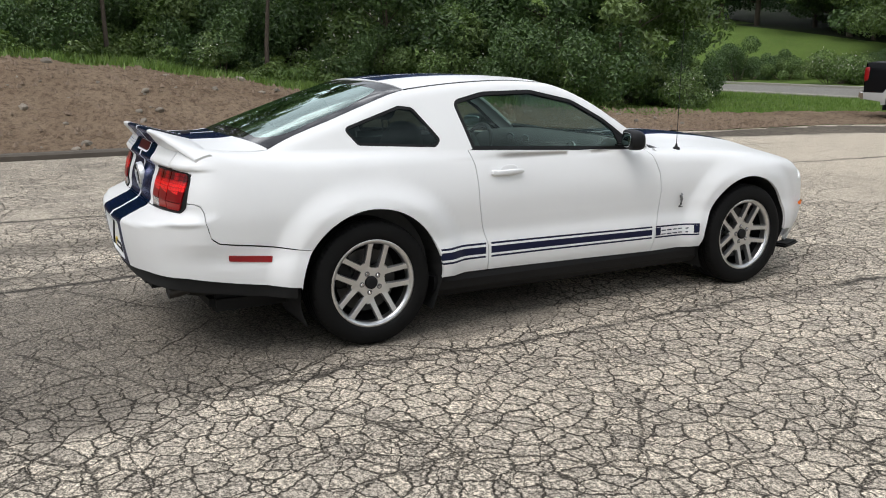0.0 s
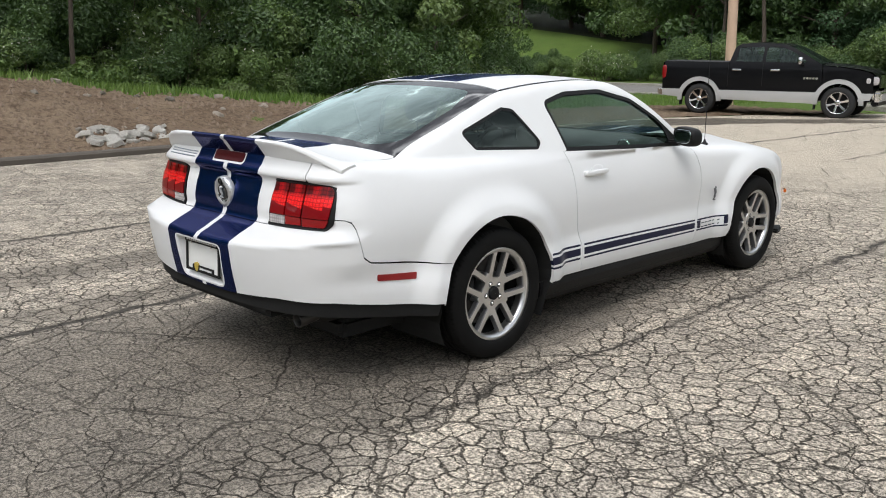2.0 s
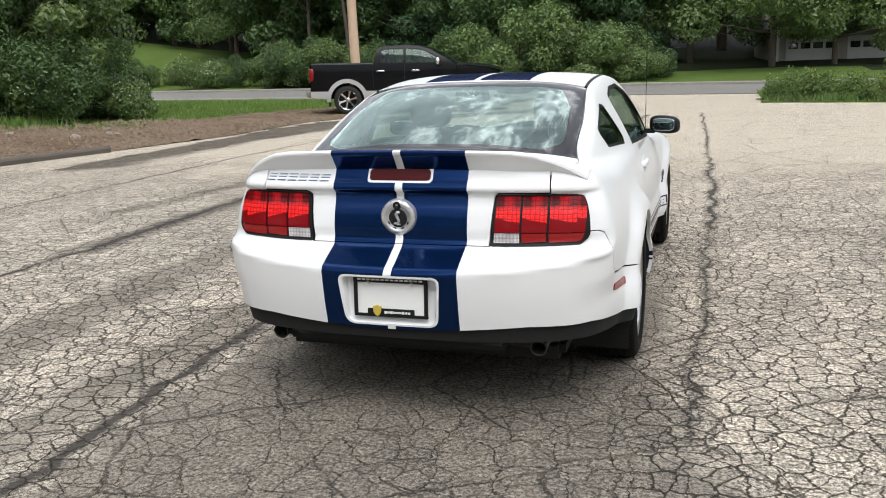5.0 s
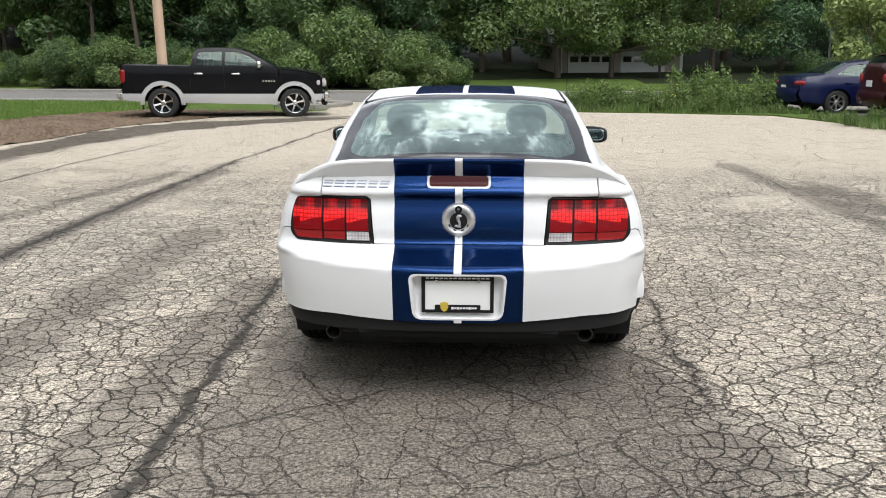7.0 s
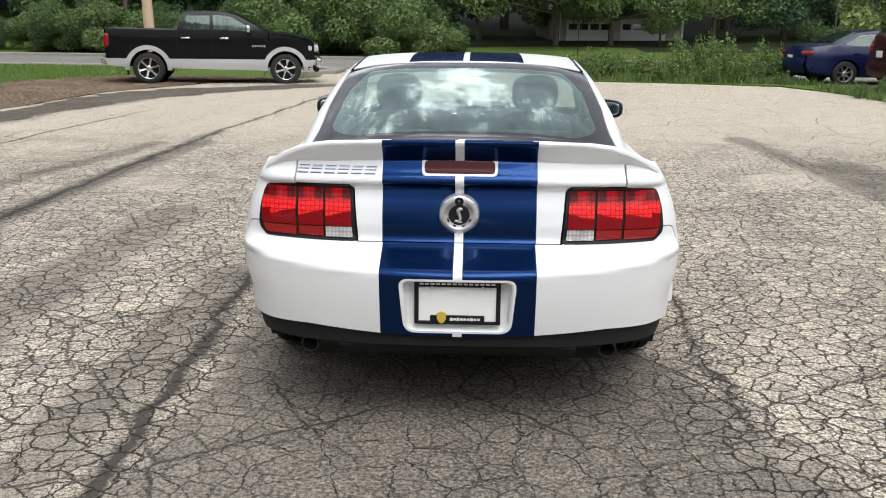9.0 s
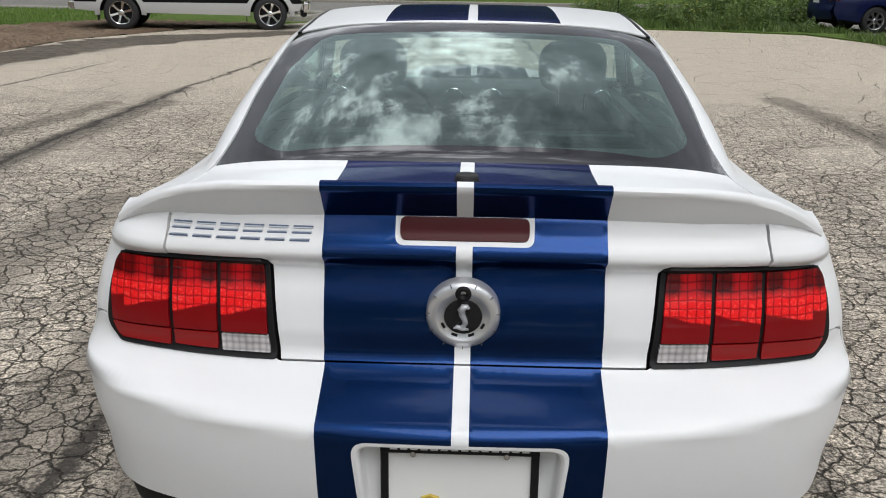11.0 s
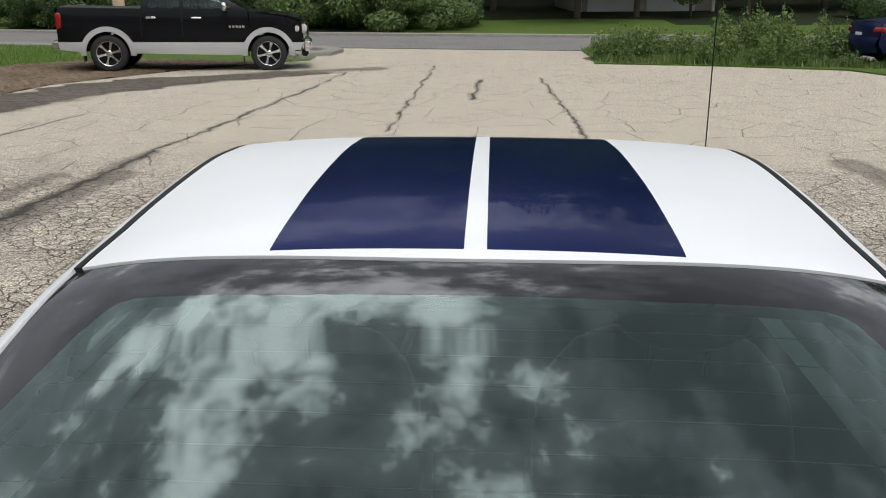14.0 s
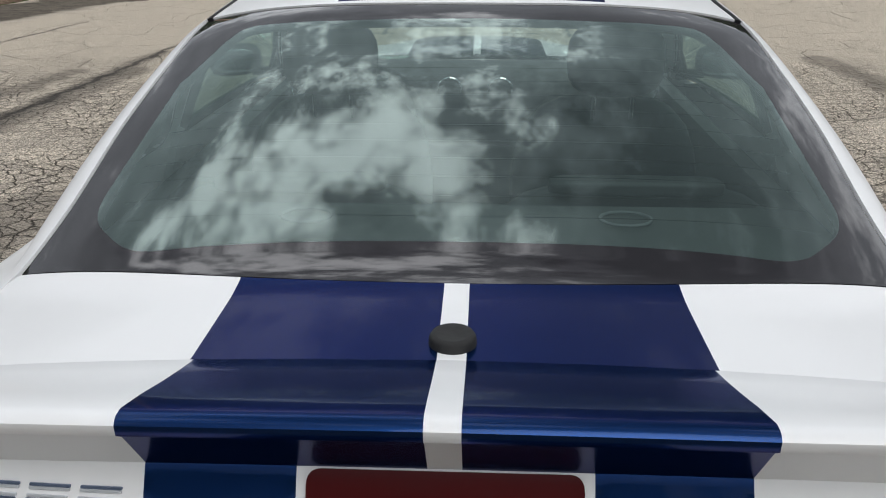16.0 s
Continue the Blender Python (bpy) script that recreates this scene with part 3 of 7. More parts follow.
# behind the street
for k in range(26):
    xx = -52 + 96 * k / 25
    yy = road_y(xx) + 8.2 + g.uniform(24, 34)
    spots.append((xx, yy, ("broad", "pine", "broad", "oak")[k % 4], g.uniform(1.7, 2.05)))
for k in range(14):
    xx = -21 + 18 * k / 13
    spots.append((xx, road_y(xx) + 8.2 + g.uniform(2.5, 5.0), ("bush", "dense", "bush")[k % 3], g.uniform(1.0, 1.5)))
for k in range(12):
    xx = -26 + 26 * k / 11
    spots.append((xx, road_y(xx) + 8.2 + g.uniform(8, 14), ("broad", "pine", "slim", "broad")[k % 4], g.uniform(0.85, 1.1)))
spots += [(-4.2, 38.5, "bush", 1.6), (-7.8, 38.8, "bush", 1.9), (-2.2, 38.2, "bush", 0.9), (-15.7, -0.6, "low", 1.0), (4.0, 42.5, "oak", 0.85), (7.0, 43.6, "oak", 0.72), (9.6, 43.5, "slim", 0.8), (5.2, 52, "broad", 0.9), (13, 46, "oak", 0.7),
          (17.5, 48, "pine", 0.95), (21, 45, "pine", 0.9), (24, 50, "pine", 1.0), (19, 42, "dense", 1.2), (12.9, 25.8, "pale", 0.72), (14.7, 26.6, "pale", 0.82), (16.4, 25.2, "pale", 0.85),
          (-30, 50, "oak", 0.8), (-24, 62, "oak", 0.9), (-38, 58, "broad", 0.9), (-34, 40, "dense", 1.1), (-27, 39.5, "bloom", 1.2)]
# hedge, lawn trees and woods across the street on the left
for k in range(22):
    xx = -72 + 50 * k / 21
    spots.append((xx, road_y(xx) + 8.2 + g.uniform(2.0, 5.0), ("dense", "bush", "bloom", "dense")[k % 4], g.uniform(0.6, 1.0)))
for k in range(20):
    xx = -80 + 58 * k / 19
    spots.append((xx, road_y(xx) + 8.2 + g.uniform(15, 24), ("broad", "oak", "pine", "broad")[k % 4], g.uniform(0.9, 1.25)))
place_all(PLANTS, spots + TALL)
# woods on the near side behind and beside the lot, which close the place
back = []
for k in range(22):
    a = math.pi * (0.98 + 1.02 * k / 21)
    back.append((math.cos(a) * 38, math.sin(a) * 42, ("broad", "oak", "pine")[k % 3], 1.15))
place_all({k: copy_thing(PLANTS[k], pose(0, -60, 0)) for k in ("broad", "oak", "pine")}, back)


def grass_blades(name, spots_fn, count, hgt, label, material=None):
    v = []
    while len(v) < count * 3:
        s = spots_fn()
        if s is None:
            continue
        px, py, pz = s
        a, h, w = rng.uniform(0, 6.28), hgt * rng.uniform(0.5, 1.3), 0.012 + hgt * 0.03
        lx, ly = rng.normal(size=2) * h * 0.3
        v += [(px - math.cos(a) * w, py - math.sin(a) * w, pz), (px + math.cos(a) * w, py + math.sin(a) * w, pz), (px + lx, py + ly, pz + h)]
    f = np.arange(len(v)).reshape(-1, 3)
    return tagged(from_arrays(name, v, f, material or M_BLADE), label, "grass", kind="stuff")


def verge_spot():
    yy = rng.uniform(9, 29.5)
    xx = rng.uniform(-24, edge_x(yy) - (3.2 if yy < 15 else 4.9))
    if yy > road_y(xx) - 0.8 or (yy < 13 and xx < edge_x(yy) - 7):
        return None
    return xx, yy, max(terrain_height(xx, yy), -0.05)


def bank_top_spot():
    yy = rng.uniform(-12, 13)
    xx = edge_x(yy) - rng.normal(5.9, 0.55)
    return xx, yy, bank_height(xx, yy) - 0.03


grass_blades("grass", verge_spot, 26000, 0.10, "short bright green grass verge")
grass_blades("grass", bank_top_spot, 14000, 0.26, "uneven green grass along the bank's crest")

# ---- the white sports coupe ----
# Car frame: rear axle at y = 0, the nose towards +y, x to its right, wheels on z = 0.
def curve_table(ks, vs):
    """A smooth curve through a few (key, value) pairs, for arrays."""
    ks, vs = np.array(ks, float), np.array(vs, float)
    m = np.gradient(vs, ks)

    def at(q):
        q = np.clip(np.asarray(q, float), ks[0], ks[-1])
        i = np.clip(np.searchsorted(ks, q) - 1, 0, len(ks) - 2)
        h = ks[i + 1] - ks[i]
        t = (q - ks[i]) / h
        return (2 * t**3 - 3 * t**2 + 1) * vs[i] + (t**3 - 2 * t**2 + t) * h * m[i] + (3 * t**2 - 2 * t**3) * vs[i + 1] + (t**3 - t**2) * h * m[i + 1]

    return at


def smax(a, b, k):
    h = np.maximum(k - np.abs(a - b), 0) / k
    return np.maximum(a, b) + h * h * k * 0.25


def ease(a, b, v):
    t = np.clip((v - a) / (b - a), 0, 1)
    return t * t * (3 - 2 * t)


WHEEL_Z, ARCH = 0.337, ((0.0, 0.402, 0.052), (2.715, 0.398, 0.042))
side_profile = curve_table([0.15, 0.28, 0.34, 0.42, 0.47, 0.54, 0.62, 0.74, 0.83, 0.90, 0.96, 1.00, 1.05, 1.12],
                           [0.81, 0.838, 0.862, 0.872, 0.870, 0.858, 0.863, 0.866, 0.852, 0.832, 0.808, 0.787, 0.748, 0.66])
side_plan = curve_table([-1.3, -1.1, -0.9, -0.7, -0.4, 0.2, 1.0, 2.2, 2.9, 3.2, 3.45, 3.7], [-0.100, -0.052, -0.021, 0.001, 0.011, 0.012, 0.0, 0.008, 0.0, -0.04, -0.10, -0.2])
tail_profile = curve_table([0.30, 0.42, 0.55, 0.648, 0.666, 0.673, 0.682, 0.708, 0.732, 0.747, 0.762, 0.82, 0.88, 0.945, 0.958, 0.970, 1.03, 1.10],
                           [-1.095, -1.118, -1.142, -1.153, -1.1545, -1.1515, -1.142, -1.088, -1.043, -1.013, -0.996, -0.988, -0.975, -0.953, -0.952, -0.971, -0.946, -0.917])
nose_profile = curve_table([0.15, 0.3, 0.5, 0.65, 0.75, 0.85, 0.95], [3.55, 3.62, 3.68, 3.655, 3.59, 3.48, 3.3])
deck_profile = curve_table([-1.25, -0.95, -0.75, -0.55, -0.2, 0.6, 1.5, 1.95, 2.15, 2.5, 2.9, 3.2, 3.45, 3.7], [1.055, 1.080, 1.085, 1.089, 1.08, 1.06, 1.04, 0.995, 0.982, 0.968, 0.93, 0.88, 0.815, 0.72])
deck_crown = curve_table([-1.2, -0.9, -0.6, 0.2, 1.6, 2.1, 2.8, 3.4], [0.015, 0.04, 0.11, 0.10, 0.09, 0.095, 0.11, 0.13])
roof_profile = curve_table([-0.8, -0.56, -0.2, 0.1, 0.29, 0.5, 0.8, 1.1, 1.30, 1.5, 1.75, 2.0, 2.3], [1.0, 1.086, 1.213, 1.312, 1.367, 1.389, 1.397, 1.388, 1.367, 1.295, 1.155, 0.99, 0.78])
cabin_plan = curve_table([-0.8, -0.46, -0.1, 0.3, 0.7, 1.2, 1.6, 2.0], [-0.125, -0.085, -0.035, -0.008, 0.010, 0.022, 0.012, -0.03])


def lower_body(x, y, z):
    w = side_profile(z) + side_plan(y) - 0.22 * np.clip(0.62 - z, 0, 0.3) * ease(-0.45, -0.95, y)
    for wy, radius, reach in ARCH:
        r = np.hypot(y - wy, z - WHEEL_Z)
        w = w + reach * ease(radius + 0.185, radius + 0.045, r) * ease(0.95, 0.7, z)
    fs = x - w
    low = ease(0.76, 0.70, z)
    fr = tail_profile(z - 0.085 * x**2 * low) + (0.20 + 0.13 * low) * x**4 + 0.05 * low * x**2 - y
    ff = y - (nose_profile(z) - 0.24 * x**2 - 0.14 * x**4)
    bulge = 0.022 * np.exp(-((x / 0.36) ** 6)) * ease(2.1, 2.5, y) * ease(3.45, 3.1, y)
    ft = z - (deck_profile(y) + bulge - deck_crown(y) * x**2)
    f = smax(fs, fr, 0.13)
    f = smax(f, ff, 0.22)
    return smax(f, ft, 0.035 + 0.03 * ease(-0.7, -0.4, y))


def cabin(x, y, z):
    g = 0.786 + cabin_plan(y) - 0.42 * (z - 1.0) - 0.30 * np.maximum(z - 1.0, 0) ** 2
    over = z - (roof_profile(y) - 3.0 * np.maximum(-0.8 - y, 0) - (0.06 * x**2 + 0.27 * x**4) * (1 - 0.5 * ease(0.35, 1.1, y)))
    return np.maximum(smax(x - g, over, 0.035), 0.96 - z)


def body(x, y, z):
    return -smax(-lower_body(x, y, z), -cabin(x, y, z), 0.02)


def march(p0, way, far):
    """The outermost crossing of the body's skin along rays."""
    lo, hi = np.zeros(len(p0)), np.full(len(p0), far)
    for _ in range(34):
        mid = (lo + hi) / 2
        q = p0 + way * mid[:, None]
        inside = body(np.abs(q[:, 0]), q[:, 1], q[:, 2]) < 0
        lo, hi = np.where(inside, mid, lo), np.where(inside, hi, mid)
    return p0 + way * lo[:, None]


def skin_normals(p):
    e = 0.004
    g = []
    for k in range(3):
        d = np.zeros(3)
        d[k] = e
        a, b = p + d, p - d
        g.append(body(np.abs(a[:, 0]), a[:, 1], a[:, 2]) - body(np.abs(b[:, 0]), b[:, 1], b[:, 2]))
    g = np.stack(g, 1)
    return g / np.linalg.norm(g, axis=1)[:, None]


# The flank is a ribbon: s runs back along the right side (s = -y), round the corner and across the tail to the middle.
TURN_Y, TURN_X, ARC = -0.70, 0.55, 0.60


def flank(q):
    s, z = q[:, 0], q[:, 1]
    p0 = np.zeros((len(q), 3))
    way = np.zeros((len(q), 3))
    a = np.clip((s + TURN_Y) / ARC, 0, 1) * math.pi / 2
    side, back = s < -TURN_Y, s > -TURN_Y + ARC
    p0[:, 2] = z
    p0[:, 1] = np.where(side, -s, TURN_Y)
    p0[:, 0] = np.where(side, 0.05, np.where(back, TURN_X - (s + TURN_Y - ARC), TURN_X))
    way[:, 0], way[:, 1] = np.cos(a), -np.sin(a)
    p = march(p0, way, 1.2)
    return p, skin_normals(p)


def top(q):
    p0 = np.stack([q[:, 0], q[:, 1], np.full(len(q), 0.55)], 1)
    p = march(p0, np.tile((0.0, 0.0, 1.0), (len(q), 1)), 1.0)
    return p, skin_normals(p)


TAIL_X = {}
TAIL_S = np.linspace(0.6, -TURN_Y + ARC + TURN_X, 240)


def tail_s(x, z):
    """Where on the ribbon the tail has this x at this height."""
    z = round(z, 4)
    if z not in TAIL_X:
        TAIL_X[z] = -flank(np.stack([TAIL_S, np.full(240, z)], 1))[0][:, 0]
    return float(np.interp(-x, TAIL_X[z], TAIL_S))


def rounded(points, radius, n=5):
    """A closed outline with rounded corners."""
    out = []
    pts = [Vector(p[:2]) for p in points]
    for i, p in enumerate(pts):
        a, b = pts[i - 1] - p, pts[(i + 1) % len(pts)] - p
        r = points[i][2] if len(points[i]) > 2 else radius
        if r <= 0:
            out.append(tuple(p))
            continue
        half = math.acos(max(-1, min(1, a.normalized().dot(b.normalized())))) / 2
        d = min(r / max(0.05, math.tan(half)), a.length * 0.48, b.length * 0.48)
        p0, p1 = p + a.normalized() * d, p + b.normalized() * d
        for k in range(n + 1):
            t = k / n
            out.append(tuple(p0 * (1 - t) ** 2 + p * 2 * t * (1 - t) + p1 * t * t))
    return out


def dense(points, step, closed=True):
    pts = np.array(points, float)
    out = []
    n = len(pts)
    for i in range(n if closed else n - 1):
        a, b = pts[i], pts[(i + 1) % n]
        k = max(1, int(math.ceil(np.linalg.norm(b - a) / step)))
        out += [a + (b - a) * j / k for j in range(k)]
    if not closed:
        out.append(pts[-1])
    return np.array(out)


def inside(q, loop):
    x, y = q[:, 0], q[:, 1]
    hit = np.zeros(len(q), bool)
    a, b = loop, np.roll(loop, -1, 0)
    for (x0, y0), (x1, y1) in zip(a, b):
        if y0 == y1:
            continue
        c = (y0 > y) != (y1 > y)
        hit ^= c & (x < (x1 - x0) * (y - y0) / (y1 - y0) + x0)
    return hit


def patch_arrays(to3d, outline, holes=(), regions=(), step=0.025, offset=0.0, fold=0.018, grid=(1.0, 1.0)):
    """A piece of the skin cut to an outline, with holes and painted regions and a folded-in edge."""
    from_cdt = mathutils_cdt
    loops = [dense(outline, step)] + [dense(h, step) for h in holes]
    lines = [dense(r, step) for r, _ in regions]
    pts, edges = [], []
    for lp in loops + lines:
        b = len(pts)
        pts += [tuple(p) for p in lp]
        edges += [(b + i, b + (i + 1) % len(lp)) for i in range(len(lp))]
    lo, hi = loops[0].min(0), loops[0].max(0)
    gx, gy = np.arange(lo[0] + step * 0.37, hi[0], step * grid[0]), np.arange(lo[1] + step * 0.41, hi[1], step * grid[1])
    g = np.stack(np.meshgrid(gx, gy), -1).reshape(-1, 2)
    keep = inside(g, loops[0])
    for h in loops[1:]:
        keep &= ~inside(g, h)
    g = g[keep]
    if len(g):
        near = np.array([p for p in pts])
        d = np.full(len(g), 9.0)
        for c in range(0, len(near), 200):
            d = np.minimum(d, np.sqrt(((g[:, None] - near[None, c:c + 200]) ** 2).sum(-1)).min(1))
        g = g[d > step * 0.45 * min(grid)]
    pts += [tuple(p) for p in g]
    v, e, f, *_ = from_cdt([Vector(p) for p in pts], edges, [], 0, 1e-6)
    q = np.array([tuple(p) for p in v])
    f = np.array([tuple(t) for t in f])
    c = q[f].mean(1)
    keep = inside(c, loops[0])
    for h in loops[1:]:
        keep &= ~inside(c, h)
    f, c = f[keep], c[keep]
    mat = np.zeros(len(f), int)
    for lp, (_, m) in zip(lines, regions):
        mat[inside(c, lp)] = m
    p, n = to3d(q)
    p = p + n * offset
    a = np.cross(p[f[:, 1]] - p[f[:, 0]], p[f[:, 2]] - p[f[:, 0]])
    flip = (a * n[f].mean(1)).sum(1) < 0
    f[flip] = f[flip][:, ::-1]
    # fold the edge inwards
    cnt = {}
    for t, m in zip(f, mat):
        for i in range(3):
            k = (t[i], t[(i + 1) % 3])
            cnt[k] = m
    rim = [(k, m) for k, m in cnt.items() if (k[1], k[0]) not in cnt]
    faces = [tuple(t) for t in f]
    mats = list(mat)
    if fold:
        base = len(p)
        ids = {}
        ev, en = [], []

        def edge_vert(i, deep, n_in):
            ids_key = (i, deep, len(ev))
            ev.append(p[i] - n[i] * (fold if deep else 0.0))
            en.append(n_in)
            return base + len(ev) - 1

        for (i, j), m in rim:
            along = p[j] - p[i]
            out = np.cross(along, n[i])
            out = out / max(1e-9, np.linalg.norm(out))
            a0, b0, b1, a1 = edge_vert(i, 0, out), edge_vert(j, 0, out), edge_vert(j, 1, out), edge_vert(i, 1, out)
            faces += [(b0, a0, a1), (b0, a1, b1)]
            mats += [m, m]
        if ev:
            p, n = np.vstack([p, ev]), np.vstack([n, en])
    return p, n, faces, mats


from mathutils.geometry import delaunay_2d_cdt as mathutils_cdt


def skin_object(name, pieces, materials, parent, mirror=False, label="", only_left=False):
    """Joins pieces of skin into one mesh with the true normals; mirror adds the other half, only_left gives the left side's twin."""
    P, N, F, M = [], [], [], []
    for p, n, f, m in pieces:
        for flip in ((True,) if only_left else (False, True) if mirror else (False,)):
            b = sum(len(a) for a in P)
            if flip:
                P.append(p * (-1, 1, 1))
                N.append(n * (-1, 1, 1))
                F += [(b + t[2], b + t[1], b + t[0]) for t in f]
            else:
                P.append(p)
                N.append(n)
                F += [(b + t[0], b + t[1], b + t[2]) for t in f]
            M += list(m)
    me = bpy.data.meshes.new(name)
    me.from_pydata(np.vstack(P).tolist(), [], [tuple(map(int, t)) for t in F])
    for m in materials if isinstance(materials, (list, tuple)) else [materials]:
        me.materials.append(m)
    me.polygons.foreach_set("material_index", [int(m) for m in M])
    me.polygons.foreach_set("use_smooth", [True] * len(F))
    me.normals_split_custom_set_from_vertices(np.vstack(N).tolist())
    ob = new(name, me)
    ob.parent = parent
    if label:
        tagged(ob, label)
    return ob


def both_sides(name, pieces, materials, parent, label=""):
    return [skin_object(name, pieces, materials, parent, False, label), skin_object(name, pieces, materials, parent, False, label, True)]


M_WHITE = paint("white_car_paint", (0.79, 0.79, 0.79), 0.4, coat=0.2, spec=0.2)
M_BLUE = paint("dark_blue_stripe_paint", (0.0052, 0.0240, 0.092), 0.26, 0.75, 0.16, 0.22, (0.12, 0.20, 0.46))
M_NAVY = paint("navy_vinyl_stripe", (0.004, 0.007, 0.034), 0.35, 0.0, 0.15, 0.2)
M_BLACK = plain("black_plastic_trim", (0.007, 0.007, 0.0075), 0.55, vary=0.2, fine=200, bump=0.1)
M_BLACK.node_tree.nodes["Principled BSDF"].inputs["Specular IOR Level"].default_value = 0.25
M_RUBBER = plain("black_rubber", (0.016, 0.016, 0.016), 0.75, vary=0.25, scale=14, fine=90, bump=0.25)
M_FRIT = Nodes("black_glass_border").set(Base_Color=(0.020, 0.018, 0.020), Roughness=0.03, Specular_IOR_Level=0.6).m
M_CHROME = plain("bright_chrome", (0.75, 0.75, 0.76), 0.12, 1.0, vary=0.05)
M_ALLOY = plain("machined_alloy", (0.66, 0.66, 0.66), 0.32, 1.0, vary=0.1, scale=12)
M_DARKALLOY = plain("grey_painted_alloy", (0.20, 0.20, 0.205), 0.42, 0.7, vary=0.12)
M_DARK = plain("dark_underside", (0.008, 0.008, 0.008), 0.9, vary=0.3)
M_SEAT = plain("charcoal_leather", (0.035, 0.035, 0.036), 0.55, vary=0.15, scale=9, fine=160)
M_CABIN = plain("charcoal_cabin_trim", (0.075, 0.075, 0.076), 0.75, vary=0.15, scale=7, fine=180)


def glass_material(name, tint, gloss_gain=1.3, dust=0.0):
    """Tinted pane with a Fresnel mirror and, where it is dirty, a thin film of dust, which also adds haze to lift the
    dark cabin behind.
    """
    n = Nodes(name)
    n.t.nodes.remove(n.b)
    clear = n.add("BsdfTransparent", {"Color": tint})
    gloss = n.add("BsdfGlossy", {"Color": (0.84, 1.0, 0.95), "Roughness": 0.008})
    # greenish film: dust, and haze added to brighten what shows through the pane
    film = n.add("BsdfDiffuse", {"Color": (0.56, 0.72, 0.68)})
    spread = n.math("MULTIPLY", n.ramp(n.noise(n.coords(), 2.5, 5, 0.6), 0.2, 0.8, (0.75, 0.75, 0.75), (1.25, 1.25, 1.25)), dust)
    body = n.add("MixShader", {0: spread, 1: clear.outputs[0], 2: film.outputs[0]})
    away = n.add("LayerWeight", {"Blend": 0.5}).outputs["Facing"]
    fr = n.math("ADD", 0.043, n.math("MULTIPLY", n.math("POWER", away, 5.0), 0.957))
    mixed = n.add("MixShader", {0: n.math("MULTIPLY", fr, gloss_gain, True), 1: body.outputs[0], 2: gloss.outputs[0]})
    n.t.links.new(mixed.outputs[0], n.t.nodes["Material Output"].inputs["Surface"])
    return n.m


M_GLASS = glass_material("green_tinted_glass", (0.48, 0.60, 0.55), gloss_gain=0.9)
M_SCREEN = glass_material("clear_screen_glass", (0.84, 0.90, 0.87), gloss_gain=1.4)
M_REARGLASS = glass_material("green_tinted_rear_glass", (0.60, 0.72, 0.69), gloss_gain=2.3, dust=0.032)


def lens_material(name, color, cells):
    n = Nodes(name)
    c = n.coords()
    v = n.add("TexVoronoi", {"Vector": c, "Scale": cells, "Randomness": 0.1}, feature="F1")
    col = n.mix(n.ramp(v.outputs["Distance"], 0.1, 0.75), tuple(min(1, q * 1.25) for q in color), tuple(q * 0.45 for q in color))
    n.set(Base_Color=col, Roughness=0.12, Coat_Weight=1.0, Coat_Roughness=0.02)
    n.bump(v.outputs["Distance"], 0.5, 0.004)
    return n.m




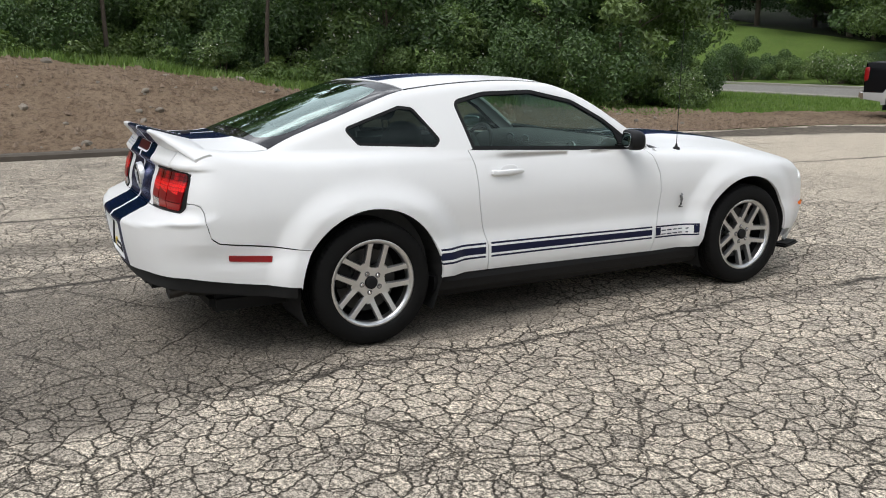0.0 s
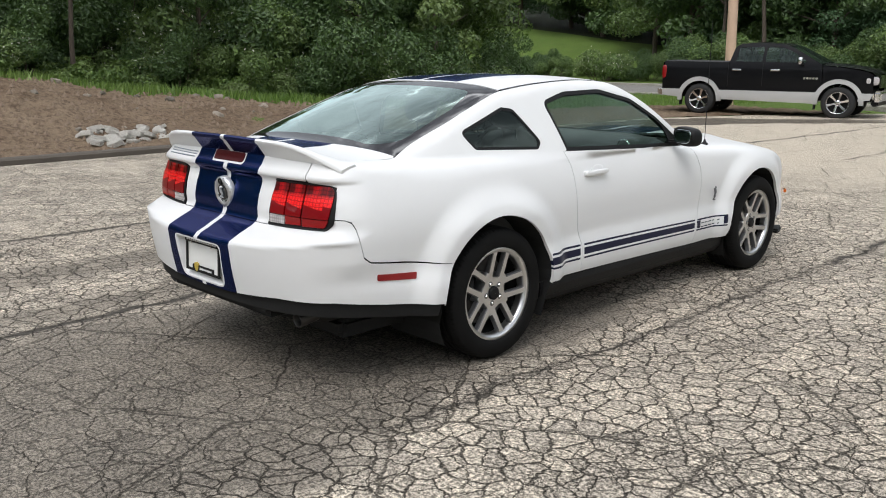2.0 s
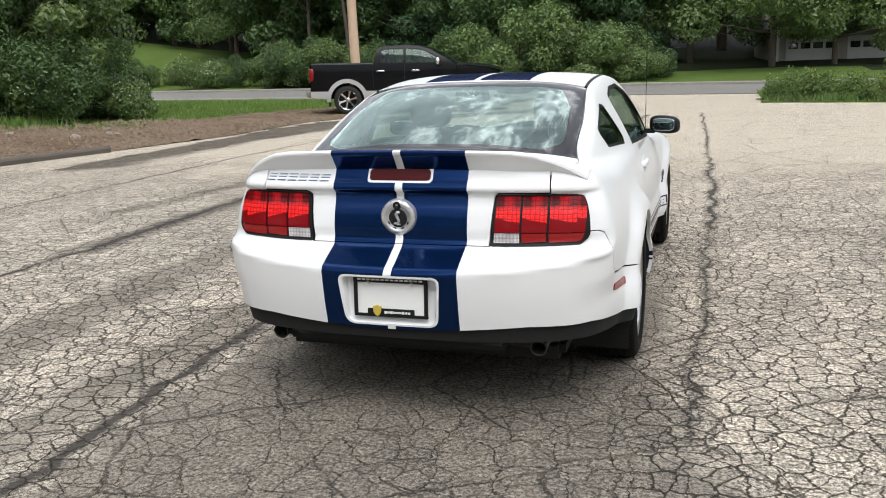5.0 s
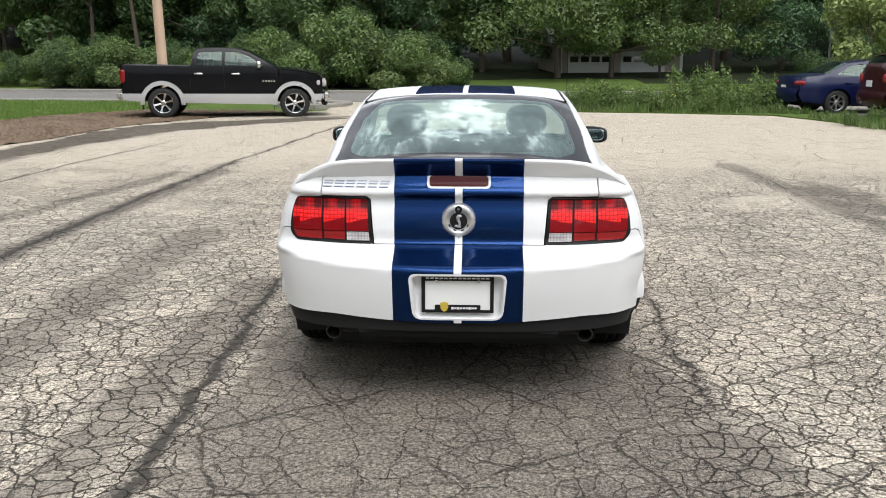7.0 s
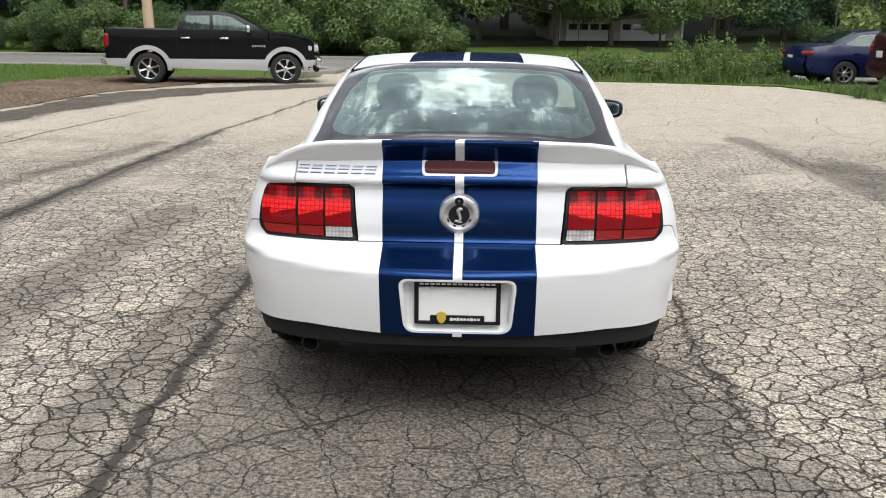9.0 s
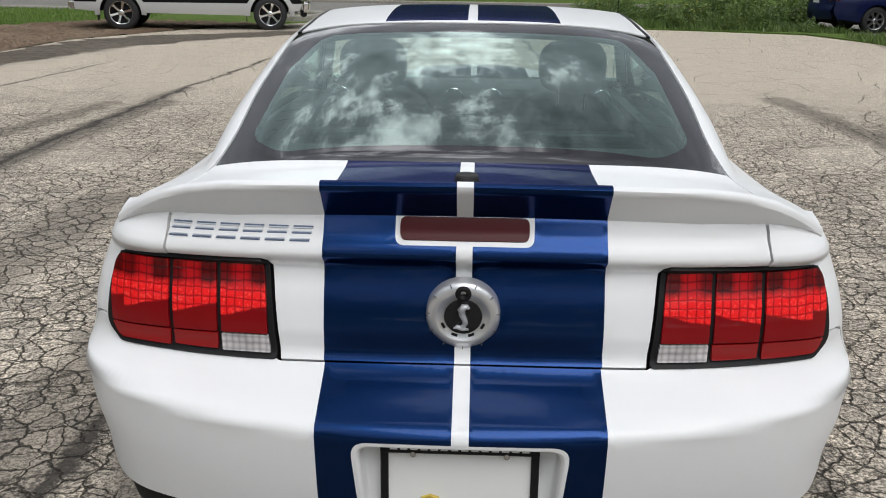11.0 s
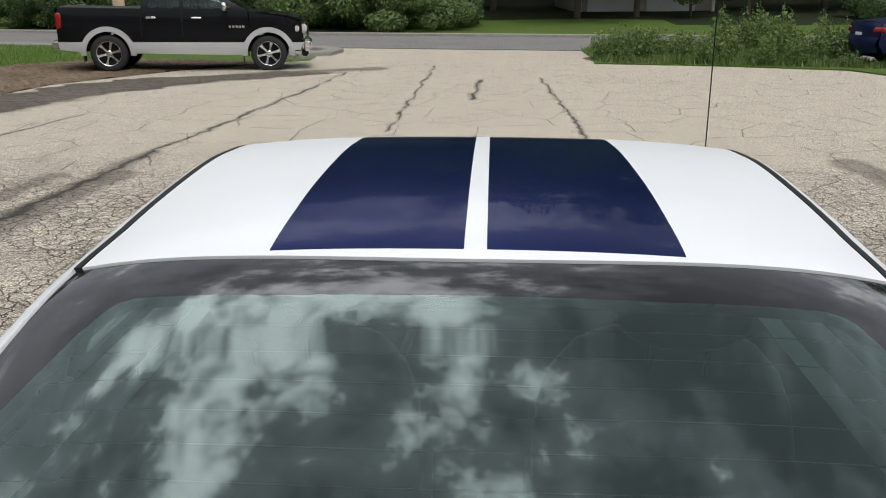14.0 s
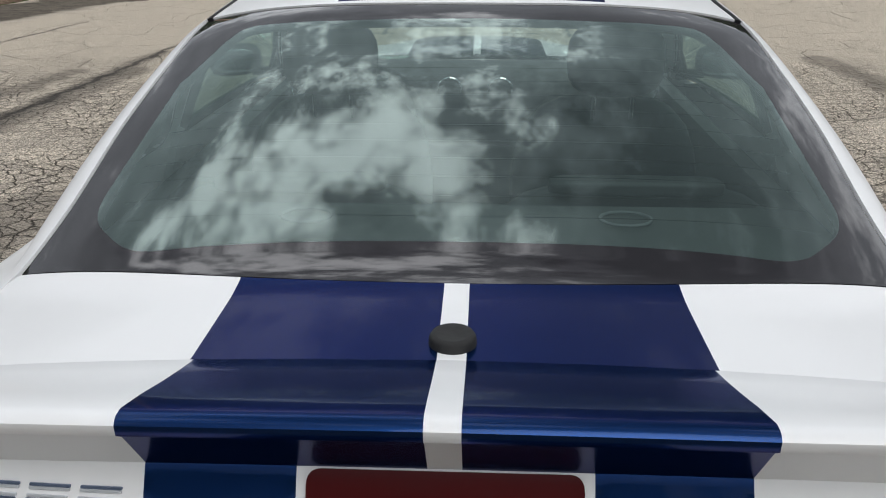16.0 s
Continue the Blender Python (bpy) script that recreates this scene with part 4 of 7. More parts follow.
def red_lamp_material():
    """Red lens over three reflectors, their gleam painted into the colour: a dim top with a dark bulb, a bright band of
    facets and a smooth deep red foot.
    """
    n = Nodes("red_lens_painted_glints")
    c = n.coords()
    sep = n.add("SeparateXYZ", {"Vector": c})
    z = sep.outputs["Z"]
    x = n.math("ABSOLUTE", sep.outputs["X"])
    wave = n.math("MULTIPLY", n.math("SUBTRACT", n.noise(c, 26, 2), 0.5), 0.10)
    u = n.math("FRACT", n.math("MULTIPLY", n.math("SUBTRACT", x, 0.4), 9.3))
    h = n.math("ADD", n.math("MULTIPLY", n.math("SUBTRACT", z, 0.815), 7.14), wave)
    foot = n.math("SUBTRACT", 0.40, n.math("MULTIPLY", u, 0.16))
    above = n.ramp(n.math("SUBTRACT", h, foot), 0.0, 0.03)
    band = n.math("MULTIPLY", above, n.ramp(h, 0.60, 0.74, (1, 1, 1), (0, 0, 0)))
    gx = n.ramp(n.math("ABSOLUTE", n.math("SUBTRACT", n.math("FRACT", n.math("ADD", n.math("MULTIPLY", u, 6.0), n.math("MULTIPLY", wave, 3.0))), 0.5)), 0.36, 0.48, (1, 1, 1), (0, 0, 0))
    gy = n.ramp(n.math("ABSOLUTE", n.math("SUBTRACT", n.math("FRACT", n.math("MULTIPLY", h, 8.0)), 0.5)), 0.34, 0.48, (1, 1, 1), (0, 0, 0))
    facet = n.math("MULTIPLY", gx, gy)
    # glints and the bright band are highlights painted into the base colour
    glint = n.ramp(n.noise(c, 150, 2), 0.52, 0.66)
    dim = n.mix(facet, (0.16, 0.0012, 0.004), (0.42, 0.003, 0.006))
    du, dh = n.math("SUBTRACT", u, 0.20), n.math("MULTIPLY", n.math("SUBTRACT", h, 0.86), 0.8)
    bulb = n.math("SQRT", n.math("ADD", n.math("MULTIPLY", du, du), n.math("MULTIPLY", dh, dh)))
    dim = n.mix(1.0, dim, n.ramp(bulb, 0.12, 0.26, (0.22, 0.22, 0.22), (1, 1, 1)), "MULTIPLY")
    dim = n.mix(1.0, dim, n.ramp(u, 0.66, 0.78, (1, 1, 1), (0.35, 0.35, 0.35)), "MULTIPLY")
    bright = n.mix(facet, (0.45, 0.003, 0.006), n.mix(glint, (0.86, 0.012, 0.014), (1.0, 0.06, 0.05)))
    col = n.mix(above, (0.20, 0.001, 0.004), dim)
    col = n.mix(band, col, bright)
    n.set(Base_Color=col, Roughness=0.3, Specular_IOR_Level=0.2, Coat_Weight=0.25, Coat_Roughness=0.02)
    n.bump(n.math("MULTIPLY", facet, band), 0.3, 0.002)
    return n.m


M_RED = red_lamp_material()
M_RED_DEEP = plain("smooth_red_lens", (0.25, 0.002, 0.004), 0.3, vary=0.15, coat=0.15)
M_CLEAR = lens_material("clear_lens", (0.62, 0.58, 0.58), 70)
M_CHMSL = plain("smoked_red_lens", (0.06, 0.003, 0.004), 0.4, vary=0.2, coat=0.05)
M_CHMSL.node_tree.nodes["Principled BSDF"].inputs["Specular IOR Level"].default_value = 0.15
M_AMBER = plain("amber_lens", (0.75, 0.16, 0.02), 0.15, vary=0.1, coat=1.0)

car = tagged(empty("sports_car"), "white two-door sports coupe with blue racing stripes on cracked asphalt", "car")

# outlines on the flank are given as (y, z)
fl = lambda pts: [(-p[0], *p[1:]) for p in pts]
rail_x = curve_table([-0.62, -0.46, -0.06, 0.34, 0.6, 1.1, 1.39, 1.6, 1.85, 2.0, 2.2, 2.6, 3.0, 3.25, 3.4],
                     [0.725, 0.688, 0.642, 0.614, 0.624, 0.640, 0.646, 0.668, 0.724, 0.755, 0.775, 0.765, 0.72, 0.62, 0.52])
RAIL_Y = np.linspace(3.4, -0.62, 150)
rail_pts, _ = top(np.stack([rail_x(RAIL_Y), RAIL_Y], 1))
rail_z = lambda y: np.interp(-np.asarray(y, float), -RAIL_Y, rail_pts[:, 2])
# from the haunch to the middle of the tail the ribbon's upper edge runs just below the deck
EDGE_S = np.linspace(0.62, -TURN_Y + ARC + TURN_X, 90)
edge_z = np.interp(EDGE_S, [0.62, 0.80, 0.98, 1.2, 1.85], [float(rail_z(-0.62)), 1.010, 1.032, 1.056, 1.064])
edge_pts, _ = flank(np.stack([EDGE_S, edge_z], 1))
S_END = EDGE_S[-1]


def arch_loop(wy, radius, a0, a1, n=26):
    return [(wy + radius * math.cos(math.radians(a0 + (a1 - a0) * k / n)), WHEEL_Z + radius * math.sin(math.radians(a0 + (a1 - a0) * k / n))) for k in range(n + 1)]


# -- door
DOOR_REAR = [(0.625, 0.997), (0.650, 0.92), (0.656, 0.82), (0.660, 0.70), (0.680, 0.58), (0.715, 0.47), (0.718, 0.325)]
DOOR_FRONT = [(1.925, 0.300), (1.935, 0.40), (1.965, 0.55), (1.975, 0.68), (1.965, 0.80), (1.93, 0.90), (1.895, 0.940)]
G = 0.0025
door_outline = fl([(y + G, z) for y, z in DOOR_REAR] + [(y - G, z) for y, z in DOOR_FRONT])
stripe_low = lambda y: 0.400 - 0.018 * (y - 0.4) / 1.9
stripe_high = lambda y: 0.488 - 0.030 * (y - 0.4) / 1.9


def side_stripes(y0, y1):
    """Three bands of the rocker stripe: thin, broad, thin."""
    out = []
    for a, b in ((0.0, 0.13), (0.27, 0.73), (0.87, 1.0)):
        zz = lambda y, t: stripe_low(y) + (stripe_high(y) - stripe_low(y)) * t
        out.append((fl([(y0, zz(y0, a)), (y1, zz(y1, a)), (y1, zz(y1, b)), (y0, zz(y0, b))]), 1))
    return out


doors = both_sides("door", [patch_arrays(flank, door_outline, (), side_stripes(0.735, 1.915), 0.024)], [M_WHITE, M_NAVY], car)

# -- body side with pillars: round the door, the windows and the rear wheel
glass_open = rounded([(0.655, 0.998, 0.01), (0.592, 1.262, 0.05), (0.80, 1.308, 0.25), (1.12, 1.314, 0.25), (1.40, 1.252, 0.2), (1.60, 1.140, 0.12), (1.76, 1.02, 0.1), (1.865, 0.946, 0.005)], 0.05)
quarter_open = rounded([(-0.075, 1.135, 0.03), (-0.005, 1.046, 0.03), (0.435, 1.020, 0.03), (0.475, 1.058, 0.03), (0.345, 1.232, 0.04), (0.265, 1.243, 0.05)], 0.03)
# the outline runs: rail from back to front, down the front pillar, back along the window's upper edge, down the door's rear edge, sill, wheel arch, bumper seam
upper_glass = [p for p in glass_open if p[1] > 0.9465 + 0.0505 * (1.86 - p[0]) / 1.2 + 0.004]
side_outline = [(y, float(rail_z(y))) for y in np.linspace(-0.62, 1.985, 70)] + [(1.955, 0.93), (1.900, 0.940), (1.868, 0.946)] + upper_glass[::-1] + [(0.640, 0.998)]
side_outline += [(y - G, z) for y, z in DOOR_REAR]
side_outline += [(0.40, 0.330)] + arch_loop(0, 0.402, -2, 147)
side_outline += [(p[0], p[1] + G) for p in ((-0.60, 0.598), (-0.80, 0.622), (-0.842, 0.650), (-0.878, 0.775), (-0.900, 0.803))]
flank_side = [(-y, z) for y, z in side_outline]
# the corner part of the quarter panel, up to the lid's seam and round the tail lamp
LID_X = 0.618
corner = [(tail_s(0.80, 0.812), 0.812 + G), (tail_s(0.745, 0.816), 0.816 + G), (tail_s(0.745, 0.95), 0.95), (tail_s(LID_X + G, 0.965), 0.965), (tail_s(LID_X + G, 1.0), 1.0)]
s_lid = tail_s(LID_X + G, 1.034)
corner += [(float(s), float(z)) for s, z in zip(EDGE_S[::-1], edge_z[::-1]) if s < s_lid]
flank_side += corner
stripe_rear = side_stripes(0.385, 0.700)
HOLE_Q = [(-y, z) for y, z in quarter_open]
side_piece = patch_arrays(flank, flank_side, [HOLE_Q], stripe_rear, 0.024, grid=(1.0, 0.6))
# narrow strip on top between the seam of the lid, the rear glass and the ribbon's edge
glass_side = curve_table([-0.50, -0.46, -0.06, 0.336], [0.668, 0.655, 0.622, 0.583])
strip = [(float(rail_x(y)), y) for y in np.linspace(0.34, -0.62, 30)] + [(float(x), float(y)) for x, y, _ in edge_pts if x > LID_X + 0.03 and y < -0.625]
strip += [(0.640, -0.90), (0.672, -0.62), (0.664, -0.475)] + [(float(glass_side(y)) + 0.004, y) for y in np.linspace(-0.455, 0.33, 20)] + [(0.590, 0.34)]
strip_piece = patch_arrays(top, strip, (), (), 0.02)
rail_strip = [(float(rail_x(y)), y) for y in np.linspace(1.25, 0.34, 30)] + [(0.589, 0.342), (0.583, 0.5), (0.586, 0.8), (0.591, 1.1), (0.593, 1.25)]
rail_piece = patch_arrays(top, rail_strip, (), (), 0.02)
both_sides("body_side", [side_piece, strip_piece, rail_piece], [M_WHITE, M_NAVY], car)

# -- front wing
wing = [(y + 0.0, z) for y, z in [(q[0] + G, q[1]) for q in DOOR_FRONT]] + [(1.990, 0.925)] + [(y, float(rail_z(y))) for y in np.linspace(2.0, 3.30, 40)]
wing += [(3.34, 0.62), (3.30, 0.50), (3.22, 0.337)] + arch_loop(2.715, 0.398, 0, 178)[0:] + [(2.30, 0.305)]
wing_piece = patch_arrays(flank, [(-y, z) for y, z in wing], (), side_stripes(1.94, 2.275)[:1] + side_stripes(1.94, 2.275)[2:] + [(fl([(y0, stripe_low(y0) + 0.2 * 0.08), (y1, stripe_low(y1) + 0.2 * 0.08), (y1, stripe_low(y1) + 0.066), (y0, stripe_low(y0) + 0.066)]), 1) for y0, y1 in ((1.945, 1.985), (2.235, 2.275))], 0.024, grid=(1.0, 0.7))
HOOD_X = curve_table([2.0, 2.3, 2.8, 3.2, 3.45], [0.735, 0.70, 0.66, 0.60, 0.50])
wing_top = [(float(rail_x(y)), y) for y in np.linspace(2.0, 3.30, 30)] + [(float(HOOD_X(y)) + 0.003, y) for y in np.linspace(3.30, 2.0, 30)]
both_sides("front_wing", [wing_piece, patch_arrays(top, wing_top, (), (), 0.025)], [M_WHITE, M_NAVY], car)

# -- nose cover (seen from the side only)


def nose(q):
    """The nose in (angle-like t, z): from the side round to the middle."""
    t, z = q[:, 0], q[:, 1]
    a = np.clip(t, 0, 1) * math.pi / 2
    p0 = np.zeros((len(q), 3))
    p0[:, 0] = np.where(t > 1, 0.40 - (t - 1) * 0.5, 0.40)
    p0[:, 1], p0[:, 2] = 3.0, z
    way = np.stack([np.cos(a), np.sin(a), 0 * a], 1)
    p = march(p0, way, 1.2)
    return p, skin_normals(p)


nose_piece = patch_arrays(nose, [(0.50, 0.20), (1.8, 0.20), (1.8, 0.72), (0.72, 0.72), (0.44, 0.66), (0.36, 0.50), (0.30, 0.337), (0.32, 0.24)], (), (), 0.04)
skin_object("front_bumper", [nose_piece], [M_WHITE], car, True)
for side in (1, -1):
    bm = bmesh.new()
    bmesh.ops.create_cube(bm, size=1, matrix=pose(side * 0.815, 3.335, 0.50, 0, 0, side * 32) @ Matrix.Diagonal((0.02, 0.09, 0.028, 1)))
    bmesh.ops.bevel(bm, geom=bm.edges[:], offset=0.006, segments=2, affect="EDGES")
    part("side_marker", bm, M_AMBER, car, "small amber side marker")
    bm = bmesh.new()
    bmesh.ops.create_cube(bm, size=1, matrix=pose(side * 0.80, 3.24, 0.21, 0, 0, side * 20) @ Matrix.Diagonal((0.10, 0.22, 0.03, 1)))
    bmesh.ops.bevel(bm, geom=bm.edges[:], offset=0.012, segments=2, affect="EDGES")
    part("air_dam", bm, M_BLACK, car, "black plastic lip below the nose")

# -- hood, cowl, windscreen, roof, rear glass, boot lid on the upper skin
STRIPES_X = ((-0.288, -0.0158), (0.0158, 0.288))


def stripe_regions(y0, y1, x_in=0.0165, x_out=0.294, m=1):
    return [([(a, y0), (b, y0), (b, y1), (a, y1)], m) for a, b in ((-x_out, -x_in), (x_in, x_out))]


hood = [(float(HOOD_X(y)), y) for y in np.linspace(2.06, 3.45, 24)] + [(-float(HOOD_X(y)), y) for y in np.linspace(3.45, 2.06, 24)]
skin_object("hood", [patch_arrays(top, hood, (), stripe_regions(1.9, 3.6), 0.035)], [M_WHITE, M_BLUE], car)
cowl = [(0.745, 1.90), (0.74, 2.052), (-0.74, 2.052), (-0.745, 1.90), (-0.40, 1.99), (0.0, 2.015), (0.40, 1.99)]
skin_object("cowl", [patch_arrays(top, cowl, (), (), 0.03)], [M_BLACK], car, label="black plastic cowl below the windscreen")
head_y = lambda x: 1.335 - 0.10 * (x / 0.58) ** 2
wind = [(x, float(head_y(x)) + 0.006) for x in np.linspace(-0.604, 0.604, 24)] + [(0.658, 1.60), (0.735, 1.893)] + [(x, 2.008 - 0.115 * (x / 0.735) ** 2) for x in np.linspace(0.70, -0.70, 20)] + [(-0.735, 1.893), (-0.658, 1.60)]
skin_object("windscreen", [patch_arrays(top, wind, (), (), 0.035, -0.004)], [M_SCREEN], car, label="clear windscreen")
for side in (1, -1):
    pil = [(float(rail_x(y)), y) for y in np.linspace(1.25, 1.99, 20)] + [(0.742, 1.90), (0.662, 1.60), (0.595, 1.25)]
    skin_object("front_pillar", [patch_arrays(top, pil, (), (), 0.025)], [M_WHITE], car, False, "", side < 0)
rear_y = lambda x: 0.282 + 0.054 * (x / 0.583) ** 2
roof = [(x, float(rear_y(x)) + 0.004) for x in np.linspace(-0.572, 0.572, 24)] + [(0.566, 0.5), (0.568, 0.8), (0.573, 1.1), (0.577, 1.225)] + [(x, float(head_y(x))) for x in np.linspace(0.572, -0.572, 24)] + [(-0.577, 1.225), (-0.573, 1.1), (-0.568, 0.8), (-0.566, 0.5)]
roof_regions = [([(a, 0.314), (b, 0.314), (b, 1.45), (a, 1.45)], 1) for a, b in STRIPES_X]
skin_object("roof", [patch_arrays(top, roof, (), roof_regions, 0.03)], [M_WHITE, M_BLUE], car)
for side in (1, -1):
    ditch = [(0.574, 0.338), (0.567, 0.5), (0.569, 0.8), (0.574, 1.1), (0.578, 1.235), (0.592, 1.245), (0.590, 1.1), (0.585, 0.8), (0.582, 0.5), (0.588, 0.345)]
    skin_object("roof_moulding", [patch_arrays(top, ditch, (), (), 0.02, 0.001)], [M_BLACK], car, False, "black rubber strip in the roof gutter", side < 0)
base_y = lambda x: -0.566 + 0.105 * (x / 0.655) ** 2
outer = [(x, float(base_y(x))) for x in np.linspace(-0.652, 0.652, 30)] + [(float(glass_side(y)), y) for y in np.linspace(-0.40, 0.31, 16)] + [(x, float(rear_y(x))) for x in np.linspace(0.580, -0.580, 26)] + [(-float(glass_side(y)), y) for y in np.linspace(0.31, -0.40, 16)]
inner = rounded([(-0.480, -0.476, 0.11), (0.480, -0.476, 0.11), (0.580, -0.370, 0.13), (0.550, 0.02, 0.02), (0.540, 0.04, 0.0), (0.500, 0.16, 0.05), (0.470, 0.222, 0.05), (0.25, 0.205, 0.3), (-0.25, 0.205, 0.3), (-0.470, 0.222, 0.05), (-0.500, 0.16, 0.05), (-0.540, 0.04, 0.0), (-0.550, 0.02, 0.02), (-0.580, -0.370, 0.13)], 0.05)
rear_window = empty("rear_window")
rear_window.parent = car
tagged(rear_window, "steep green-tinted rear glass mirroring the cloudy sky")
skin_object("glass_border", [patch_arrays(top, outer, [inner], (), 0.03, -0.003)], [M_FRIT], rear_window, label="black printed glass border")
skin_object("pane", [patch_arrays(top, inner, (), (), 0.04, -0.003, 0.004)], [M_REARGLASS], rear_window)

lid_regions = stripe_regions(-1.3, -0.3)
edge_back = [(float(x), float(y)) for x, y, _ in edge_pts if x < LID_X]
lid_top = [(x, float(base_y(x)) - 0.006) for x in np.linspace(-0.650, 0.650, 30)] + [(0.661, -0.48), (0.668, -0.62), (0.637, -0.90)] + edge_back + [(-x, y) for x, y in edge_back[::-1][1:]] + [(-0.637, -0.90), (-0.668, -0.62), (-0.661, -0.48)]
lid_pieces = [patch_arrays(top, lid_top, (), lid_regions, 0.03)]
# upright face of the lid
LID_LOW = 0.760
face = [(tail_s(LID_X - G, z), z) for z in (1.0, 0.97)] + [(tail_s(0.415, 0.97), 0.97), (tail_s(0.395, 0.95), 0.95), (tail_s(0.378, LID_LOW), LID_LOW), (S_END, LID_LOW)] + [(float(s), float(z)) for s, z in zip(EDGE_S[::-1], edge_z[::-1]) if s > s_lid + 0.006]
s_out, s_in = tail_s(0.288, 0.95), tail_s(0.0165, 0.95)
face_regions = [([(s_out, 0.7), (s_in, 0.7), (s_in, 1.2), (s_out, 1.2)], 1), (rounded([(tail_s(0.141, 1.0), 1.005), (S_END + 0.05, 1.005), (S_END + 0.05, 1.1), (tail_s(0.141, 1.0), 1.1)], 0.018), 0), ([(s_out - 0.3, 1.0595), (S_END + 0.05, 1.0595), (S_END + 0.05, 1.2), (s_out - 0.3, 1.2)], 0)]
face_piece = patch_arrays(flank, face, (), face_regions, 0.02)
lid = empty("boot_lid")
lid.parent = car
skin_object("lid_skin", lid_pieces, [M_WHITE, M_BLUE], lid)
skin_object("lid_face", [face_piece], [M_WHITE, M_BLUE], lid, True)
tagged(lid, "white boot lid with twin blue stripes")

# -- rear bumper
low_edge = lambda s: float(np.interp(s, [0.38, 0.70, 1.0, 1.30, 1.60, 1.85], [0.372, 0.415, 0.452, 0.458, 0.436, 0.430]))
bump_top = [(S_END, 0.7572), (tail_s(0.38, 0.7565), 0.7565), (tail_s(0.39, 0.7605), 0.7605), (tail_s(0.70, 0.768), 0.768), (tail_s(0.752, 0.79), 0.790), (tail_s(0.752, 0.815), 0.812), (tail_s(0.80, 0.812), 0.811)]
bump_top += [(-p[0], p[1] - G) for p in ((-0.900, 0.801), (-0.880, 0.773), (-0.844, 0.648), (-0.80, 0.618), (-0.60, 0.593), (-0.345, 0.557))]
arch_back = [(-p[0], p[1]) for p in arch_loop(0, 0.402, 147, 176, 8)]
bump_low = [(s, low_edge(s)) for s in np.linspace(0.405, S_END, 40)]
PLATE_TOP, PLATE_LOW = 0.652, 0.452
plate_hole = rounded([(S_END + 0.2, PLATE_TOP, 0), (tail_s(0.208, 0.6), PLATE_TOP, 0.03), (tail_s(0.190, 0.5), PLATE_LOW, 0.045), (S_END + 0.2, PLATE_LOW, 0)], 0.03, 8)
plate_edge = [p for p in plate_hole if p[0] < S_END]
bumper_outline = bump_top + arch_back + bump_low[:-1] + [(S_END, low_edge(S_END)), (S_END, PLATE_LOW)] + plate_edge[::-1] + [(S_END, PLATE_TOP)]
sb_out, sb_in = tail_s(0.285, 0.6), tail_s(0.0170, 0.6)
bumper = empty("rear_bumper")
bumper.parent = car
skin_object("bumper_skin", [patch_arrays(flank, bumper_outline, (), [([(sb_out, 0.3), (sb_in, 0.3), (sb_in, 0.9), (sb_out, 0.9)], 1), (rounded([(tail_s(0.216, 0.6), PLATE_TOP + 0.008, 0.034), (S_END + 0.05, PLATE_TOP + 0.008, 0), (S_END + 0.05, PLATE_LOW - 0.008, 0), (tail_s(0.198, 0.5), PLATE_LOW - 0.008, 0.05)], 0.03), 0)], 0.02, fold=0.008)], [M_WHITE, M_BLUE], bumper, True)
tagged(bumper, "white rear bumper with blue stripes and a number plate recess")

# -- lamps, trim, wheels and cabin of the coupe
tp = lambda pts: [(tail_s(p[0], p[1]), *p[1:]) for p in pts]


def group_under(name, parent, label=""):
    ob = empty(name)
    ob.parent = parent
    return tagged(ob, label) if label else ob


def box_bm(size, m, bevel=0.0, seg=2, bm=None):
    bm = bm or bmesh.new()
    made = bmesh.ops.create_cube(bm, size=1, matrix=m @ Matrix.Diagonal((*size, 1)))
    if bevel:
        es = {e for v in made["verts"] for e in v.link_edges}
        bmesh.ops.bevel(bm, geom=list(es), offset=bevel, segments=seg, affect="EDGES")
    return bm


def lathe(profile, n=48, axis="x", bm=None, m=None, cap=False):
    """A turned body from (along, radius) pairs about the x or z axis."""
    bm = bm or bmesh.new()
    rings = []
    for a, r in profile:
        ring = []
        for k in range(n):
            t = 2 * math.pi * k / n
            p = Vector((a, r * math.cos(t), r * math.sin(t))) if axis == "x" else Vector((r * math.cos(t), r * math.sin(t), a))
            ring.append(bm.verts.new(m @ p if m else p))
        rings.append(ring)
    for q0, q1 in zip(rings, rings[1:]):
        for k in range(n):
            bm.faces.new((q0[k], q0[(k + 1) % n], q1[(k + 1) % n], q1[k]))
    for end in (rings[0], rings[-1][::-1]):
        if cap:
            bm.faces.new(end)
    bmesh.ops.recalc_face_normals(bm, faces=bm.faces)
    return bm


def tube(points, radius, n=8, bm=None, taper=None, closed=False):
    """A round bar along points."""
    bm = bm or bmesh.new()
    pts = [Vector(p) for p in points]
    rings = []
    up = Vector((0.13, 0.2, 1)).normalized()
    for i, p in enumerate(pts):
        a = pts[i - 1] if i or closed else pts[0]
        b = pts[(i + 1) % len(pts)] if i < len(pts) - 1 or closed else pts[-1]
        d = (b - a).normalized()
        u = d.cross(up).normalized()
        v = d.cross(u)
        r = radius if taper is None else radius * taper[i]
        rings.append([bm.verts.new(p + (u * math.cos(2 * math.pi * k / n) + v * math.sin(2 * math.pi * k / n)) * r) for k in range(n)])
    pairs = list(zip(rings, rings[1:])) + ([(rings[-1], rings[0])] if closed else [])
    for q0, q1 in pairs:
        for k in range(n):
            bm.faces.new((q0[k], q0[(k + 1) % n], q1[(k + 1) % n], q1[k]))
    if not closed:
        bm.faces.new(rings[0][::-1])
        bm.faces.new(rings[-1])
    return bm


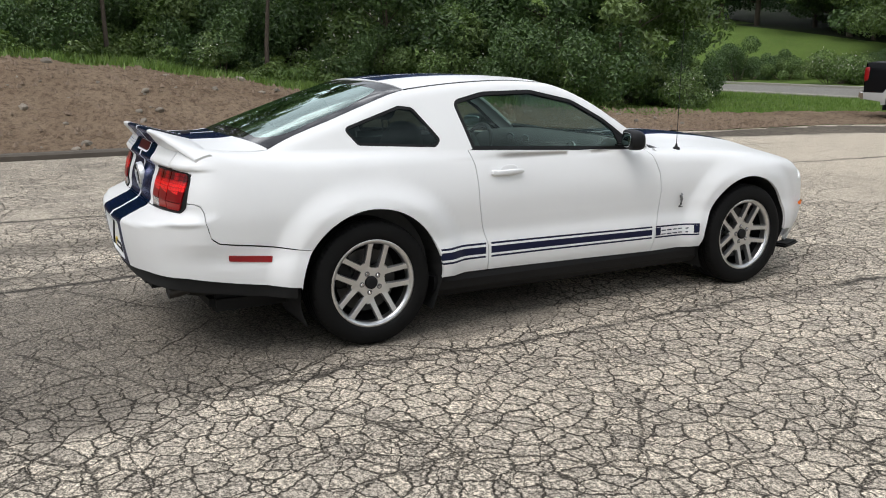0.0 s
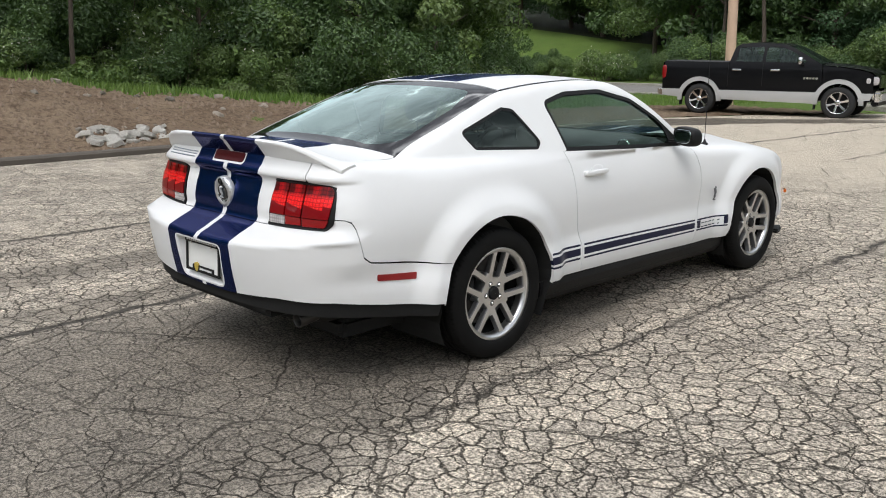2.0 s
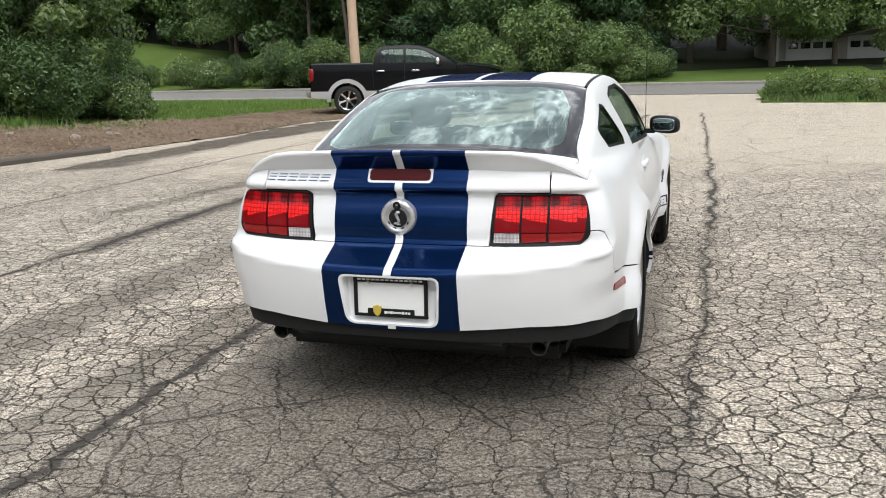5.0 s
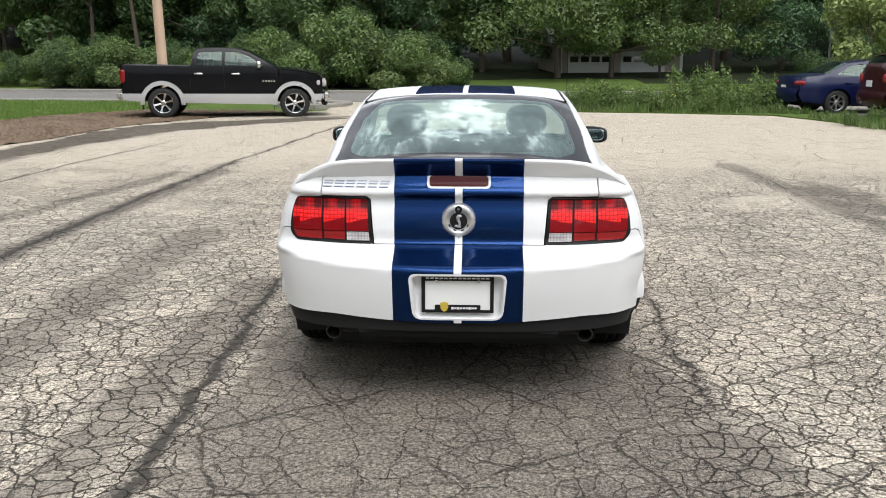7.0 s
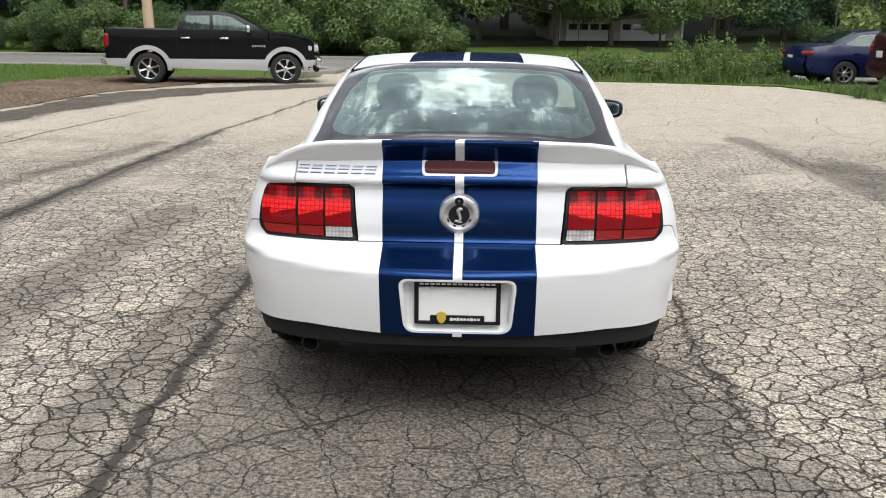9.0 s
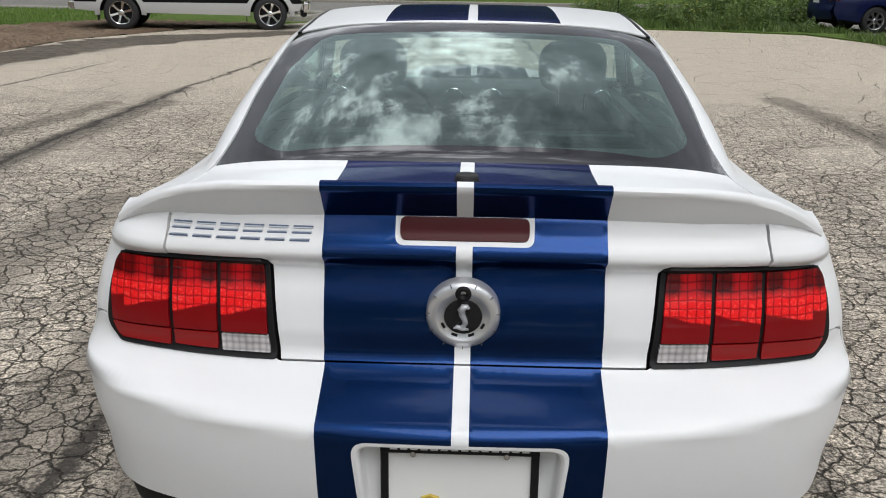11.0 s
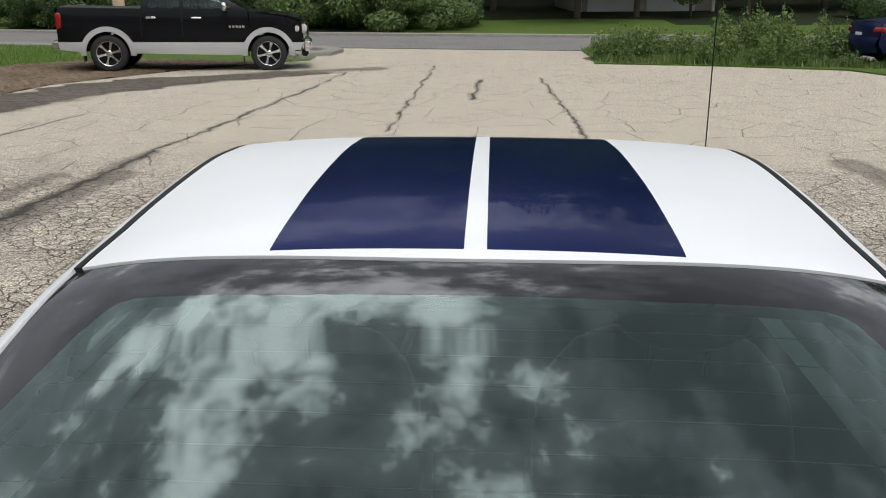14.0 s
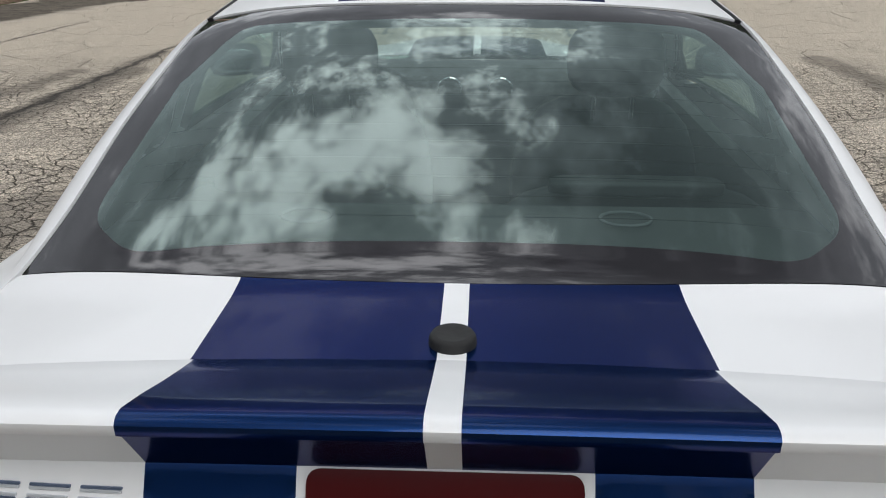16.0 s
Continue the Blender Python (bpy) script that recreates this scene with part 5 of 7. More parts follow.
def inset(loop, d):
    pts = [Vector(p[:2]) for p in dense(loop, 0.03)]
    area = sum(a.x * b.y - b.x * a.y for a, b in zip(pts, pts[1:] + pts[:1]))
    out = []
    for i, p in enumerate(pts):
        t = (pts[(i + 1) % len(pts)] - pts[i - 1]).normalized()
        out.append(tuple(p + Vector((-t.y, t.x)) * d * (1 if area > 0 else -1)))
    return out


# tail lamps
lamp_out = rounded(tp([(0.402, 0.968, 0.025), (0.746, 0.958, 0.045), (0.766, 0.792, 0.04), (0.738, 0.764, 0.05), (0.384, 0.757, 0.012)]), 0.02)
CELLS = ((0.411, 0.398, 0.503, 0.500), (0.513, 0.510, 0.606, 0.604), (0.617, 0.615, 0.744, 0.746))
for left in (False, True):
    lamp = group_under("tail_lamp", car, "three-chamber red tail lamp in a black surround")
    skin_object("surround", [patch_arrays(flank, lamp_out, (), (), 0.02, 0.006, 0.03)], [M_BLACK], lamp, False, "", left)
    for k, (a1, a0, b1, b0) in enumerate(CELLS):
        r = 0.008
        split = 0.815
        ru = 0.03 if k == 2 else r
        up = rounded(tp([(a1, 0.955, r if k else 0.016), (b1, 0.952 if k < 2 else 0.947, ru), (b0, split, 0.002), ((a0 + a1) / 2 - 0.002, split, 0.002)]), r)
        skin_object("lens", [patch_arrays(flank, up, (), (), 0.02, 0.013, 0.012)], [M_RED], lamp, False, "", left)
        lo = rounded(tp([((a0 + a1) / 2 - 0.003, split - 0.003, 0.002), (b0, split - 0.003, 0.002), (b0 - (0.012 if k == 2 else 0), 0.776 if k else 0.768, 0.04 if k == 2 else 0.004), (a0, 0.771 if k else 0.767, 0.004)]), r)
        skin_object("reverse_lens" if k == 0 else "lower_lens", [patch_arrays(flank, lo, (), (), 0.02, 0.013, 0.012)], [M_CLEAR if k == 0 else M_RED_DEEP], lamp, False, "clear reversing lens" if k == 0 else "", left)
    sm = rounded(fl([(-0.752, 0.560), (-0.752, 0.531), (-0.535, 0.509), (-0.528, 0.540)]), 0.006)
    skin_object("side_marker", [patch_arrays(flank, sm, (), (), 0.02, 0.005, 0.01)], [M_RED_DEEP], car, False, "red side marker on the bumper flank", left)

# high brake lamp
chm = rounded([(tail_s(0.131, 1.02), 1.056, 0.014), (S_END, 1.056, 0), (S_END, 1.013, 0), (tail_s(0.131, 1.02), 1.013, 0.014)], 0.012)
skin_object("brake_lamp", [patch_arrays(flank, chm, (), (), 0.015, 0.004, 0.006)], [M_CHMSL], lid, True, "dark red high brake lamp")


# spoiler
def build_spoiler():
    xs = sorted({-0.752, -0.748, -0.735, -0.70, -0.66, -0.62, -0.56, -0.48, -0.38, -0.2875, -0.16, -0.0165, 0.0165, 0.16, 0.2875, 0.38, 0.48, 0.56, 0.62, 0.66, 0.70, 0.735, 0.748, 0.752})
    bm = bmesh.new()
    rows = []
    for x in xs:
        t = abs(x)
        end = min(1.0, max(0.0, (t - 0.46) / 0.29)) ** 2.2
        yl = -0.985 + 0.022 * (t / 0.62) ** 4 + 0.085 * end
        lead = -0.775 - 0.004 * end
        base_y2 = -0.930 + 0.02 * (t / 0.62) ** 4 + 0.065 * end
        deck, _ = top(np.array([[min(t, 0.70), lead], [min(t, 0.70), base_y2]]))
        z_lead, z_base = deck[0, 2] - 0.012 * end, (min(deck[1, 2], 1.072) - 0.009) * (1 - end) + 0.985 * end
        zl = 1.139 - 0.010 * (t / 0.62) ** 2 - 0.098 * end
        sec = [(lead + 0.01, z_lead - 0.006), (lead, z_lead + 0.003)]
        for q in (0.25, 0.5, 0.75):
            yy = lead + (yl + 0.018 - lead) * q
            sec.append((yy, z_lead + 0.003 + (zl - z_lead) * (0.85 * q + 0.15 * q**2)))
        sec += [(yl + 0.018, zl), (yl + 0.006, zl - 0.001), (yl, zl - 0.007), (yl + 0.001, zl - 0.018), (yl + 0.012, zl - 0.026), (base_y2, z_base)]
        rows.append([bm.verts.new((math.copysign(min(t, 0.735), x) if k == len(sec) - 1 else x, yy, zz)) for k, (yy, zz) in enumerate(sec)])
    for i, (r0, r1) in enumerate(zip(rows, rows[1:])):
        mid = abs(xs[i] + xs[i + 1]) / 2
        blue = 0.0165 < mid < 0.2875
        for k in range(len(r0) - 1):
            f = bm.faces.new((r0[k], r1[k], r1[k + 1], r0[k + 1]))
            f.material_index = 1 if blue else 0
    bm.faces.new(rows[0])
    bm.faces.new(rows[-1][::-1])
    bmesh.ops.recalc_face_normals(bm, faces=bm.faces)
    ob = part("spoiler", bm, [M_WHITE, M_BLUE], car, "low white and blue boot spoiler", True)
    ob.data.set_sharp_from_angle(angle=radians(50))
    return ob


build_spoiler()

# number plate recess, plate and its frame
half = [(S_END - p[0], p[1]) for p in plate_edge]
half = [tuple(p) for p in dense([(0.0, PLATE_TOP)] + half + [(0.0, PLATE_LOW)], 0.02, False)]
loop = half[:-1] + [(-x, z) for x, z in half[:0:-1]]
bm = bmesh.new()
PLATE_MID = (PLATE_TOP + PLATE_LOW) / 2
on_skin, _ = flank(np.array([(S_END - abs(x), z) for x, z in loop]))
rings = []
for q, sink in ((1.0, 0.0005), (0.975, 0.003), (0.962, 0.012), (0.948, 0.032), (0.925, 0.040)):
    ring = []
    for (x, z), p in zip(loop, on_skin):
        yy = p[1] + sink if sink < 0.03 else -1.104 - (0.004 if sink < 0.036 else 0.0)
        ring.append(bm.verts.new((x * q, yy, PLATE_MID + (z - PLATE_MID) * (q if sink < 0.01 else q - 0.02))))
    rings.append(ring)
for r0, r1 in zip(rings, rings[1:]):
    for i in range(len(loop)):
        j = (i + 1) % len(loop)
        bm.faces.new((r0[i], r0[j], r1[j], r1[i]))
bm.faces.new(rings[-1])
bmesh.ops.recalc_face_normals(bm, faces=bm.faces)
if sum(f.normal.y * f.calc_area() for f in bm.faces) > 0:
    bmesh.ops.reverse_faces(bm, faces=bm.faces)
part("plate_recess", bm, M_WHITE, bumper, smooth=True)
PLATE_Z, PLATE_Y = 0.562, -1.122
plate = tagged(group_under("number_plate", car), "blank white plate in a black dealer frame")
bm = box_bm((0.296, 0.004, 0.15), pose(0, PLATE_Y + 0.006, PLATE_Z, -3), 0.002, 1)
part("plate_sheet", bm, plain("white_plate_sheet", (0.78, 0.78, 0.76), 0.4, vary=0.04), plate)
bm = bmesh.new()
for sx, sz, px, pz in ((0.316, 0.020, 0, 0.071), (0.316, 0.013, 0, -0.0755), (0.016, 0.160, -0.150, -0.001), (0.016, 0.160, 0.150, -0.001), (0.200, 0.026, 0.0, -0.060)):
    box_bm((sx, 0.008, sz), pose(px, PLATE_Y, PLATE_Z + pz, -3), 0.0025, 1, bm)
frame_ob = part("plate_frame", bm, M_BLACK, plate, "black plastic plate frame")
M_PRINT = plain("white_print", (0.7, 0.7, 0.7), 0.5, vary=0.05)
bm = bmesh.new()
for k in range(14):
    box_bm((0.0145, 0.002, 0.006), pose(-0.131 + k * 0.0201, PLATE_Y - 0.0045, PLATE_Z + 0.0735, -3), 0, 1, bm)
for k in range(9):
    box_bm((0.0105, 0.002, 0.011 if k in (0, 2, 6) else 0.008), pose(-0.022 + k * 0.0125, PLATE_Y - 0.0045, PLATE_Z - 0.061, -3), 0, 1, bm)
tagged(part("printed_bars", bm, M_PRINT, frame_ob, "unreadable white print as bars"), kind="stuff")
bm = bmesh.new()
sh = [(-0.018, 0.018), (-0.009, 0.0205), (0, 0.024), (0.009, 0.0205), (0.018, 0.018), (0.0165, -0.004), (0.009, -0.016), (0, -0.022), (-0.009, -0.016), (-0.0165, -0.004)]
for yy, sc, m in ((-0.006, 1.0, 0),):
    f0 = [bm.verts.new((-0.058 + a * sc, PLATE_Y + yy, PLATE_Z - 0.057 + b * sc)) for a, b in sh]
    f1 = [bm.verts.new((-0.058 + a * sc, PLATE_Y + 0.002, PLATE_Z - 0.057 + b * sc)) for a, b in sh]
    bm.faces.new(f0)
    for i in range(len(sh)):
        bm.faces.new((f0[i], f1[i], f1[(i + 1) % len(sh)], f0[(i + 1) % len(sh)]))
bmesh.ops.recalc_face_normals(bm, faces=bm.faces)
part("shield", bm, plain("gold_shield", (0.55, 0.40, 0.06), 0.35, vary=0.15), frame_ob, "small gold shield")
for sx in (-0.0925, 0.0925):
    part("bolt", lathe([(-0.006, 0.0), (-0.006, 0.006), (0.003, 0.007), (0.006, 0.007)], 12, "x", None, pose(sx, PLATE_Y, PLATE_Z + 0.060, 0, 0, 90)), M_CHROME, plate)

# round badge
badge = group_under("badge", lid, "round satin-chrome boot badge with a plain emblem")
BY = -0.978
M_SATIN = plain("satin_chrome", (0.72, 0.72, 0.73), 0.34, 0.75, vary=0.08, scale=30)
disc_base = pose(0, BY, 0.866, 6, 0, 0)
disc_m = disc_base @ pose(0, 0, 0, 0, 0, -90)
part("ring", lathe([(0.0, 0.001), (0.016, 0.030), (0.016, 0.050), (0.021, 0.0535), (0.022, 0.058), (0.019, 0.070), (0.012, 0.0755), (-0.012, 0.0765)], 56, "x", None, disc_m), M_SATIN, badge, smooth=True)
part("centre_disc", lathe([(0.019, 0.0005), (0.019, 0.0385), (0.010, 0.040)], 40, "x", None, disc_m), plain("black_enamel", (0.012, 0.012, 0.014), 0.2, vary=0.1), badge, "black enamel centre")
lens = part("lock", lathe([(0.012, 0.0005), (0.0215, 0.0055), (0.0225, 0.007), (0.025, 0.008), (0.026, 0.0140), (0.022, 0.0165), (0.0, 0.0165)], 28, "x", None, disc_base @ pose(0, 0, 0.0535, 0, 0, -90)), M_BLACK, badge, "round black key lock", True)
on_disc = lambda px, pz, lift=0.024: disc_base @ Vector((px, -lift, pz))
bm = tube([on_disc(*q) for q in ((0.013, 0.022), (0.008, 0.026), (0.001, 0.025), (-0.004, 0.018), (-0.002, 0.008), (0.003, -0.002), (0.005, -0.012), (0.001, -0.019), (-0.007, -0.022))], 0.0062, 8, taper=[0.4, 0.9, 1.25, 1.35, 1.15, 0.95, 0.9, 0.85, 0.5])
tube([on_disc(*q) for q in ((-0.019, -0.024), (-0.012, -0.020), (0.0, -0.024), (0.012, -0.026))], 0.004, 8, bm, taper=[0.4, 1.2, 1.2, 0.4])
part("emblem", bm, plain("pale_enamel", (0.55, 0.56, 0.58), 0.35, 0.3), badge, "curved chrome emblem as a plain shape", True)
bm = bmesh.new()
for ang in (-62, -22, 22, 62):
    box_bm((0.013, 0.004, 0.0055), disc_base @ pose(0, 0, 0, 0, -ang, 0) @ pose(0, -0.0165, -0.0455), 0.001, 1, bm)
tagged(part("dark_bars", bm, M_BLACK, badge), kind="stuff")
for ang in (20, 52, 84, 116, 148, 180, 212, 244, 276, 308, 340):
    part("notch", box_bm((0.0016, 0.004, 0.017), disc_base @ pose(0, 0, 0, 0, ang, 0) @ pose(0, -0.0175, 0.0670, 8), 0.0, 1), M_DARKALLOY, badge)

# chrome lettering as plain bars
M_LETTER = plain("blue_grey_chrome", (0.16, 0.20, 0.30), 0.3, 0.7, vary=0.1)
M_LETTER_FACE = plain("pale_chrome", (0.66, 0.68, 0.72), 0.3, 0.5, vary=0.06)
letters = group_under("lettering", lid, "chrome lettering drawn as plain bars")
for k in range(6):
    xa = -0.612 + k * 0.0512
    for bars, mat in ((((0.0, 0.0030), (0.0125, 0.0030), (0.0250, 0.0030)), M_LETTER), (((0.0030, 0.0030), (0.0155, 0.0030), (0.0220, 0.0030)), M_LETTER_FACE)):
        bm = bmesh.new()
        for rise, tall in bars:
            zz = 1.0085 + rise
            p, nn = flank(np.array([[tail_s(abs(xa + 0.0205), zz), zz]]))
            turn = math.degrees(math.atan2(nn[0, 0], -nn[0, 1]))
            box_bm((0.041, 0.004, tall), pose(xa + 0.0205 + 0.25 * rise, p[0, 1] - 0.001, zz, -22, 0, -turn), 0.0006, 1, bm)
        part("letter_bar", bm, mat, letters)

# side emblem and lettering bars on the wings
for side in (1, -1):
    bm = tube([(side * 0.889, 2.145, 0.650), (side * 0.893, 2.133, 0.655), (side * 0.892, 2.126, 0.645), (side * 0.890, 2.137, 0.622), (side * 0.889, 2.132, 0.590), (side * 0.887, 2.120, 0.575), (side * 0.886, 2.150, 0.571)], 0.008, 7, taper=[0.3, 0.9, 1.2, 1.1, 0.9, 0.8, 0.3])
    part("wing_emblem", bm, M_DARKALLOY, car, "dark chrome wing emblem as a plain shape", True)
    bm = bmesh.new()
    for k in range(5):
        yc = 2.008 + k * 0.047
        p, _ = flank(np.array([[-yc, 0.418]]))
        box_bm((0.003, 0.034, 0.006), pose(side * (p[0, 0] + 0.0005), yc, 0.431), 0, 1, bm)
        box_bm((0.003, 0.034, 0.006), pose(side * (p[0, 0] + 0.0005), yc, 0.407), 0, 1, bm)
    tagged(part("lettering_bars", bm, M_NAVY, car, "navy lettering as plain bars"), kind="stuff")

# windows of the flanks
for left in (False, True):
    dw = group_under("side_window", car, "green-tinted door window in a black seal")
    loop = fl(glass_open)
    skin_object("seal", [patch_arrays(flank, loop, [inset(loop, 0.020)], (), 0.02, -0.002, 0.02)], [M_BLACK], dw, False, "", left)
    skin_object("pane", [patch_arrays(flank, inset(loop, 0.0205), (), (), 0.04, -0.008, 0.003)], [M_GLASS], dw, False, "", left)
    qw = group_under("quarter_window", car, "small dark quarter window in a black seal")
    skin_object("seal", [patch_arrays(flank, HOLE_Q, [inset(HOLE_Q, 0.014)], (), 0.015, -0.001, 0.02)], [M_BLACK], qw, False, "", left)
    skin_object("pane", [patch_arrays(flank, inset(HOLE_Q, 0.0145), (), (), 0.03, -0.004, 0.003)], [glass_material("dark_quarter_glass", (0.16, 0.2, 0.19), gloss_gain=0.8)], qw, False, "", left)
    sail = fl([(1.70, 0.955), (1.862, 0.948), (1.70, 1.055), (1.66, 1.07)])
    skin_object("mirror_base", [patch_arrays(flank, sail, (), (), 0.03, -0.004, 0.01)], [M_BLACK], dw, False, "", left)


# door mirrors, handles, aerial, boot buffer
def superbox(sx, sy, sz, m, power=3.2, n=14):
    """A rounded block: a superellipsoid."""
    bm = bmesh.new()
    bmesh.ops.create_uvsphere(bm, u_segments=2 * n, v_segments=n, radius=1.0)
    for v in bm.verts:
        c = v.co
        k = (abs(c.x) ** power + abs(c.y) ** power + abs(c.z) ** power) ** (-1 / power)
        v.co = m @ Vector((c.x * k * sx, c.y * k * sy, c.z * k * sz))
    return bm


M_MIRROR = Nodes("mirror_glass").set(Base_Color=(0.30, 0.34, 0.35), Metallic=1.0, Roughness=0.03).m
for side in (1, -1):
    mir = group_under("door_mirror", car, "black door mirror")
    bm = superbox(0.098, 0.062, 0.058, pose(side * 0.918, 1.690, 1.018, 0, 0, side * -22))
    for v in bm.verts:
        back = 1.652 + side * 0.404 * (side * 0.918 - v.co.x)
        if v.co.y < back:
            v.co.y = back + (v.co.y - back) * 0.15
        v.co.z -= 0.10 * (abs(v.co.x) - 0.918) * 0.6
    part("housing", bm, M_BLACK, mir, smooth=True)
    bm = superbox(0.078, 0.004, 0.042, pose(side * 0.910, 1.645, 1.020, -7, 0, side * -22), 4)
    part("mirror_glass", bm, M_MIRROR, mir, smooth=True)
    part("arm", box_bm((0.10, 0.05, 0.03), pose(side * 0.815, 1.70, 0.975, 0, 0, side * 6), 0.01), M_BLACK, mir)
    hp, _ = flank(np.array([[-0.84, 0.868]]))
    hx = float(hp[0, 0])
    hd = group_under("door_handle", doors[0 if side > 0 else 1], "white pull handle over a shallow cup")
    bm = superbox(0.012, 0.105, 0.014, pose(side * (hx + 0.016), 0.850, 0.869, 1.5, 0, 0), 3.5)
    part("grip", bm, M_WHITE, hd, smooth=True)
    part("lock_end", superbox(0.016, 0.022, 0.016, pose(side * (hx + 0.010), 0.765, 0.870), 3), M_WHITE, hd, smooth=True)
    bm = superbox(0.006, 0.060, 0.038, pose(side * (hx + 0.0005), 0.870, 0.872), 2.2)
    part("cup", bm, M_WHITE, hd, smooth=True)

aerial = group_under("aerial", car, "thin black whip aerial on the wing")
ap, _ = top(np.array([[0.758, 2.19]]))
az = float(ap[0, 2])
part("base", lathe([(az - 0.01, 0.024), (az + 0.008, 0.022), (az + 0.016, 0.010), (az + 0.035, 0.005)], 20, "z", None, pose(0.758, 2.19, 0)), M_BLACK, aerial, smooth=True)
part("whip", tube([(0.758, 2.19, az), (0.759, 2.192, az + 0.4), (0.760, 2.196, az + 0.80)], 0.0022, 6), M_BLACK, aerial)
part("buffer", lathe([(1.078, 0.027), (1.084, 0.028), (1.094, 0.027), (1.099, 0.024), (1.097, 0.018), (1.096, 0.0005)], 32, "z", None, pose(0, -0.730, 0)), M_RUBBER, lid, "round black rubber buffer", True)

# black sills, rear valance, exhausts, wheel wells, floor pan
for side in (1, -1):
    bm = bmesh.new()
    sec = [(0.70, 0.30), (0.852, 0.318), (0.858, 0.285), (0.846, 0.235), (0.800, 0.190), (0.70, 0.185)]
    rows = [[bm.verts.new((side * x, y, z - 0.008 * (y - 0.4) / 1.9)) for x, z in sec] for y in np.linspace(0.38, 2.34, 14)]
    for r0, r1 in zip(rows, rows[1:]):
        for k in range(len(sec)):
            bm.faces.new((r0[k], r0[(k + 1) % len(sec)], r1[(k + 1) % len(sec)], r1[k]))
    bm.faces.new(rows[0])
    bm.faces.new(rows[-1][::-1])
    bmesh.ops.recalc_face_normals(bm, faces=bm.faces)
    part("sill", bm, M_BLACK, car, "black plastic sill")
    for wy, radius, _ in ARCH:
        bm = bmesh.new()
        n = 26
        prev = None
        for k in range(n + 1):
            a = radians(-28 + 236 * k / n)
            c, s = math.cos(a) * (radius + 0.004), math.sin(a) * (radius + 0.004)
            row = [bm.verts.new((side * 0.905, wy + c, WHEEL_Z + s)), bm.verts.new((side * 0.50, wy + c, WHEEL_Z + s)), bm.verts.new((side * 0.50, wy, WHEEL_Z))]
            if prev:
                bm.faces.new((prev[0], prev[1], row[1], row[0]))
                bm.faces.new((prev[1], row[2], row[1]))
            prev = row
        edge = [v for v in bm.verts if abs(v.co.x) > 0.8]
        on_skin, _ = flank(np.array([(-v.co.y, max(v.co.z, 0.25)) for v in edge]))
        for v, q in zip(edge, on_skin):
            v.co.x = side * (min(q[0], 0.95) - 0.012)
        part("wheel_well", bm, M_DARK, car, "black inner wheel arch")
val = [(s, low_edge(s) + 0.012) for s in np.linspace(0.42, S_END, 30)] + [(s, float(np.interp(s, [0.42, 0.8, 1.1, 1.85], [0.31, 0.355, 0.382, 0.382]))) for s in np.linspace(S_END, 0.42, 30)]
skin_object("valance", [patch_arrays(flank, val, (), (), 0.03, -0.014, 0.05)], [M_DARK], car, True, "black plastic rear valance")
for side in (1, -1):
    ex = group_under("exhaust", car, "steel exhaust tip below the bumper")
    # tip and silencer are coloured dark to stand out little below the bumper
    part("tip", lathe([(-0.10, 0.033), (0.0, 0.035), (0.004, 0.033), (0.0, 0.029), (-0.09, 0.028)], 28, "x", None, pose(side * 0.575, -0.985, 0.342, 0, 0, -90) @ pose(0, 0, 0, 0, 8, 0)), plain("dark_exhaust", (0.06, 0.057, 0.054), 0.45, 0.8, vary=0.3), ex, smooth=True)
    part("silencer", superbox(0.12, 0.18, 0.06, pose(side * 0.50, -0.74, 0.355), 3), plain("dark_steel", (0.02, 0.019, 0.018), 0.7, 0.4, vary=0.3), ex, smooth=True)
bm = box_bm((1.30, 4.15, 0.10), pose(0, 1.28, 0.27), 0.03)
box_bm((0.95, 0.5, 0.12), pose(0, -0.82, 0.40), 0.03, 2, bm)
part("floor_pan", bm, M_DARK, car)


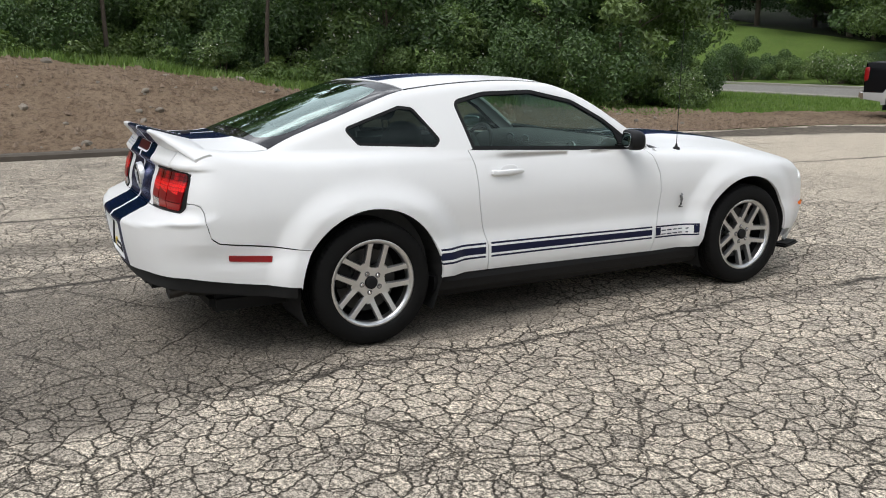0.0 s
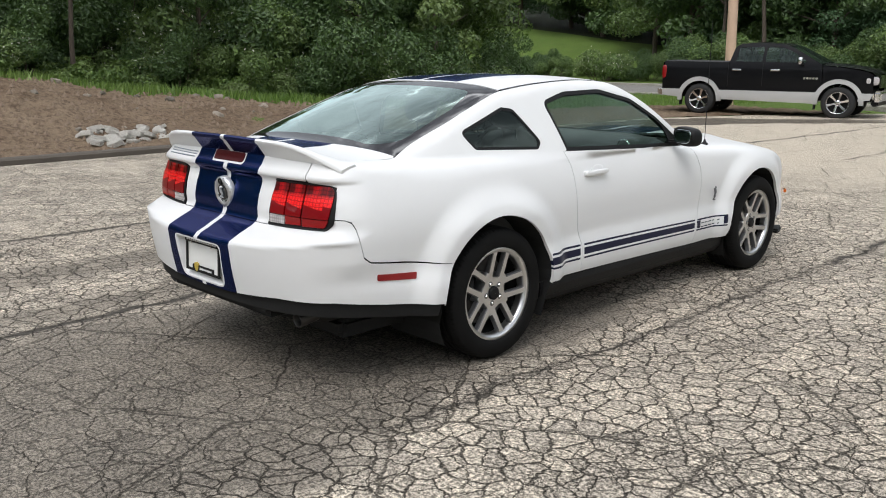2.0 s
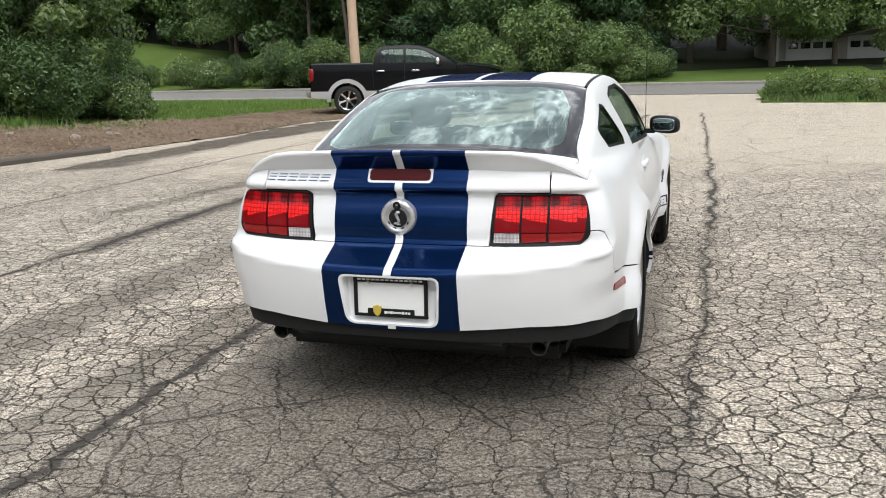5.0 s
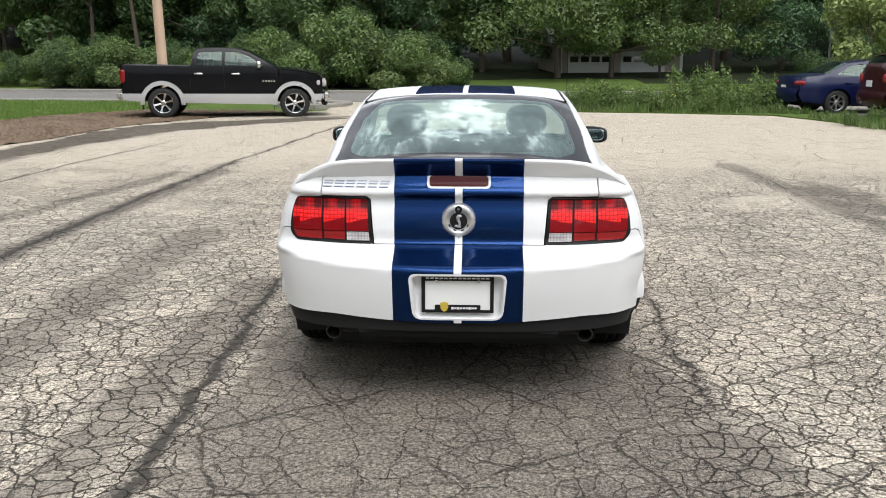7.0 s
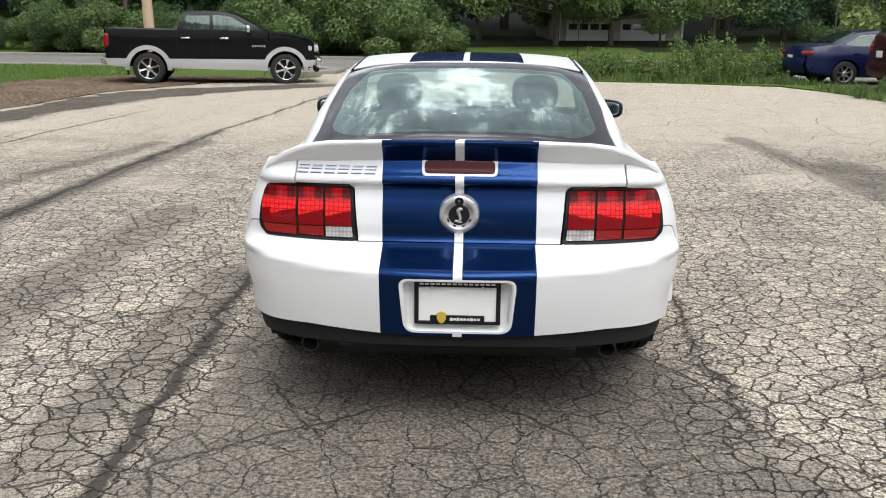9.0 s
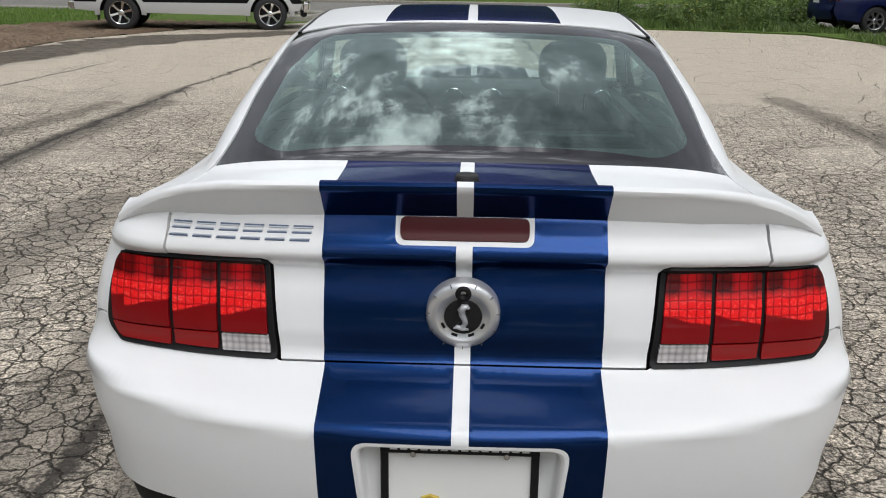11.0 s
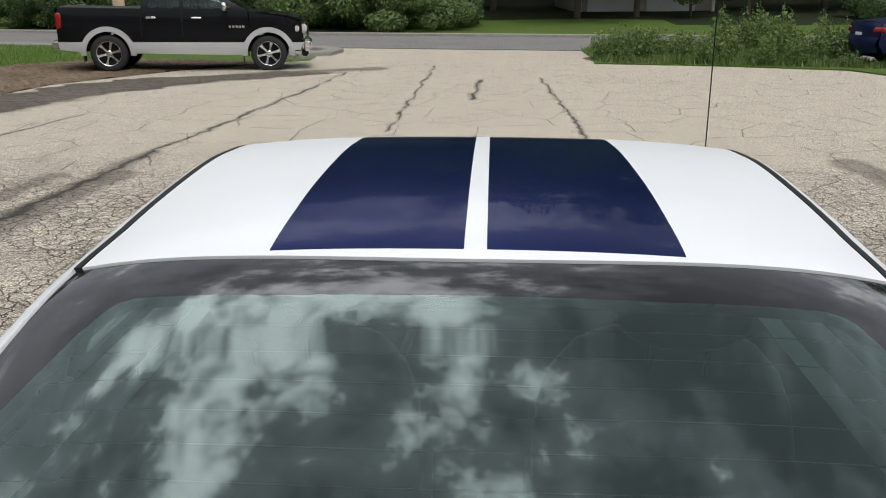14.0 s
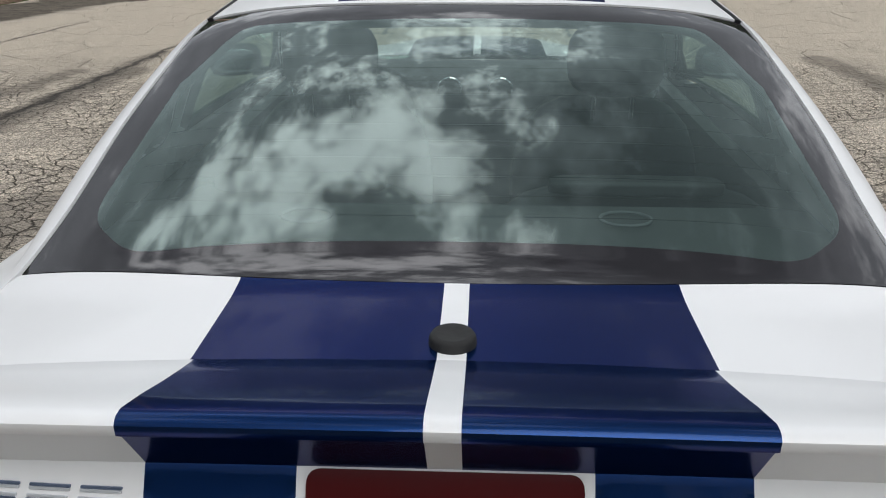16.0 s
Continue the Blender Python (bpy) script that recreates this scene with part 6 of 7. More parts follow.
# wheels
def build_wheel():
    w = empty("wheel")
    w.parent = car
    prof = [(-0.118, 0.232), (-0.128, 0.255), (-0.130, 0.285), (-0.122, 0.315), (-0.105, 0.331), (-0.080, 0.336)]
    for g0 in (-0.06, -0.02, 0.02, 0.06):
        prof += [(g0 - 0.006, 0.337), (g0 - 0.004, 0.330), (g0 + 0.004, 0.330), (g0 + 0.006, 0.337)]
    prof += [(0.080, 0.336), (0.105, 0.331), (0.117, 0.322), (0.124, 0.306), (0.131, 0.285), (0.129, 0.255), (0.122, 0.240), (0.110, 0.232)]
    bm = lathe(prof, 72)
    part("tyre", bm, M_TYRE, w, "black road tyre", True)
    bm = lathe([(-0.11, 0.225), (0.09, 0.210), (0.103, 0.213), (0.110, 0.222), (0.118, 0.2385), (0.113, 0.2395), (0.108, 0.236), (0.10, 0.234), (-0.11, 0.234)], 72)
    part("rim", bm, M_ALLOY, w, "machined alloy rim", True)
    # barrel and disc are coloured dark so the gaps between spokes look black
    part("barrel", lathe([(0.085, 0.216), (-0.02, 0.205), (-0.07, 0.20), (-0.075, 0.02)], 48), plain("dark_barrel", (0.020, 0.020, 0.021), 0.5, 0.5, vary=0.2), w, smooth=True)
    part("brake_disc", lathe([(-0.010, 0.08), (0.012, 0.085), (0.012, 0.170), (-0.010, 0.170)], 48), plain("grey_cast_disc", (0.07, 0.068, 0.065), 0.45, 0.9, vary=0.1), w, smooth=False)
    part("caliper", superbox(0.035, 0.055, 0.09, pose(0.012, -0.150, 0.03, 10)), M_BLACK, w, smooth=True)
    for k in range(10):
        pair, which = divmod(k, 2)
        mid = radians(72 * pair + 90)
        flip = 1 if which else -1
        out, acr = Vector((0, math.cos(mid), math.sin(mid))), Vector((0, -math.sin(mid), math.cos(mid)))
        p0 = Vector((0.083, 0, 0)) + out * 0.055 + acr * flip * 0.0400
        p1 = Vector((0.104, 0, 0)) + out * 0.216 + acr * flip * 0.0465
        d = (p1 - p0).normalized()
        side_v = d.cross(Vector((1, 0, 0))).normalized()
        bm = bmesh.new()
        rows = []
        for t in (0.0, 0.18, 0.36, 0.60, 0.86, 1.0):
            c = p0.lerp(p1, t)
            hw = 0.0150 + 0.012 * max(0.0, 0.45 - t) + (0.006 if t == 1.0 else 0)
            rows.append([bm.verts.new(c + side_v * s * hw + Vector((dx, 0, 0))) for s, dx in ((-1, -0.030), (-1.0, -0.003), (-0.8, 0.0), (0.8, 0.0), (1.0, -0.003), (1, -0.030))])
        for r0, r1 in zip(rows, rows[1:]):
            for i in range(6):
                f = bm.faces.new((r0[i], r0[(i + 1) % 6], r1[(i + 1) % 6], r1[i]))
                f.material_index = 0 if i == 2 else 1
        bm.faces.new(rows[0])
        bm.faces.new(rows[-1][::-1])
        bmesh.ops.recalc_face_normals(bm, faces=bm.faces)
        part("spoke", bm, [M_ALLOY, M_DARKALLOY], w)
    bm = bmesh.new()
    rings = []
    for lift, grow in ((0.02, 1.0), (0.078, 1.0), (0.0845, 0.965), (0.0855, 0.60), (0.0850, 0.36), (0.076, 0.34), (0.076, 0.01)):
        ring = []
        for k in range(60):
            a = 2 * math.pi * k / 60
            corner = 0.5 - 0.5 * math.cos(5 * (a - math.pi / 2))
            r = (0.082 + 0.040 * corner**2.2) * grow if grow > 0.9 else 0.105 * grow
            ring.append(bm.verts.new((lift + (0.004 * corner if grow > 0.9 and lift > 0.05 else 0.0), r * math.cos(a), r * math.sin(a))))
        rings.append(ring)
    for q0, q1 in zip(rings, rings[1:]):
        for k in range(60):
            bm.faces.new((q0[k], q0[(k + 1) % 60], q1[(k + 1) % 60], q1[k]))
    bmesh.ops.recalc_face_normals(bm, faces=bm.faces)
    hub = part("hub", bm, M_ALLOY, w, smooth=True)
    hub.data.set_sharp_from_angle(angle=radians(40))
    part("cap", lathe([(0.074, 0.034), (0.094, 0.0335), (0.098, 0.030), (0.099, 0.024), (0.099, 0.001)], 32), M_BLACK, w, "black hub cap", True)
    for k in range(5):
        a = radians(72 * k + 54)
        part("wheel_nut", lathe([(0.080, 0.0085), (0.090, 0.0085), (0.093, 0.006), (0.093, 0.001)], 6, "x", None, Matrix.Translation((0, 0.053 * math.cos(a), 0.053 * math.sin(a)))), M_CHROME, w)
        part("nut_pocket", lathe([(0.070, 0.0145), (0.0862, 0.0145), (0.0866, 0.0125), (0.0858, 0.001)], 20, "x", None, Matrix.Translation((0, 0.053 * math.cos(a), 0.053 * math.sin(a)))), M_DARKALLOY, w)
    return tagged(w, "ten-spoke machined alloy wheel with a low black tyre")


def tyre_material():
    n = Nodes("tread_rubber")
    c = n.coords()
    sep = n.add("SeparateXYZ", {"Vector": c})
    ang = n.math("ARCTAN2", sep.outputs["Y"], sep.outputs["Z"])
    r = n.math("SQRT", n.math("ADD", n.math("POWER", sep.outputs["Y"], 2.0), n.math("POWER", sep.outputs["Z"], 2.0)))
    lug = n.math("SINE", n.math("ADD", n.math("MULTIPLY", ang, 76.0), n.math("MULTIPLY", n.math("ABSOLUTE", sep.outputs["X"]), 60.0)))
    on = n.ramp(r, 0.321, 0.329)
    h = n.math("MULTIPLY", n.ramp(lug, 0.45, 0.6), on)
    dust = n.noise(c, 9, 5, 0.6)
    col = n.mix(dust, (0.004, 0.004, 0.004), (0.009, 0.0088, 0.0085))
    n.set(Base_Color=n.mix(n.math("MULTIPLY", h, 0.5), col, (0.003, 0.003, 0.003)), Roughness=0.75, Specular_IOR_Level=0.15)
    n.bump(n.math("MULTIPLY", h, -1.0), 0.8, 0.006)
    return n.m


M_TYRE = tyre_material()
wheel = build_wheel()
WHEEL_X = 0.778
wheel.matrix_basis = pose(WHEEL_X, 0, WHEEL_Z, -11)
copy_thing(wheel, pose(WHEEL_X, 2.72, WHEEL_Z, -23.5))
copy_thing(wheel, pose(-WHEEL_X, 0, WHEEL_Z, 50, 0, 180))
copy_thing(wheel, pose(-WHEEL_X, 2.72, WHEEL_Z, 10, 0, 180))

# cabin: tub, seats, shelf, dash, wheel
tub = group_under("cabin", car, "charcoal cabin with two bucket seats")
bm = box_bm((1.36, 2.35, 0.04), pose(0, 0.85, 0.36))
for side in (1, -1):
    box_bm((0.05, 2.3, 0.58), pose(side * 0.70, 0.85, 0.66), 0.0, 1, bm)
box_bm((1.40, 0.05, 0.66), pose(0, -0.20, 0.66, 16), 0, 1, bm)
box_bm((1.40, 0.05, 0.62), pose(0, 1.95, 0.66), 0, 1, bm)
part("tub", bm, M_CABIN, tub)
part("parcel_shelf", box_bm((1.26, 0.50, 0.02), pose(0, -0.29, 1.005, 2.5), 0.006), M_CABIN, tub)
for side in (1, -1):
    ring = [(side * 0.29 + 0.046 * math.cos(t), -0.13 + 0.038 * math.sin(t), 1.030) for t in np.linspace(0, 2 * math.pi, 28, endpoint=False)]
    part("speaker_ring", tube(ring, 0.003, 6, closed=True), plain("grey_speaker_trim", (0.16, 0.16, 0.165), 0.5), tub)
    part("shelf_pad", superbox(0.17, 0.030, 0.016, pose(side * 0.33, 0.02, 1.046), 6), M_SEAT, tub, smooth=True)
for side in (1, -1):
    seat = group_under("front_seat", tub)
    part("cushion", superbox(0.26, 0.27, 0.09, pose(side * 0.37, 1.02, 0.55, 6), 3), M_SEAT, seat, smooth=True)
    part("backrest", superbox(0.26, 0.085, 0.31, pose(side * 0.37, 0.74, 0.775, -14), 3), M_SEAT, seat, smooth=True)
    bm = superbox(0.125, 0.055, 0.098, pose(side * 0.37, 0.655, 1.190, -10), 3)
    part("headrest", bm, M_SEAT, seat, smooth=True)
    for px in (-0.05, 0.05):
        part("headrest_post", tube([(side * 0.37 + px, 0.67, 1.03), (side * 0.37 + px, 0.655, 1.15)], 0.006, 8), M_CHROME, seat, "chrome post")
    part("rear_seat_back", superbox(0.33, 0.09, 0.25, pose(side * 0.34, 0.02, 0.80, -22), 3), M_SEAT, tub, smooth=True)
bm = superbox(0.72, 0.26, 0.14, pose(0, 1.72, 0.86), 4)
part("dashboard", bm, M_CABIN, tub, smooth=True)
for px in (-0.62, -0.09, 0.09, 0.60):
    ring = [(px + 0.042 * math.cos(t), 1.475, 0.950 + 0.042 * math.sin(t)) for t in np.linspace(0, 2 * math.pi, 28, endpoint=False)]
    part("vent_ring", tube(ring, 0.0045, 6, closed=True), M_CHROME, tub, "chrome air vent ring")
tilt = pose(-0.37, 1.36, 0.86, 68, 0, 0)
wheel_pts = [tilt @ Vector((0.185 * math.cos(t), 0.185 * math.sin(t), 0)) for t in np.linspace(0, 2 * math.pi, 36, endpoint=False)]
part("steering_wheel", tube(wheel_pts, 0.015, 8, closed=True), M_SEAT, tub, smooth=True)
part("inside_mirror", superbox(0.12, 0.02, 0.032, pose(0.0, 1.27, 1.285), 3), M_BLACK, tub, smooth=True)
part("roof_lining", superbox(0.50, 0.42, 0.008, pose(0, 0.80, 1.335), 3), plain("grey_lining", (0.16, 0.16, 0.155), 0.9), tub, smooth=True)
# heater lines printed on the rear glass
M_LINE = plain("brown_heater_lines", (0.006, 0.004, 0.003), 0.9)
bm = bmesh.new()
for k in range(13):
    yy = -0.42 + k * 0.047
    half_w = 0.535 - 0.02 * k / 12
    q = np.array([[x, yy + 0.03 * (x / 0.55) ** 2] for x in np.linspace(-half_w, half_w, 30)])
    p, nn = top(q)
    p = p - nn * 0.006
    row0 = [bm.verts.new(v) for v in p]
    row1 = [bm.verts.new(v) for v in p + (0, 0.0016, 0.0005)]
    for i in range(len(row0) - 1):
        bm.faces.new((row0[i], row0[i + 1], row1[i + 1], row1[i]))
part("heater_lines", bm, M_LINE, rear_window)

# ---- parked vehicles ----
def flank_of(width):
    """A map from (y, z) to a body side with the given half width."""
    def to3d(q):
        y, z = q[:, 0], q[:, 1]
        p = np.stack([width(y, z), y, z], 1)
        e = 0.005
        dy = (width(y + e, z) - width(y - e, z)) / (2 * e)
        dz = (width(y, z + e) - width(y, z - e)) / (2 * e)
        n = np.stack([np.ones_like(y), -dy, -dz], 1)
        return p, n / np.linalg.norm(n, axis=1)[:, None]
    return to3d


def across(name, line, width, material, parent, label="", crown=0.03, shrink=0.004, n=12):
    """A sheet that runs from side to side along a line of (y, z) points: hood, roof, glass, tailgate."""
    pts = dense(line, 0.08, False)
    y, z = pts[:, 0], pts[:, 1]
    w = width(y, z) - shrink
    t = np.linspace(-1, 1, n + 1)
    verts, faces = [], []
    for i in range(len(pts)):
        a, b = pts[max(i - 1, 0)], pts[min(i + 1, len(pts) - 1)]
        d = (b - a) / max(1e-6, np.linalg.norm(b - a))
        for k in t:
            up = crown * (1 - k * k)
            verts.append((k * w[i], y[i] - d[1] * up, z[i] + d[0] * up))
    m = n + 1
    for i in range(len(pts) - 1):
        for k in range(n):
            faces.append((i * m + k, i * m + k + 1, (i + 1) * m + k + 1, (i + 1) * m + k))
    ob = from_arrays(name, verts, faces, material, parent, True)
    return tagged(ob, label) if label else ob


def road_wheel(parent, at, radius, wide, spokes, rim_material, rz=0.0, dark=False):
    w = empty("wheel")
    w.parent = parent
    w.matrix_basis = pose(*at, 15, 0, rz)
    r = radius
    part("tyre", lathe([(-wide, r * 0.68), (-wide * 1.05, r * 0.82), (-wide * 0.9, r * 0.97), (-wide * 0.6, r), (wide * 0.6, r), (wide * 0.9, r * 0.97), (wide * 1.05, r * 0.82), (wide, r * 0.66)], 40), M_RUBBER, w, smooth=True)
    part("rim", lathe([(wide * 0.2, r * 0.60), (wide * 0.85, r * 0.62), (wide * 1.0, r * 0.665), (wide * 0.9, r * 0.69)], 40), rim_material, w, smooth=True)
    part("back", lathe([(wide * 0.15, r * 0.62), (wide * 0.1, 0.01)], 30), M_DARK, w)
    for k in range(spokes):
        a = 2 * math.pi * k / spokes
        bm = bmesh.new()
        rows = []
        for t in (0.0, 0.5, 1.0):
            rr = r * (0.14 + 0.48 * t)
            hw = r * (0.085 - 0.02 * t + 0.045 * (t > 0.9))
            c = Vector((wide * (0.75 + 0.15 * t), rr * math.cos(a), rr * math.sin(a)))
            s = Vector((0, -math.sin(a), math.cos(a)))
            rows.append([bm.verts.new(c + s * hw * q + Vector((d, 0, 0))) for q, d in ((-1, -0.03), (-0.75, 0), (0.75, 0), (1, -0.03))])
        for r0, r1 in zip(rows, rows[1:]):
            for i in range(3):
                bm.faces.new((r0[i], r0[i + 1], r1[i + 1], r1[i]))
        bmesh.ops.recalc_face_normals(bm, faces=bm.faces)
        part("spoke", bm, rim_material, w)
    part("hub", lathe([(wide * 0.5, r * 0.19), (wide * 0.85, r * 0.17), (wide * 0.9, r * 0.1), (wide * 0.9, 0.002)], 20), rim_material, w, smooth=True)
    return w


def arch_yz(wy, wz, r, a0, a1, n=18):
    return [(wy + r * math.cos(math.radians(a0 + (a1 - a0) * k / n)), wz + r * math.sin(math.radians(a0 + (a1 - a0) * k / n))) for k in range(n + 1)]


def twin(name, to3d, outline, material, parent, holes=(), offset=0.0, step=0.06, label="", fold=0.02):
    piece = patch_arrays(to3d, outline, holes, (), step, offset, fold)
    return both_sides(name, [piece], [material], parent, label)


def build_pickup():
    M_PBLACK = paint("black_truck_paint", (0.006, 0.006, 0.007), 0.25, coat=0.12, spec=0.1)
    M_SILVER = paint("silver_truck_paint", (0.52, 0.52, 0.52), 0.35, 0.2)
    M_TGLASS = glass_material("dark_truck_glass", (0.34, 0.42, 0.38), gloss_gain=0.7, dust=0.02)
    t = tagged(empty("pickup_truck"), "black crew-cab pickup truck with silver lower trim and chrome wheels", "truck")
    WR = 0.415
    w0 = curve_table([0.3, 0.45, 0.8, 1.1, 1.3, 1.42, 1.6, 1.95], [0.92, 0.965, 0.985, 0.985, 0.968, 0.935, 0.865, 0.70])
    wp = curve_table([-1.3, -1.0, 0, 3.2, 4.1, 4.45, 4.7], [-0.03, 0.0, 0.0, 0.0, -0.02, -0.09, -0.2])
    width = lambda y, z: w0(z) + wp(y)
    fs = flank_of(width)
    ra, fa = arch_yz(0, WR, 0.50, 12, 168), arch_yz(3.57, WR, 0.50, 12, 168)
    twin("bed_side", fs, [(0.745, 0.67), (0.745, 1.40), (-1.03, 1.43), (-1.05, 0.67)] + [(y, z) for y, z in ra[::-1] if z > 0.67], M_PBLACK, t, label="black pickup bed side")
    roofline = [(0.78, 1.45), (0.86, 1.80), (1.0, 1.885), (1.5, 1.91), (2.05, 1.885), (2.35, 1.80), (2.75, 1.58), (3.12, 1.36)]
    win_r = rounded([(0.93, 1.43), (0.98, 1.80), (1.62, 1.82), (1.62, 1.42)], 0.04)
    win_f = rounded([(1.70, 1.42), (1.70, 1.82), (2.10, 1.80), (2.38, 1.68), (2.80, 1.41)], 0.04)
    cab = [(0.755, 0.67), (0.755, 1.42)] + roofline + [(3.15, 1.0), (3.02, 0.67)]
    twin("cab_side", fs, cab, M_PBLACK, t, [win_r, win_f], label="black crew cab side")
    for wdw in (win_r, win_f):
        twin("side_window", fs, wdw, M_TGLASS, t, offset=-0.01, fold=0.0)
    twin("front_wing", fs, [(3.06, 0.79), (3.16, 1.0), (3.15, 1.335), (3.6, 1.30), (4.2, 1.20), (4.34, 1.12), (4.36, 0.67)] + [(y, z) for y, z in fa if z > 0.67], M_PBLACK, t)
    for name, line in (("lower_trim", [(-1.07, 0.67), (-1.05, 0.50), (-0.60, 0.45), (-0.50, 0.67)]), ("lower_trim", [(0.49, 0.67), (0.58, 0.42), (3.0, 0.38), (3.08, 0.67)]), ("lower_trim", [(4.06, 0.67), (4.02, 0.47), (4.30, 0.50), (4.37, 0.67)])):
        twin(name, fs, line, M_SILVER, t, offset=0.008, label="silver lower body trim")
    for wy in (0.0, 3.57):
        ring = arch_yz(wy, WR, 0.60, -4, 184) + arch_yz(wy, WR, 0.485, 184, -4)
        twin("wheel_flare", fs, ring, M_SILVER, t, offset=0.035, fold=0.05, label="silver wheel-arch flare")
    across("tailgate", [(-1.07, 0.62), (-1.07, 1.40)], width, M_PBLACK, t, crown=0.02)
    across("bed_cover", [(-1.03, 1.425), (0.76, 1.405)], width, plain("black_vinyl_cover", (0.012, 0.012, 0.012), 0.7), t, "black folded bed cover", crown=0.03)
    across("cab_back", [(0.77, 1.42), (0.86, 1.80), (0.97, 1.87)], width, M_PBLACK, t, crown=0.01)
    across("roof", [(0.95, 1.875), (1.1, 1.895), (1.5, 1.91), (2.05, 1.885), (2.28, 1.825)], width, M_PBLACK, t)
    across("windscreen", [(2.29, 1.82), (2.75, 1.58), (3.10, 1.375)], width, M_TGLASS, t, crown=0.05)
    across("hood", [(3.08, 1.345), (3.5, 1.33), (4.0, 1.27), (4.30, 1.19), (4.40, 1.10)], width, M_PBLACK, t, crown=0.06)
    across("grille", [(4.42, 1.12), (4.45, 0.80)], width, M_CHROME, t, "chrome grille", crown=0.06, shrink=0.22)
    part("front_bumper", box_bm((1.92, 0.22, 0.27), pose(0, 4.46, 0.60), 0.06, 3), M_CHROME, t, "chrome front bumper")
    part("air_dam", box_bm((1.7, 0.16, 0.14), pose(0, 4.40, 0.42), 0.03), M_BLACK, t)
    part("rear_bumper", box_bm((1.88, 0.18, 0.20), pose(0, -1.13, 0.60), 0.04, 3), M_CHROME, t, "chrome rear bumper")
    for sx in (1, -1):
        part("headlamp", superbox(0.10, 0.17, 0.11, pose(sx * 0.83, 4.29, 0.98, 0, 0, sx * 22), 3.5), M_CLEAR, t, "clear headlamp", True)
        part("tail_lamp", superbox(0.05, 0.07, 0.19, pose(sx * 0.945, -1.02, 1.12), 4), M_RED_DEEP, t, "tall red tail lamp", True)
        mir = group_under("door_mirror", t)
        part("housing", superbox(0.11, 0.06, 0.10, pose(sx * 1.09, 2.62, 1.46), 3), M_CHROME, mir, "chrome mirror cap", True)
        part("arm", box_bm((0.14, 0.06, 0.05), pose(sx * 0.97, 2.64, 1.38), 0.01), M_BLACK, mir)
        for hy in (0.98, 1.98):
            part("door_handle", superbox(0.02, 0.12, 0.025, pose(sx * (float(width(hy, 1.2)) + 0.025), hy, 1.21), 4), M_CHROME, t, "chrome door handle", True)
        for hy in (0.755, 1.66):
            part("door_gap", box_bm((0.006, 0.012, 0.60), pose(sx * (float(width(hy, 1.1)) + 0.001), hy, 1.10)), M_DARK, t)
        bm = bmesh.new()
        for k in range(5):
            box_bm((0.006, 0.05, 0.05), pose(sx * (float(width(2.9, 1.0)) + 0.002), 2.72 + k * 0.075, 1.02), 0, 1, bm)
        tagged(part("badge_bars", bm, M_CHROME, t, "chrome badge as plain bars"), kind="stuff")
        for wy in (0.0, 3.57):
            road_wheel(t, (sx * 0.84, wy, WR), WR, 0.14, 6, M_CHROME, 0 if sx > 0 else 180)
        for wy in (-0.52, 3.02):
            part("mud_flap", box_bm((0.24, 0.015, 0.26), pose(sx * 0.84, wy - 0.03, 0.36), 0.004, 1), M_RUBBER, t)
    part("chassis", box_bm((1.5, 5.2, 0.30), pose(0, 1.7, 0.60), 0.05), M_DARK, t)
    part("cab_floor", box_bm((1.6, 2.2, 0.5), pose(0, 1.9, 1.0), 0.05), M_DARK, t)
    for sx in (1, -1):
        for sy in (1.15, 2.05):
            part("seat_back", superbox(0.27, 0.09, 0.30, pose(sx * 0.40, sy, 1.32, -10), 3), M_SEAT, t, smooth=True)
            part("headrest", superbox(0.13, 0.05, 0.09, pose(sx * 0.40, sy - 0.07, 1.66, -8), 3), M_SEAT, t, smooth=True)
    return t


truck = build_pickup()
truck.matrix_basis = pose(-8.60, 19.15, 0.0, -0.5, 0, -78.5) @ Matrix.Diagonal((0.968, 0.968, 0.968, 1.0))


